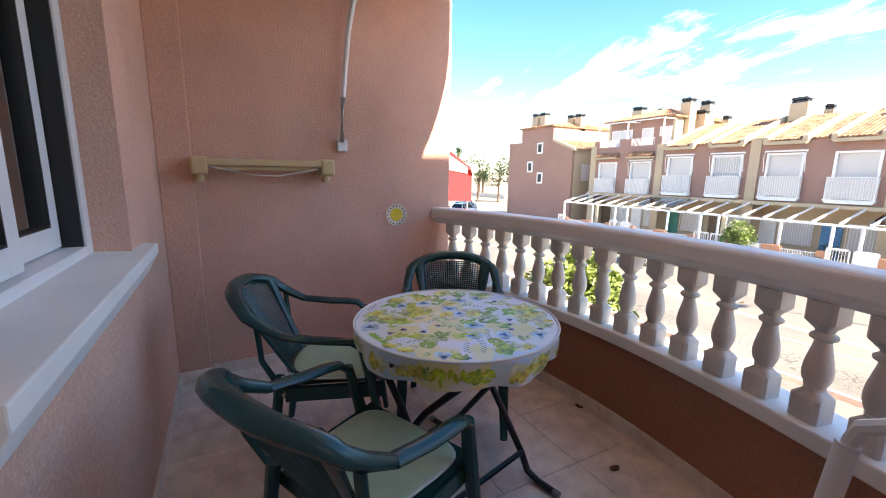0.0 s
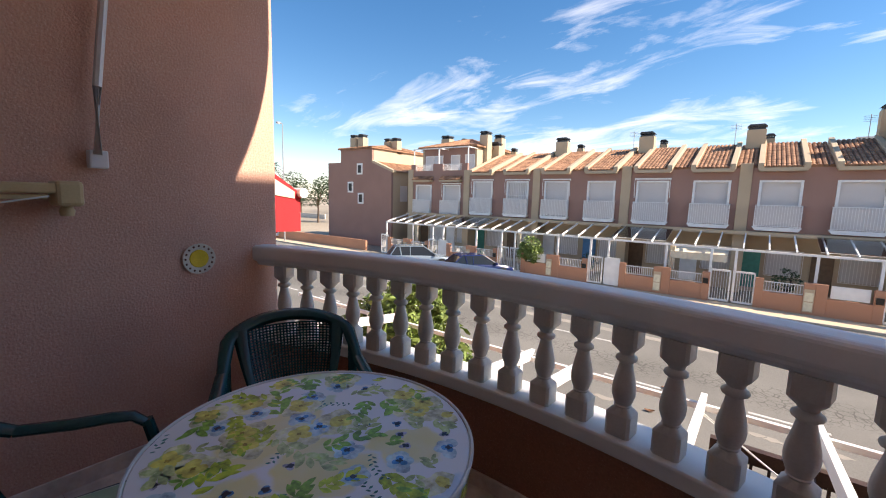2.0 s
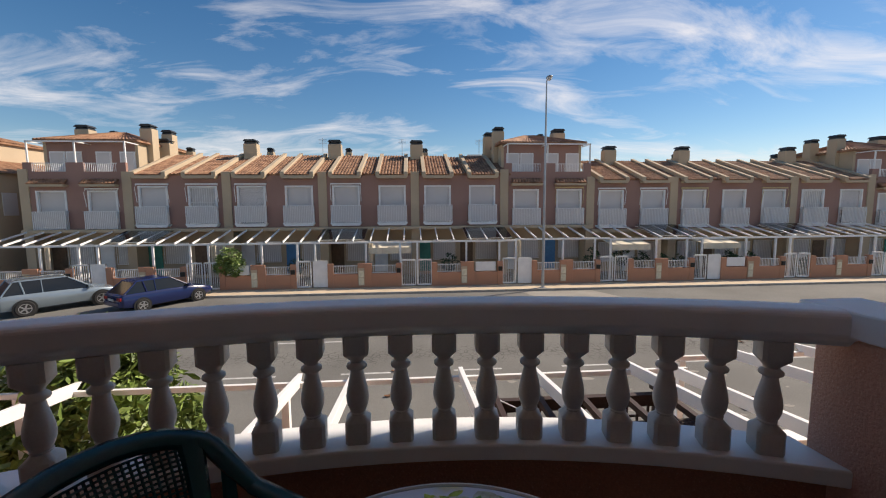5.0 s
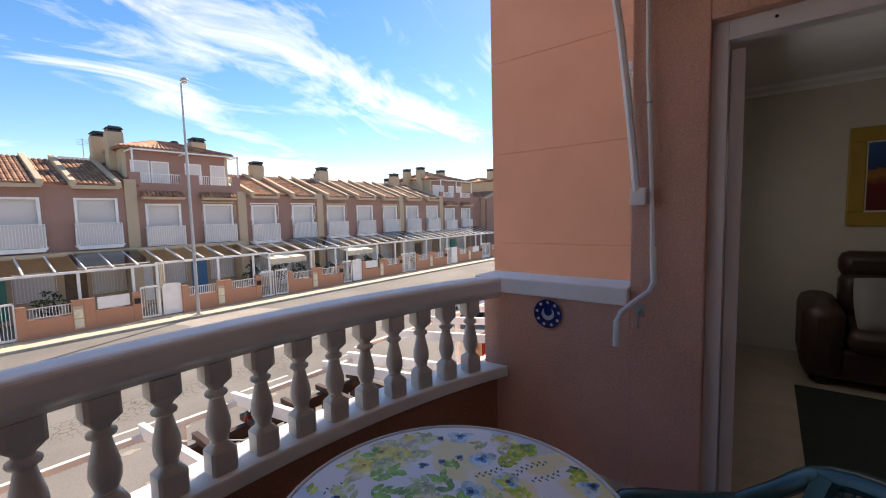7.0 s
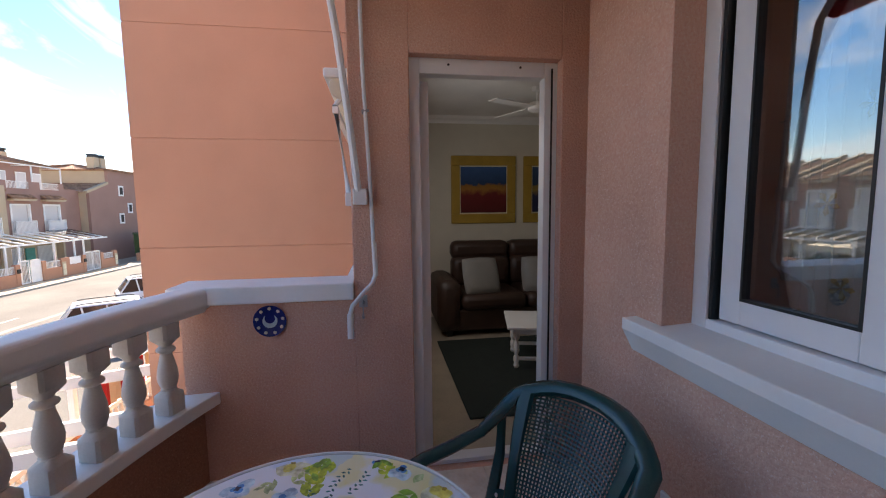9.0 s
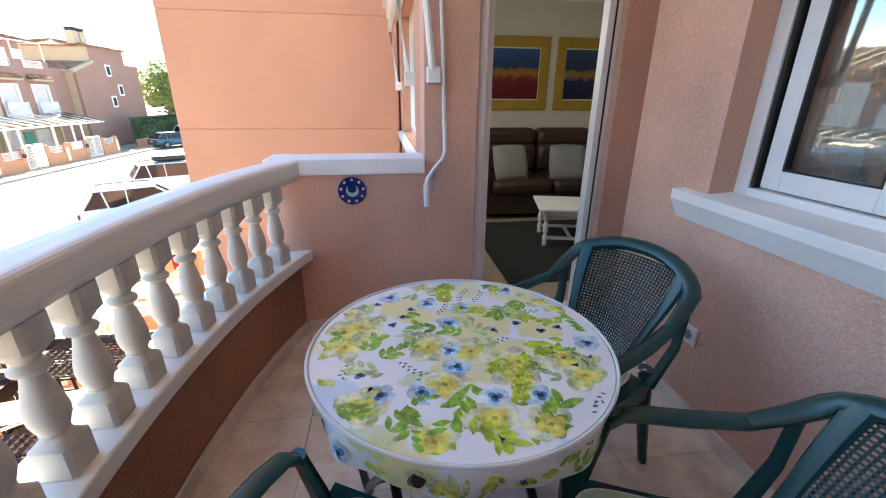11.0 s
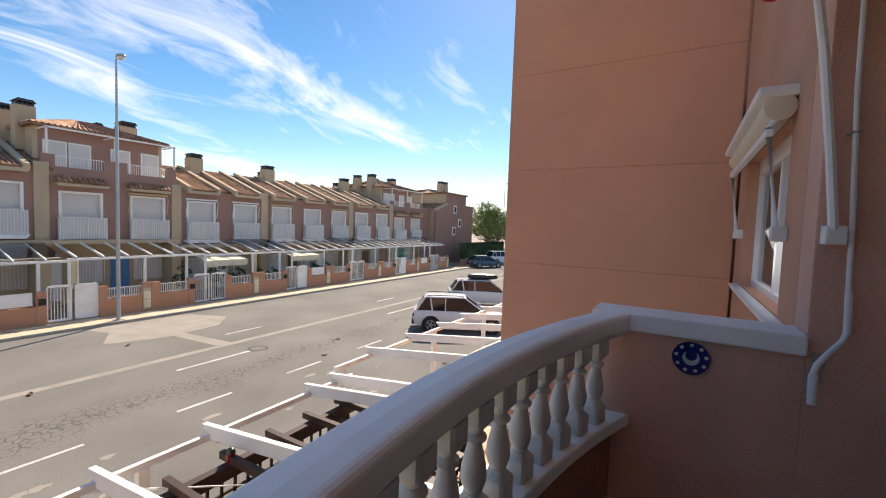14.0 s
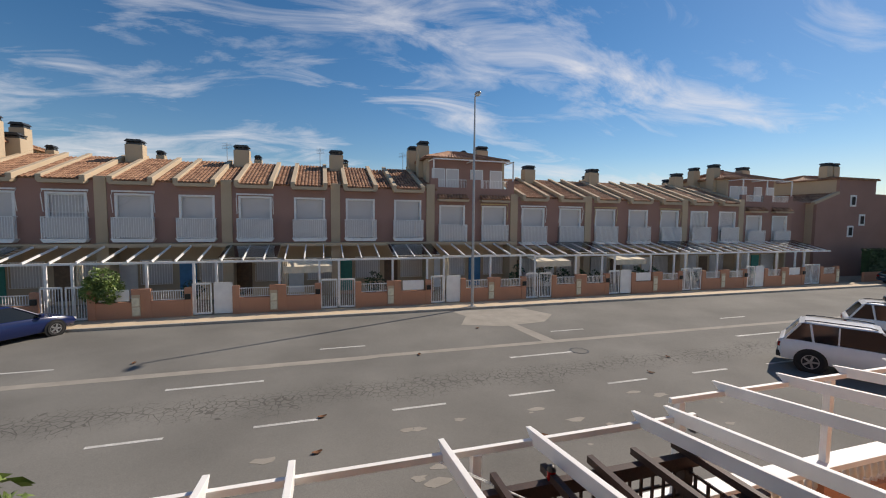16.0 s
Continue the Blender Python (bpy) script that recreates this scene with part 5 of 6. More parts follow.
def house_unit(bays, three=False):
    xl, xr = bay_x(bays[0]) - P / 2, bay_x(bays[-1]) + P / 2
    h = thing("terraced_house", pose(0, 0, -.35 if bays[0] > 11 else 0), "mauve rendered three-storey terraced house with roof terrace" if three else "mauve rendered two-storey terraced house with tiled roof", "house", HG)
    dz = -.28 if three else 0.0
    zb, zt = 1.20 + dz, 3.55 + dz
    holes = [(bay_x(i) - .79, bay_x(i) + .79, zb, zt) for i in bays]
    top = 4.55 if three else 4.40
    part("wall", wall_with_holes(xl, xr, YF, YF + .22, .85, top, holes), MAUVE, h, "mauve rendered upper wall")
    part("wall_ground", Shape().box(xl, xr, YP, YP + .2, G, .85).box(xl - .11, xl + .11, YF + .2, YP, G, .72).box(xl, xr, YF + .22, YP, .72, .86), BEIGE, h, "pale rendered ground floor wall")
    part("wall_back", Shape().box(xl, xr, YF + 8.0, YF + 8.2, G, 5.6).box(xl, xl + .2, YF + .3, YF + 8, G, 4.4).box(xr - .2, xr, YF + .3, YF + 8, G, 4.4), BEIGE, h)
    part("pilaster", Shape().box(xl - .28, xl + .28, YF - .07, YF + .2, G + .1, top + .15), BEIGE, h, "beige pilaster between houses", bevel=.015)
    part("canopy_fascia", Shape().box(xl, xr, YF - .55, YF - .0, .72, .92), BEIGE, h, "fascia over the ground floor")
    for k, i in enumerate(bays):
        x = bay_x(i)
        french_window(h, x, zb, zt, (0, 0, 1, 0, 0, 2, 0)[(i * 3) % 7] if not three else 0)
        balcony(h, x, zb)
        if (i * 7) % 10 in (1, 2, 4, 7, 8):
            drop_arms(h, x, zt)
        ground_floor(h, x, i)
        if not three:
            y0, z0, y1, z1 = YF - .40, 4.26, YF + 4.6, 6.05
            part("roof", tile_roof(x - .92, x + .92, y0, z0, y1, z1), TILE, h, "terracotta half-round tiles")
            for sx in (-1, 1):
                part("coping", slope_bar(x + sx * .92 - .13, x + sx * .92 + .13, y0 - .04, z0, y1, z1, -.06, .26), BEIGE, h, "beige coping along the tiles", bevel=.02)
            part("eave_board", Shape().prism([(x - 1.05, z0 + .02), (x + 1.05, z0 + .02), (x + .95, z0 - .16), (x - .95, z0 - .16)], 'y', y0 - .03, YF), BEIGE, h)
            part("roof_valley", tile_roof(x + 1.06, x + P - 1.06, YF - .02, 4.30, y1, z1 - .10), TILE, h)
        else:
            part("roof_strip", tile_roof(x - 1.05, x + 1.05, YF - .42, 3.72, YF, 4.02), TILE, h, "small tiled strip below the terrace")
            part("strip_board", Shape().prism([(x - 1.1, 3.74), (x + 1.1, 3.74), (x + 1.0, 3.60), (x - 1.0, 3.60)], 'y', YF - .44, YF), BEIGE, h)
            part("terrace_railing", rails(Shape(), x - 1.0, x + 1.0, YF + .05, 4.42, 5.10), WHITE, h, "white bar railing of the roof terrace")
    if three:
        for a, b in ((xl, bay_x(bays[0]) - 1.0), (bay_x(bays[0]) + 1.0, bay_x(bays[-1]) - 1.0), (bay_x(bays[-1]) + 1.0, xr)):
            part("terrace_parapet", Shape().box(a, b, YF, YF + .22, 4.55, 5.12), MAUVE, h)
        yt = YF + 1.5
        part("attic_wall", Shape().box(xl + .3, xr - .3, yt, yt + .2, 4.4, 6.72), MAUVE, h, "mauve attic wall behind the terrace")
        for a in (xl + .1, xr - .3):
            part("attic_side", Shape().box(a, a + .2, yt, YF + 7.5, 4.4, 6.72), BEIGE, h, "cream gable side")
        part("terrace_floor", Shape().box(xl, xr, YF + .22, yt, 4.25, 4.42), KERB, h)
        for x in (xl + .95, bay_x(bays[0]) + .45, bay_x(bays[-1]) - .75, bay_x(bays[-1]) + .75):
            w = part("attic_window", Shape().box(x - .48, x + .48, yt - .06, yt, 4.5, 5.98), WHITE, h, "white attic window")
            part("roller_shutter", Shape().box(x - .40, x + .40, yt - .08, yt - .06, 4.55, 5.9), SHUTTER, w)
        part("attic_roof", hip_roof(xl - .15, xr + .15, yt - .45, YF + 7.6, 6.72, .95), TILE, h, "hipped terracotta roof")
        s = Shape()
        for x in (xl + .25, (xl + xr) / 2, xr - .05):
            s.box(x - .04, x + .04, YF + .08, YF + .16, 5.1, 6.45)
        s.box(xl + .2, xr, YF + .08, YF + .16, 6.39, 6.47)
        for x in (xl + .25, (xl + xr) / 2, xr - .05):
            s.box(x - .03, x + .03, YF + .1, yt, 6.4, 6.46)
        part("pergola_frame", s, WHITE, h, "white terrace pergola bars")
        near, away, q = (xr, xl, -1) if bays[0] == 0 else (xl, xr, 1)
        chimney(h, near + q * .15, YF + 2.9, 5.4, 8.0, .8, .75)
        chimney(h, near - q * .25, YF + 4.6, 5.4, 7.9, .75, .7)
        chimney(h, away - q * 1.0, YF + 4.0, 6.9, 8.1, .95, .8)
        chimney(h, away - q * 1.9, YF + 5.6, 6.9, 8.0, .5, .5)
    else:
        chimney(h, xl + .2 if bays[0] < 10 else xl + P + .2, YF + 4.1, 4.9, 7.2)
        chimney(h, xl + (.9 if bays[0] < 10 else P + 1.1), YF + 6.2, 5.0, 6.9, .5, .5)
        s = Shape().tube([(xr - .9, YF + 5.0, 5.6), (xr - .9, YF + 5.0, 7.5)], .02, 6)
        for k in range(4):
            s.box(xr - 1.2, xr - .6, YF + 5.0 - .01, YF + 5.01, 7.1 + .1 * k, 7.115 + .1 * k)
        if bays[0] in (4, 6, 8):
            part("antenna", s, STEEL, h, "thin rooftop antenna")
    return h


def hip_roof(x0, x1, y0, y1, z, rise):
    """Four tiled slopes about a short ridge."""
    s = Shape()
    xm0, xm1, ym = x0 + (x1 - x0) * .42, x1 - (x1 - x0) * .42, (y0 + y1) / 2

    def slope(a, b, c, d, n):
        """Tile rows from the eaves edge a-b up to the ridge edge d-c."""
        a, b, c, d = [Vector(p) for p in (a, b, c, d)]
        for k in range(n):
            q0, q1 = k / n, (k + 1) / n
            for e0, e1, hh in ((0, .55, .05), (.55, 1, -.01)):
                p = [a.lerp(b, q0 + (q1 - q0) * e0), a.lerp(b, q0 + (q1 - q0) * e1), d.lerp(c, q0 + (q1 - q0) * e1), d.lerp(c, q0 + (q1 - q0) * e0)]
                m = [(p[0] + p[1]) / 2 + Vector((0, 0, hh)), (p[3] + p[2]) / 2 + Vector((0, 0, hh))]
                s.add([p[0], m[0], p[1], p[2], m[1], p[3]], [(0, 1, 4, 5), (1, 2, 3, 4)])
    c = [(x0, y0, z), (x1, y0, z), (x1, y1, z), (x0, y1, z)]
    r0, r1 = (xm0, ym, z + rise), (xm1, ym, z + rise)
    slope(c[0], c[1], r1, r0, max(4, round((x1 - x0) / .24)))
    slope(c[1], c[2], r1, r1, max(4, round((y1 - y0) / .24)))
    slope(c[2], c[3], r0, r1, max(4, round((x1 - x0) / .24)))
    slope(c[3], c[0], r0, r0, max(4, round((y1 - y0) / .24)))
    s.box(x0, x1, y0, y1, z - .14, z - .02)
    return s


UNITS = (((0, 1), True), ((2, 3), False), ((4, 5), False), ((6, 7), False), ((8, 9), False), ((10, 11), True), ((12, 13), False), ((14, 15, 16), False), ((17, 18), False), ((19, 20), True))
for bays, three in UNITS:
    house_unit(bays, three)


def gable_house(x0, x1, side, label):
    """The end house: a plain stepped front with three small windows, and a cream flank."""
    h = thing("end_house", pose(0, 0, -.35 if side < 0 else 0), label, "house", HG)
    up0, up1 = (x0 + .22 * (x1 - x0), x0 + .72 * (x1 - x0)) if side > 0 else (x1 - .72 * (x1 - x0), x1 - .22 * (x1 - x0))
    a, b = (x1 - 1.6, x1) if side > 0 else (x0, x0 + 1.6)
    poly = [(x0, G), (x1, G), (x1, 4.6 if side > 0 else 5.6), (up1, 5.6), (up1, 7.0), (up0, 7.0), (up0, 5.6), (x0, 5.6 if side > 0 else 4.6)]
    xm = (up0 + up1) / 2 + side * .6
    part("wall", Shape().prism(poly, 'y', YF, YF + .25), MAUVE, h, "plain mauve stepped front wall")
    part("wall_side", Shape().box(x1 - .2 if side > 0 else x0, x1 if side > 0 else x0 + .2, YF + .25, YF + 9, G, 4.6).box(up1 - .2 if side > 0 else up0, up1 if side > 0 else up0 + .2, YF + .25, YF + 9, 4.4, 6.95), BEIGE, h, "cream rendered flank")
    part("wall_back", Shape().box(x0, x1, YF + 9, YF + 9.2, G, 5.5).box(x0 if side > 0 else x1 - .2, x0 + .2 if side > 0 else x1, YF + .25, YF + 9, G, 5.5), BEIGE, h)
    part("attic_roof", hip_roof(up0 - .2, up1 + .2, YF - .2, YF + 9, 7.0, .7), TILE, h)
    lo0, lo1 = (up1, x1 + .3) if side > 0 else (x0 - .3, up0)
    sl = Shape()
    n = round((YF + 8.8 - YF) / .24)
    zi, zo = (5.6, 4.55)
    pa, pb = ((lo0, zi), (lo1, zo)) if side > 0 else ((lo1, zi), (lo0, zo))
    for k in range(n):
        y = YF + .05 + k * .24
        sl.prism([(y, 0), (y + .12, .07), (y + .24, 0)], 'x', 0, 1, Matrix(((pb[0] - pa[0], 0, 0, pa[0]), (0, 1, 0, 0), (pb[1] - pa[1], 0, 1, pa[1]), (0, 0, 0, 1))))
    part("side_roof", sl, TILE, h)
    part("coping", Shape().add([(pa[0], YF - .05, pa[1] - .1), (pb[0], YF - .05, pb[1] - .1), (pb[0], YF - .05, pb[1] + .14), (pa[0], YF - .05, pa[1] + .14), (pa[0], YF + .3, pa[1] - .1), (pb[0], YF + .3, pb[1] - .1), (pb[0], YF + .3, pb[1] + .14), (pa[0], YF + .3, pa[1] + .14)],
         [(0, 1, 2, 3), (4, 5, 6, 7), (0, 1, 5, 4), (2, 3, 7, 6), (0, 3, 7, 4), (1, 2, 6, 5)]), BEIGE, h)
    for dx, z in ((.0, 4.9), (-side * 1.4, 3.1), (side * .15, 2.0)):
        w = part("window", Shape().box(xm + dx - .42, xm + dx + .42, YF - .06, YF + .0, z - .55, z + .55), WHITE, h, "small white framed window", bevel=.02)
        part("pane", Shape().box(xm + dx - .24, xm + dx + .24, YF - .075, YF - .062, z - .38, z + .38), DARK, w, "dark glass")
    for dx, dy in ((up0 + .5, 1.5), (up0 + 1.6, 1.6), (up1 - 1.5, 3.8), (up1 - .4, 3.8)) if side > 0 else ((up0 + .5, 1.5), (up0 + 1.5, 1.5)):
        chimney(h, dx, YF + dy, 6.6, 8.55 if dy < 2 else 8.3, .8, .7)
    sx = x1 if side > 0 else x0
    w = part("side_window", Shape().box(sx - .05, sx + .05, YF + 1.2, YF + 2.2, 1.8, 3.3), SHUTTER, h, "shuttered window in the flank")
    return h


gable_house(-37.6, -28.2, 1, "mauve end house with stepped front and chimneys")
gable_house(41.2, 51.5, -1, "mauve end house with stepped front beyond the terrace")
solid("link_wall", Shape().box(-28.2, bay_x(0) - P / 2, YF + 2.5, YF + 2.8, G, 4.4).box(bay_x(20) + P / 2, 41.2, YF + .9, YF + 1.2, G, 4.4), MAUVE, "set back mauve wall between the houses", "wall", ST)
ac = thing("air_conditioner", pose(-26.9, YF + 2.5, .6), "white outdoor air conditioning unit on the wall", "air conditioner")
part("case", Shape().box(-.42, .42, -.32, -.02, 0, .6), WHITE, ac, bevel=.02)
part("fan_grille", Shape().lathe([(.22, 0), (.22, .01), (.18, .012), (.0, .012)], 16, pose(-.1, -.32, .3, 90, 0, 0)), CAP, ac)

# front gardens: walls, gates, pergolas
YG = 24.25
GG = "front garden walls"
for i in range(21):
    x = bay_x(i)
    g = thing("garden_wall", pose(x, YG, G + .115), "salmon garden wall with white gate and railing", "garden wall", GG)
    flip = -1 if i % 2 else 1
    z1 = 1.30

    def span(a, b):
        return (min(flip * a, flip * b), max(flip * a, flip * b))
    a, b = span(-.45, P / 2)
    low = .80
    c, d = span(.05, 1.05)
    s = Shape().box(a, b, 0, .2, 0, low)
    for e in ((-.62, -.30), (1.12, P / 2)):
        p, q = span(*e)
        s.box(p, q, -.03, .23, 0, z1 + .12)
    part("masonry", s, SALMON, g, "salmon rendered wall and piers", bevel=.015)
    p, q = span(-.30, 1.12)
    if i % 5 == 4:
        part("panel", Shape().box(p + .1, q - .1, .08, .11, low + .05, low + .6), WHITE, g, "white sheet panel")
    else:
        part("railing", rails(Shape(), p, q, .1, low + .04, low + .50, .10), WHITE, g, "white bar railing")
    p, q = span(-P / 2 + .05, -.62)
    gate = part("gate", Shape().box(p, p + .05, .06, .11, .05, 1.62).box(q - .05, q, .06, .11, .05, 1.62).box(p, q, .06, .11, 1.57, 1.62).box(p, q, .06, .11, .05, .11), WHITE, g, "white metal gate")
    if i % 4 == 2:
        part("gate_sheet", Shape().box(p + .05, q - .05, .075, .095, .11, 1.57), WHITE, gate)
    else:
        part("gate_bars", rails(Shape(), p + .05, q - .05, .085, .11, 1.57, .10), WHITE, gate)
    if i % 2 == 0:
        p, q = span(1.14, P / 2 - .02)
        box = part("meter_box", Shape().box(p, q, -.06, .0, .12, 1.15), BEIGE, g, "cream meter box with two doors", bevel=.01)
        for k in range(2):
            part("meter_door", Shape().box(p + .03, q - .03, -.07, -.061, .17 + .44 * k, .56 + .44 * k), CARD, box, bevel=.005)
    else:
        part("letter_box", Shape().box(flip * -.46 - .12, flip * -.46 + .12, -.11, -.03, .85, 1.12), BLACK, g, "dark letter box", bevel=.01)
PG = "front garden pergolas"
for i in range(21):
    x = bay_x(i)
    g = thing("garden_pergola", pose(x, 0, 0), "white metal pergola frame over a front garden", "pergola", PG)
    yb, zf, zw = 24.95, .06 + (.06 if i in (10, 11) else 0), .78
    part("front_beam", Shape().box(-P / 2, P / 2, yb - .05, yb + .05, zf, zf + .11), WHITE, g)
    for px in ((-P / 2 + .06,) if i % 2 == 0 else (-P / 2 + .02, .55)):
        part("post", Shape().box(px - .055, px + .055, yb - .05, yb + .05, G + .1, zf), WHITE, g)
    for k in range(3):
        bx = -P / 2 + .3 + k * 1.0
        part("rafter", slope_bar(bx - .03, bx + .03, yb - .15, zf + .08, YF - .3, zw, 0, .10), WHITE, g)
    if i % 7 in (2, 6):
        part("roof_sheet", slope_bar(-P / 2 + .1, P / 2 - .1, yb + .3, zf + .22, YF - .4, zw + .08, 0, .02), GLASS, g, "corrugated clear sheet").visible_shadow = False
        for k in range(7):
            part("lath", Shape().box(-P / 2 + .1, P / 2 - .1, yb + .4 + .38 * k, yb + .45 + .38 * k, zf + .17 + .082 * k, zf + .20 + .082 * k), WHITE, g)
    if i in (7, 12, 14):
        part("awning_cloth", slope_bar(-P / 2 + .2, P / 2 - .3, yb + .02, zf - .05, yb + 1.4, zf + .15, -.28, -.24), CANVAS, g, "sagging cream awning cloth")
        part("valance", Shape().grid(lambda u, v: (-P / 2 + .2 + (P - .5) * u, yb + .03 + .02 * math.sin(u * 25), zf - .30 - .35 * v), 24, 3), CANVAS, g)
    if i % 3 == 1:
        part("curtain_cloth", Shape().grid(lambda u, v: (-P / 2 + .15 + .28 * u, yb + .12 + .03 * math.sin(u * 20), zf - 1.3 * v), 12, 4), CANVAS, g, "gathered cream side curtain")

# ---- plants ----


def leaf_cloud(shape, centre, radii, count, size, rnd, gap=.35):
    """Many small leaves in an uneven crown with holes."""
    k = 0
    while k < count:
        d = Vector((rnd.gauss(0, 1), rnd.gauss(0, 1), rnd.gauss(0, 1))).normalized()
        r = rnd.uniform(.45, 1.0) ** .5
        p = Vector((d.x * radii[0], d.y * radii[1], d.z * radii[2])) * r
        q = noise.noise(p * (2.2 / max(radii)) + Vector(centre) * .37)
        if q < -gap * .5 + (.25 if r > .9 else 0):
            k += 0.2
            continue
        p *= 1 + .35 * q
        n1 = Vector((rnd.gauss(0, 1), rnd.gauss(0, 1), rnd.gauss(0, .6))).normalized()
        n2 = n1.cross(Vector((rnd.gauss(0, 1), rnd.gauss(0, 1), rnd.gauss(0, 1)))).normalized()
        c = Vector(centre) + p
        a = size * rnd.uniform(.7, 1.3)
        shape.add([c - n1 * a, c + n2 * a * .32, c + n1 * a, c - n2 * a * .32], [(0, 1, 2, 3)])
        k += 1
    return shape


for i, dx, hh in ((5, .3, 1.5), (6, -.9, 1.2), (8, .6, 1.7), (11, .7, 1.9), (12, -.4, 2.1), (12, 1.0, 1.6), (13, .5, 1.4), (15, -.6, 1.5), (16, .4, 1.2)):
    c = thing("garden_shrub", pose(bay_x(i) + dx, 25.6, G + .1), "dark green shrub behind a garden wall", "shrub", "front garden shrubs")
    rnd = random.Random(i * 10 + int(hh * 10))
    s = Shape()
    leaf_cloud(s, (0, 0, hh * .72), (.55, .4, hh * .34), 420, .09, rnd)
    part("crown", s, LEAF_DARK, c, "dark leaves")
    part("stem_cluster", Shape().tube([(0, 0, 0), (.03, .02, hh * .4), (-.08, 0, hh * .7)], .035, 6).tube([(.02, 0, hh * .3), (.15, .05, hh * .75)], .02, 6), WOOD, c, "thin stems")



rnd = random.Random(7)


def bush(name, m, blobs, count, size, material, label, flowers=0):
    t = thing(name, m, label, "shrub")
    stems = Shape()
    for c, r in blobs:
        stems.tube([(c[0] * .3, c[1] * .3, 0), (c[0] * .7, c[1] * .7, c[2] * .55), (c[0], c[1], c[2])], [.04, .03, .012], 6)
    part("stem_cluster", stems, BARK, t)
    s = Shape()
    for c, r in blobs:
        leaf_cloud(s, c, r, count, size, rnd)
    tagged(part("foliage", s, material, t), kind="stuff")
    if flowers:
        f = Shape()
        for c, r in blobs:
            leaf_cloud(f, c, [q * 1.04 for q in r], flowers, .035, rnd, .1)
        tagged(part("blossoms", f, PETAL, t, "white blossoms"), kind="stuff")
    return t


bush("oleander_bush", pose(-5.95, 5.9, G) @ Matrix.Diagonal((1.25, 1.2, 1.4, 1)), [((0, 0, 1.35), (.85, .8, .85)), ((-.8, .2, 1.1), (.7, .7, .75)), ((.65, -.2, 1.0), (.6, .6, .7)), ((-.1, .3, 1.9), (.55, .5, .45)), ((-1.3, 0, .9), (.6, .6, .6))], 4200, .08, LEAF, "flowering oleander bush in the garden below", 90)
bush("garden_shrub", pose(bay_x(4) - .1, YG + .25, G + .1), [((0, 0, 1.7), (.75, .6, .7)), ((.35, -.1, 1.3), (.5, .5, .5)), ((-.4, 0, 1.4), (.5, .5, .55))], 1500, .09, LEAF, "dense green shrub leaning over a garden wall", 20)
bush("potted_shrub", pose(bay_x(14) + .3, YG + .6, G + .1), [((0, 0, 1.2), (.5, .4, .6)), ((.5, 0, .95), (.4, .4, .5))], 700, .09, LEAF_DARK, "dark green shrub behind a garden railing")
bush("potted_shrub", pose(bay_x(13) - .9, YG + 1.0, G + .1), [((0, 0, 1.1), (.4, .4, .5))], 600, .09, LEAF_DARK, "dark green shrub behind a garden railing")
hedge = thing("clipped_hedge", pose(47.8, 24.9, G), "tall clipped dark green hedge above a low wall", "hedge")
part("low_wall", Shape().box(-6.3, 8.0, -.55, -.35, 0, .9), SALMON, hedge)
s = Shape()
for k in range(9000):
    p = Vector((rnd.uniform(-5.3, 8), rnd.choice((-.33, .3)) if rnd.random() < .5 else rnd.uniform(-.33, .3), rnd.uniform(.8, 2.75)))
    if p.y not in (-.33, .3) and rnd.random() < .7:
        p.z = 2.75 + rnd.gauss(0, .03)
    n1 = Vector((rnd.gauss(0, 1), rnd.gauss(0, 1), rnd.gauss(0, 1))).normalized()
    n2 = n1.orthogonal()
    s.add([p - n1 * .11, p + n2 * .05, p + n1 * .11, p - n2 * .05], [(0, 1, 2, 3)])
s.box(-5.3, 8, -.28, .26, .7, 2.70)
tagged(part("foliage", s, LEAF_DARK, hedge), kind="stuff")


def tree(m, h, r, count, label, material):
    t = thing("tree", m, label, "tree", "street trees")
    part("trunk", Shape().tube([(0, 0, 0), (.05, .03, h * .25), (0, .06, h * .5)], [.2, .15, .10], 8), BARK, t, smooth=True)
    s, f = Shape(), Shape()
    for k in range(9):
        a = k * 2.4
        e = Vector((math.cos(a) * r * rnd.uniform(.3, .65), math.sin(a) * r * rnd.uniform(.3, .65), h * rnd.uniform(.45, .85)))
        s.tube([(0, .04, h * rnd.uniform(.25, .45)), e * .6 + Vector((0, 0, h * .16)), e], [.07, .045, .02], 6)
        leaf_cloud(f, e, (r * .55, r * .55, h * .17), count // 9, .20, rnd)
    part("branchwork", s, BARK, t)
    tagged(part("crown", f, material, t, "uneven leafy crown"), kind="stuff")
    return t


tree(pose(55.5, 27.3, G), 8.8, 3.3, 7000, "rounded green street tree at the end of the road", LEAF)
for x, y, hh, rr in ((-66.5, 38.0, 8.4, 2.6), (-64.0, 41.0, 8.8, 2.5), (-61.5, 43.8, 8.2, 2.6), (-59.2, 46.6, 8.6, 2.5)):
    tree(pose(x, y, G), hh, rr, 1800, "green tree in the row beyond the side street", LEAF_DARK)
for x, y, hh, rr in ((80.0, 33.6, 8.2, 3.0), (88.0, 34.0, 9.6, 3.2), (97.0, 33.0, 9.0, 3.4), (93.0, 39.0, 10.0, 3.6)):
    tree(pose(x, y, G), hh, rr, 2200, "distant green tree beyond the junction", LEAF)
tree(pose(66.0, 30.0, G), 6.0, 2.6, 3500, "low green tree beyond the parked cars", LEAF_DARK)
tree(pose(74.0, 36.0, G), 6.5, 3.0, 3500, "low green tree beyond the parked cars", LEAF_DARK)


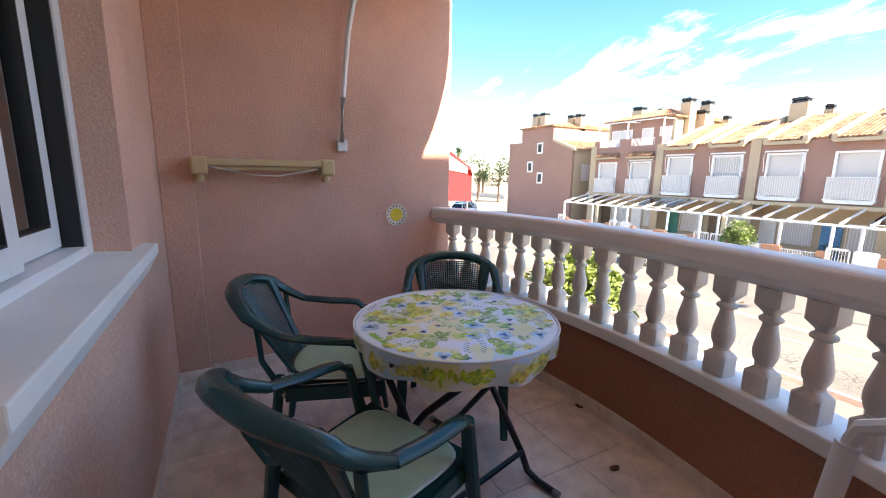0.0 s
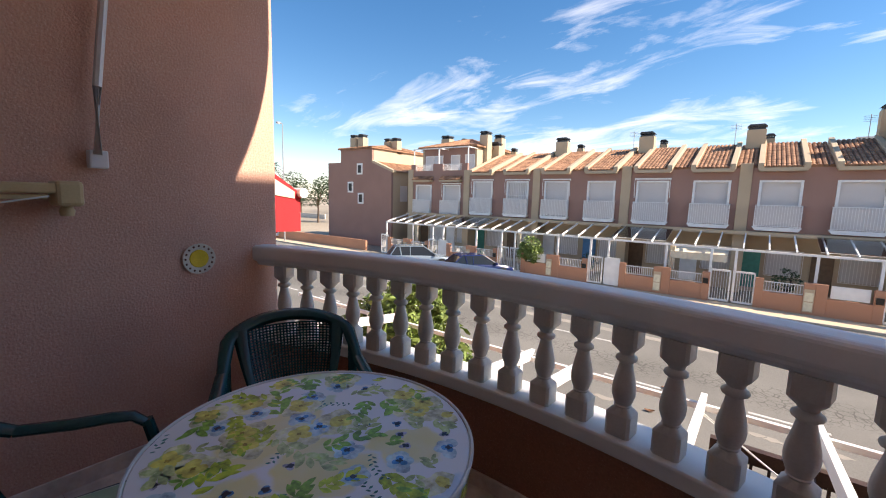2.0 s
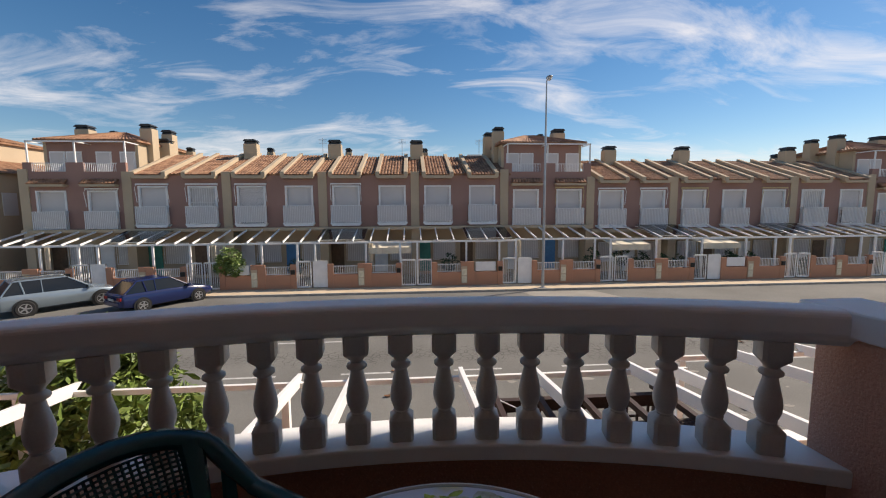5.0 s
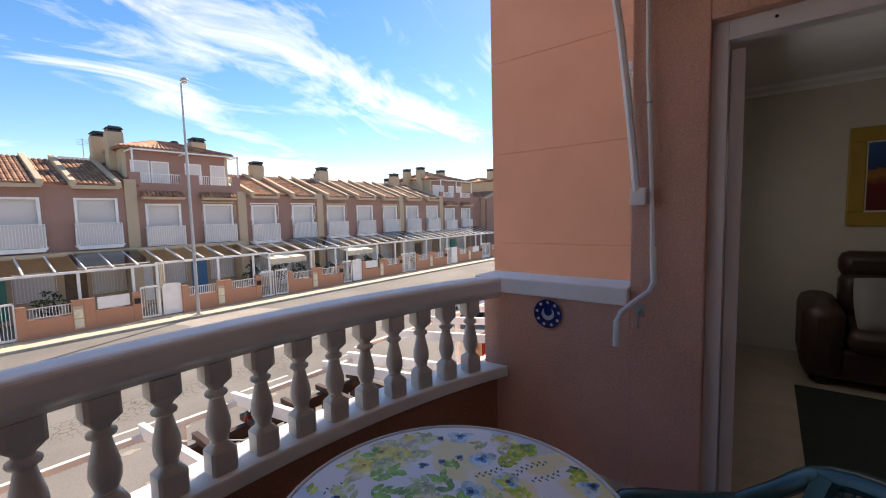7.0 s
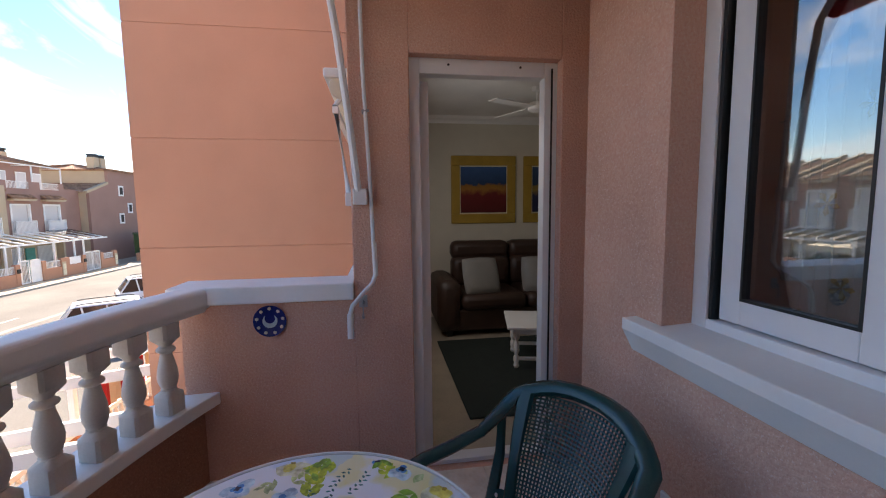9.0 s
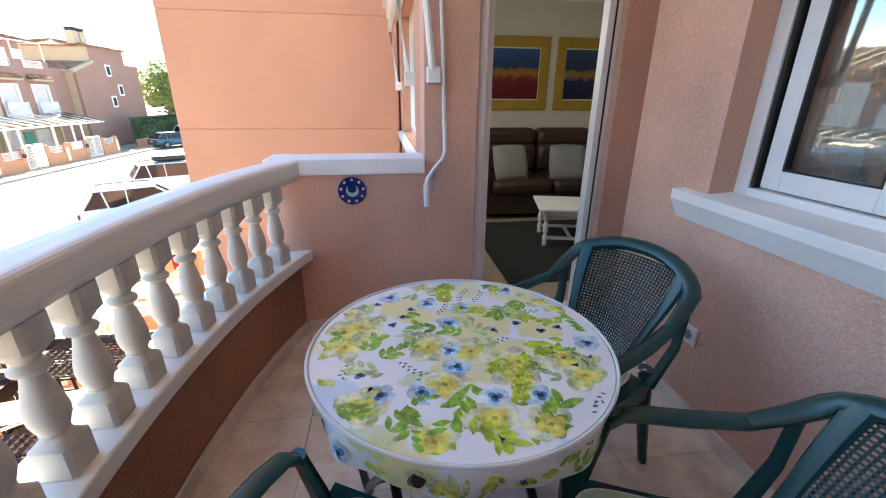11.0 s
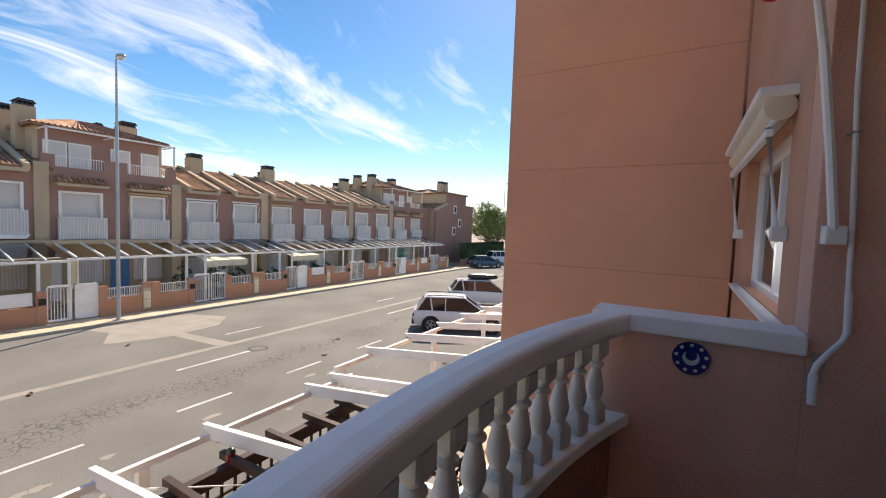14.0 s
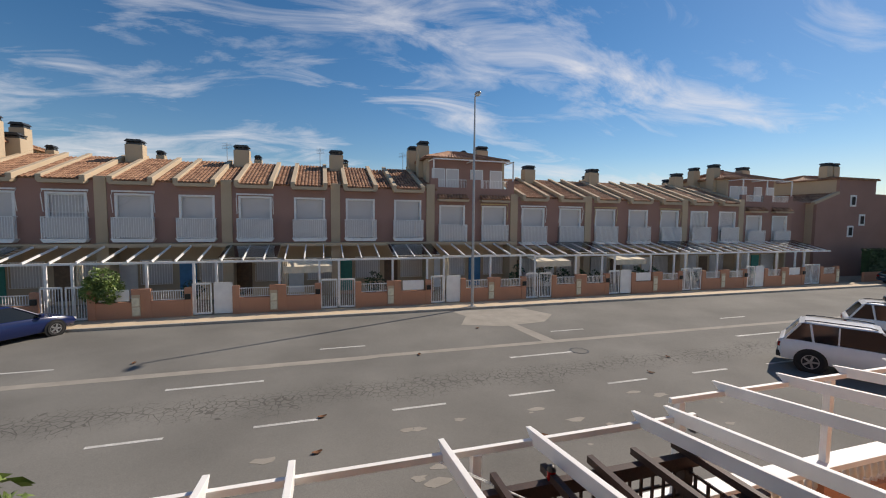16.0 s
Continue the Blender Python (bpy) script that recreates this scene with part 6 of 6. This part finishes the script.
def palm(m, h, label):
    t = thing("palm_tree", m, label, "palm", "palm trees")
    part("trunk", Shape().tube([(0, 0, 0), (.1, .05, h * .5), (.05, .1, h)], [.26, .2, .18], 8), BARK, t, smooth=True)
    s = Shape()
    for k in range(26):
        a, el = k * 2.4, radians(-35 + 105 * (k / 26))
        pts = []
        for j in range(7):
            q = j / 6
            rr = 2.3 * q * math.cos(el) * (1 - .12 * q)
            pts.append(Vector((math.cos(a) * rr + .05, math.sin(a) * rr + .1, h + 2.3 * q * math.sin(el) - 1.3 * q * q)))
        for j in range(6):
            side = (pts[j + 1] - pts[j]).cross(Vector((0, 0, 1)))
            side = side.normalized() if side.length > 1e-4 else Vector((1, 0, 0))
            w = .5 * (1 - (j / 6) ** 2)
            for q in (-1, 1):
                for e in (0, .5):
                    b = pts[j].lerp(pts[j + 1], e)
                    s.add([b, b + side * q * w + (pts[j + 1] - pts[j]) * .7 - Vector((0, 0, .18)), b + (pts[j + 1] - pts[j]) * .3], [(0, 1, 2)])
    tagged(part("fronds", s, LEAF_DARK, t, "drooping fronds"), kind="stuff")
    return t


pp = palm(pose(-62, 35.5, G), 9.0, "tall palm tree in the distance")
for k in range(14):
    q = copy_thing(pp, SITE @ pose(-78 - rnd.uniform(0, 26), 55 + k * 2.1, G - rnd.uniform(3.2, 4.6), 0, 0, rnd.uniform(0, 360)))
solid("far_fence", Shape().box(-130, -70, 51.5, 51.7, G, G + .9), STONE_GREY, "pale boundary wall of the far palm garden", "wall", ST)
far = thing("far_building", pose(-45, 62, G), "low pale flat building beyond the houses", "building")
part("wall", Shape().box(0, 40, 0, 8, 0, 8.4), STONE_GREY, far)
far = thing("far_building", pose(3, 60, G), "pale flat roofed building behind the terrace", "building")
part("wall", Shape().box(0, 12, 0, 8, 0, 11.7).box(4, 8, 2, 6, 11.7, 12.5), STONE_GREY, far)
far = thing("far_building", pose(66, 8, G), "tall salmon apartment building beyond the junction", "building")
part("wall", Shape().box(0, 12, 0, 16.8, 0, 13.6), SALMON, far)
for k in range(3):
    for q in range(3):
        w = part("window", Shape().box(-.06, 0, 2.2 + 4.6 * k, 3.7 + 4.6 * k, 2.4 + 3.6 * q, 3.8 + 3.6 * q), WHITE, far)
        part("pane", Shape().box(-.08, -.062, 2.4 + 4.6 * k, 3.5 + 4.6 * k, 2.6 + 3.6 * q, 3.6 + 3.6 * q), DARK, w)
far = thing("far_building", pose(70, 48, G), "low pale building at the end of the road", "building")
part("wall", Shape().box(0, 20, 0, 8, 0, 6.2), STONE_GREY, far)
for k in range(5):
    w = part("window", Shape().box(2 + 3.6 * k, 3.4 + 3.6 * k, -.05, 0, 3.6, 5.0), WHITE, far)
    part("pane", Shape().box(2.2 + 3.6 * k, 3.2 + 3.6 * k, -.07, -.052, 3.8, 4.8), DARK, w)
# side street on the left: low walls
solid("wall_side_street", Shape().box(-60, -27.6, 24.3, 24.5, G, G + 1.0), SALMON, "low salmon wall along the side street", "wall", ST)

# ---- cars ----


def car(m, length, height, width, paint, label, suv=True, box=False):
    c = thing("parked_car", m, label, "car", "parked cars")
    L2, w = length / 2, width / 2
    belt, sill = height * .62, .30 if suv else .22
    # lower body: stations along the length, nose at +y
    st = [(-L2, .82, .48, belt * .92), (-L2 + .10, .94, .32, belt * .99), (-L2 + .6, 1, sill, belt), (0, 1, sill, belt * .98), (L2 - 1.3, 1, sill, belt * .94), (L2 - .5, .95, .28, belt * .84), (L2 - .12, .86, .32, belt * .72), (L2, .74, .42, belt * .60)]
    s = Shape()
    ring = []
    for y, k, z0, z1 in st:
        ring.append([(-w * k * .9, y, z0), (-w * k, y, z0 + (z1 - z0) * .35), (-w * k * .99, y, z0 + (z1 - z0) * .75), (-w * k * .90, y, z1), (w * k * .90, y, z1), (w * k * .99, y, z0 + (z1 - z0) * .75), (w * k, y, z0 + (z1 - z0) * .35), (w * k * .9, y, z0)])
    v = [p for r in ring for p in r]
    n = 8
    f = [(i * n + j, i * n + (j + 1) % n, (i + 1) * n + (j + 1) % n, (i + 1) * n + j) for i in range(len(st) - 1) for j in range(n)] + [tuple(range(n)), tuple(range((len(st) - 1) * n, len(st) * n))]
    part("body", s.add(v, f), paint, c, smooth=True, bevel=.02)
    yb0, yb1, yf1, yf0 = -L2 + .12, -L2 + (.55 if suv else .75), L2 - 2.05, L2 - 1.15
    roof = height
    g = Shape().add([(sx * w * k, y, z) for sx in (-1, 1) for y, z, k in ((yb0, belt * .97, .86), (yb1, roof - .05, .70), (yf1, roof - .05, .70), (yf0, belt * .93, .86))], [(0, 1, 2, 3), (4, 7, 6, 5), (0, 4, 5, 1), (1, 5, 6, 2), (2, 6, 7, 3), (3, 7, 4, 0)])
    part("glasshouse", g, DARK_GLASS, c, "dark tinted glass")
    r = Shape().add([(sx * w * k, y, z) for sx in (-1, 1) for y, z, k in ((yb1 - .08, roof - .09, .72), (yb1 + .1, roof, .62), (yf1 - .15, roof, .62), (yf1 + .06, roof - .07, .72))], [(0, 1, 2, 3), (4, 7, 6, 5), (0, 4, 5, 1), (1, 5, 6, 2), (2, 6, 7, 3), (3, 7, 4, 0)])
    part("roof", r, paint, c, bevel=.03)
    for sx in (-1, 1):
        for p0, p1 in (((yb0 + .02, belt * .97, .868), (yb1, roof - .06, .708)), ((yf0, belt * .94, .868), (yf1, roof - .06, .708)), (((yb1 + yf1) / 2, belt * .97, .868), ((yb1 + yf1) / 2, roof - .06, .708)), ((yb1 + .35, belt * .97, .868), (yb1 + .25, roof - .06, .708))):
            part("pillar", Shape().tube([(sx * w * p0[2], p0[0], p0[1]), (sx * w * p1[2], p1[0], p1[1])], .035 if p0[0] != (yb1 + yf1) / 2 else .022, 6), paint, c)
        part("mirror", Shape().box(sx * (w + .02) - .09, sx * (w + .02) + .09, yf0 - .25, yf0 - .12, belt * .97, belt * .97 + .14), paint, c, bevel=.03)
        part("tail_light", Shape().box(sx * w * .70 - .16, sx * w * .70 + .16, -L2 - .015, -L2 + .12, belt * .70, belt * .86), LIGHT_RED, c, "red tail light", bevel=.02)
        part("headlight", Shape().box(sx * w * .62 - .18, sx * w * .62 + .14, L2 - .16, L2 + .0, belt * .55, belt * .66), LIGHT_CLEAR, c, "clear headlight", bevel=.02)
        for y in (-L2 + .85, L2 - .88):
            R = .36 if suv else .31
            part("wheel_arch", Shape().lathe([(R + .05, 0), (R + .07, .02), (.1, .021)], 22, pose(sx * (w - .012), y, R, 0, 90 * sx, 0)), DARK, c)
            wh = part("wheel", Shape().lathe([(R * .62, .02), (R * .9, .0), (R, .03), (R, .19), (R * .9, .22), (R * .3, .2)], 22, pose(sx * (w - .18), y, R, 0, 90 * sx, 0)), TYRE, c, smooth=True)
            rim = Shape().lathe([(R * .60, .195), (R * .64, .212), (R * .58, .212), (R * .5, .18)], 20, pose(sx * (w - .18), y, R, 0, 90 * sx, 0))
            for k in range(5):
                rim.box(-.03, .03, 0, R * .6, .19, .212, pose(sx * (w - .18), y, R, 0, 90 * sx, 0) @ pose(0, 0, 0, 0, 0, 72 * k))
            part("rim", rim, ALLOY, wh, "five-spoke alloy rim")
    part("bumper", Shape().box(-w * .84, w * .84, -L2 - .05, -L2 + .12, .34, .56), DARK if suv else paint, c, bevel=.04)
    part("number_plate", Shape().box(-.26, .26, -L2 - .062, -L2 - .05, .60, .71), PAINT, c)
    if suv:
        for sx in (-1, 1):
            part("roof_rail", Shape().tube([(sx * w * .6, yb1 + .1, roof + .02), (sx * w * .6, yb1 + .3, roof + .05), (sx * w * .6, yf1 - .3, roof + .05), (sx * w * .6, yf1 - .1, roof + .01)], .02, 6), CAP, c)
    if box:
        part("roof_box", Shape().grid(lambda u, v: (.42 * math.copysign(abs(math.cos(2 * math.pi * u)) ** .5, math.cos(2 * math.pi * u)) * math.sin(math.pi * v) ** .4, -.2 + .95 * math.cos(math.pi * v), roof + .18 + .17 * math.copysign(abs(math.sin(2 * math.pi * u)) ** .6, math.sin(2 * math.pi * u)) * math.sin(math.pi * v) ** .4), 20, 12, True), BLACK, c, "black roof box", smooth=True)
    return c


DARK_GLASS = mat("tinted_car_glass", (0.012, 0.014, 0.016), 0.06, vary=0.0, bump=0.0)
car(pose(14.7, 10.2, G, 0, 0, -149), 4.5, 1.62, 1.84, CAR_WHITE, "white sport utility car parked nose to the kerb")
car(pose(20.8, 11.7, G, 0, 0, -147), 4.6, 1.66, 1.86, CAR_WHITE, "white off-road car with a black roof box", box=True)
car(pose(43.5, 22.0, G, 0, 0, 235), 4.4, 1.45, 1.76, CAR_TEAL, "petrol blue saloon car parked by the far footway", suv=False)
car(pose(49.5, 22.3, G, 0, 0, 238), 4.6, 1.78, 1.85, CAR_WHITE, "white off-road car parked near the junction")
car(pose(-18.9, 21.4, G, 0, 0, -40), 4.5, 1.62, 1.85, CAR_SILVER, "blue-grey crossover car parked nose to the houses")
car(pose(-14.3, 21.7, G, 0, 0, -34), 4.3, 1.46, 1.78, CAR_BLUE, "navy blue hatchback car parked nose to the houses", suv=False)
for k, pt in enumerate((CAR_WHITE, CAR_SILVER, CAR_BLUE, CAR_WHITE)):
    car(pose(-43 - 3.2 * k, 25.6 + 2.0 * k, G, 0, 0, 30), 4.4, 1.5, 1.8, pt, "parked car in the side street beyond the houses", suv=False)

# ---- garden below the balcony ----
SITE, G = Matrix.Translation((.13, -.05, -.24)), -3.26
perg = thing("terrace_pergola", pose(0, 0, 0), "white painted pergola beams over the terrace below", "pergola")
part("front_rail", Shape().box(-8.5, 2.2, 5.395, 5.445, -.665, -.60), WHITE, perg)
part("front_rail", Shape().box(2.25, 10.5, 5.795, 5.845, -.665, -.60), WHITE, perg)
for x, y1 in ((-5.6, 5.54), (-2.94, 5.54), (-2.26, 5.57), (-.87, 5.56), (.09, 5.55), (1.43, 5.55), (1.90, 5.56), (3.16, 6.0), (4.34, 5.98), (5.54, 5.98), (6.7, 5.98), (7.9, 5.98)):
    ye = 2.35 if x < 2.8 else 3.25
    zt, ze = -.53, -.53 + .12 * (y1 - ye)
    part("beam", Shape().prism([(y1, zt), (y1 - .12, zt - .10), (y1 - .17, zt - .125), (ye, ze - .13), (ye, ze)], 'x', x - .03, x + .03), WHITE, perg, bevel=.004)
for x, y in ((-6.2, 5.42), (-3.1, 5.42), (-.55, 5.42), (1.98, 5.42), (2.4, 5.82), (5.2, 5.82), (7.8, 5.82)):
    part("post", Shape().box(x - .045, x + .045, y - .045, y + .045, G + .12, -.66), WHITE, perg)
gw = thing("garden_boundary_wall", pose(0, 0, 0), "salmon boundary wall with white coping and small balusters", "garden wall")
part("wall", Shape().box(-8.5, 10.0, 5.72, 5.92, G, -2.42), SALMON, gw)
part("coping", Shape().box(-8.5, 10.0, 5.67, 5.97, -2.0, -1.91), WHITE, gw, bevel=.01)
for x in (-7.4, -6.2, -3.1, -.55, 2.1, 5.2, 7.8):
    part("pier", Shape().box(x - .16, x + .16, 5.70, 5.94, -2.42, -2.0), SALMON, gw)
small = Shape().lathe([(.045, 0), (.045, .05), (.025, .07), (.05, .15), (.045, .22), (.025, .31), (.045, .37), (.045, .42)], 10).mesh("small_baluster", BALUSTER, True)
for k in range(110):
    x = -8.3 + k * .165
    part("small_baluster", small, None, gw, at=pose(x, 5.82, -2.42))
solid("party_wall", Shape().box(2.0, 2.2, 1.6, 5.36, G, -2.0), SALMON, "salmon party wall between the terraces below", "wall", ST)
solid("party_wall_coping", Shape().box(1.95, 2.25, 1.6, 5.36, -2.0, -1.91), WHITE, "white coping of the party wall", "coping", ST)
solid("terrace_floor", Shape().box(-8.5, 10, -.3, 5.72, G - .1, G + .12), PAVING, "paved terrace floor below the balcony", "floor", ST)
arb = thing("wooden_arbour", pose(0, 0, 0), "dark stained wooden arbour with lattice panels", "arbour")
AX0, AX1, AY0, AY1, AZ = -.55, 1.45, 3.1, 4.85, -.78
for x in (AX0, AX1):
    for y in (AY0, AY1):
        part("post", Shape().box(x - .05, x + .05, y - .05, y + .05, G + .12, AZ), WOOD, arb)
for y in (AY0, (AY0 + AY1) / 2 + .25, AY1):
    part("beam", Shape().box(AX0 - .2, AX1 + .2, y - .04, y + .04, AZ, AZ + .12), WOOD, arb)
for k in range(5):
    x = AX0 + (AX1 - AX0) * k / 4
    part("rafter", Shape().box(x - .03, x + .03, AY0 - .15, AY1 + .15, AZ + .12, AZ + .19), WOOD, arb)
for ax, a0, a1, fixed in (('x', AX0, AX1, AY1), ('y', AY0, AY1, AX1), ('y', AY0, AY1, AX0)):
    s = Shape()
    n = int((a1 - a0) / .13)
    for k in range(n + 1):
        a = a0 + (a1 - a0) * k / n
        if ax == 'x':
            s.box(a - .012, a + .012, fixed - .02, fixed + .0, -1.75, AZ)
        else:
            s.box(fixed - .02, fixed + .0, a - .012, a + .012, -1.75, AZ)
    for k in range(8):
        z = -1.72 + k * .13
        if ax == 'x':
            s.box(a0, a1, fixed, fixed + .02, z - .012, z + .012)
        else:
            s.box(fixed, fixed + .02, a0, a1, z - .012, z + .012)
    part("lattice", s, WOOD, arb, "square wooden lattice")
for i in range(2):
    s = Shape()
    x0, x1 = AX0 + i * 1.25 + .06, AX0 + i * 1.25 + .68
    for k in range(15):
        for (pa, pb) in (((x0 + (x1 - x0) * k / 14, AY0 + .1), (x0 + (x1 - x0) * k / 14, AY0 + .95)), ((x0, AY0 + .1 + .85 * k / 14), (x1, AY0 + .1 + .85 * k / 14))):
            s.tube([(pa[0], pa[1], AZ + .215), (pb[0], pb[1], AZ + .215)], .010, 4)
    part("lattice_roof", s, WOOD, arb, "diagonal lattice roof panel")
pot = thing("red_lantern", pose(-.05, 4.86, AZ + .12), "small red lantern standing on the arbour beam", "lantern")
part("glass", Shape().lathe([(.035, 0), (.042, .02), (.042, .09), (.03, .10)], 12), LIGHT_RED, pot, smooth=True)
part("lid", Shape().lathe([(.044, .09), (.03, .13), (.01, .14)], 12), BLACK, pot)
gl = thing("globe_lamp", pose(-.75, 5.82, -1.91), "white globe garden lamp on the boundary wall", "lamp")
part("stem", Shape().lathe([(.06, 0), (.03, .04), (.03, .22)], 10), WHITE, gl)
part("globe", Shape().grid(lambda u, v: (.12 * math.cos(2 * math.pi * u) * math.sin(math.pi * v), .12 * math.sin(2 * math.pi * u) * math.sin(math.pi * v), .33 - .12 * math.cos(math.pi * v)), 18, 10, True), GLOBE, gl, smooth=True)
lines = thing("washing_line", pose(0, 0, 0), "thin washing lines strung from the pergola rail", "washing line")
for k in range(2):
    part("cord", Shape().tube([(-.95 + .04 * k, 5.40, -.66), (.4, 3.6, -.62 - .02 * k), (1.5, 2.4, -.75)], .006, 5), PIPING, lines)
SITE = Matrix.Identity(4)
# neighbour's red striped awning beyond the end wall
na = thing("striped_awning", pose(-3.70, 1.72, .02), "red and cream striped awning of the neighbouring balcony", "awning")
for k in range(8):
    a0, a1 = .16 * k, .16 * (k + 1)
    part("stripe", Shape().add([(-a1, 0, 1.72), (-a0, 0, 1.72), (-a0, .62, 1.32), (-a1, .62, 1.32), (-a1, 0, 1.715), (-a0, 0, 1.715), (-a0, .62, 1.315), (-a1, .62, 1.315)], [(0, 1, 2, 3), (4, 5, 6, 7), (0, 1, 5, 4), (2, 3, 7, 6), (0, 3, 7, 4), (1, 2, 6, 5)]), CANVAS if k % 2 else RED, na)
    part("valance", Shape().grid(lambda u, v: (-a1 + .16 * u, .625 + .012 * math.sin(u * 6), 1.31 - .26 * v), 6, 4), CANVAS if k % 2 else RED, na)
part("front_bar", Shape().tube([(-1.3, .63, 1.32), (.05, .63, 1.32)], .045, 10), LACQUER, na, smooth=True)
part("cassette", Shape().box(-1.3, -.02, -.225, .02, 1.66, 1.78), LACQUER, na, bevel=.01)
part("flap_stripe", Shape().add([(.008, .14, 1.56), (.008, .56, 1.33), (.008, .56, 1.27), (.008, .14, 1.33), (.012, .14, 1.56), (.012, .56, 1.33), (.012, .56, 1.27), (.012, .14, 1.33)], [(0, 1, 2, 3), (4, 5, 6, 7), (0, 1, 5, 4), (1, 2, 6, 5), (2, 3, 7, 6), (0, 3, 7, 4)]), CANVAS, na, "cream stripe")
part("side_flap", Shape().add([(0.0, 0, 1.72), (0.0, .62, 1.32), (0.0, .62, .98), (0.0, .0, 1.0), (.004, 0, 1.72), (.004, .62, 1.32), (.004, .62, .98), (.004, .0, 1.0)], [(0, 1, 2, 3), (4, 5, 6, 7), (0, 1, 5, 4), (1, 2, 6, 5), (2, 3, 7, 6), (0, 3, 7, 4)]), RED, na)
# striped awning below the projecting block
nb = thing("striped_awning", pose(3.6, 3.225, -0.42), "red and cream striped awning over the ground floor of the block", "awning")
for k in range(10):
    a0, a1 = .2 * k, .2 * (k + 1)
    part("top_panel", Shape().grid(lambda u, v: (a0 + .2 * u, .0 + 1.02 * v, .25 - .58 * v), 2, 3), CANVAS, nb)
    part("valance", Shape().grid(lambda u, v: (a0 + .2 * u, 1.02 + .02 * math.sin(u * 9 + k), -.33 - .42 * v), 5, 3), CANVAS if k % 2 else RED, nb)

# dry leaves blown onto the balcony floor
for x, y, a in ((-1.46, 1.69, 20), (-1.03, 1.46, 75)):
    d = thing("fallen_leaf", pose(x, y, .002, 0, 0, a), "curled dark dry leaf on the balcony floor", "leaf", "fallen leaves")
    part("blade", Shape().grid(lambda u, v: ((u - .5) * .045, (v - .5) * .03 * math.sin(math.pi * (.1 + .8 * u)), .012 * abs(u - .5) + .03 * (v - .5) ** 2), 6, 5), RUST, d)

# ---- floor tiles ----
floor = thing("floor", pose(0, 0, 0), "marbled beige floor tiles on the balcony", "floor", kind=ST)
T = .41
nx = 7
for i in range(nx):
    for j in range(6):
        xa, xb = XA + i * T + .0015, min(XA + (i + 1) * T - .0015, 0.0)
        ya, yb = YR + j * T + .0015, YR + (j + 1) * T - .0015
        if xa >= xb:
            continue
        lim = [arc(x, RP + .05) for x in (xa, xb)]
        if ya > max(lim):
            continue
        p = [(xa, ya), (xb, ya), (xb, min(yb, lim[1])), (xa, min(yb, lim[0]))]
        if p[2][1] <= ya or p[3][1] <= ya:
            continue
        part("tile", Shape().prism(p, 'z', -.015, 0.0), FLOOR, floor)
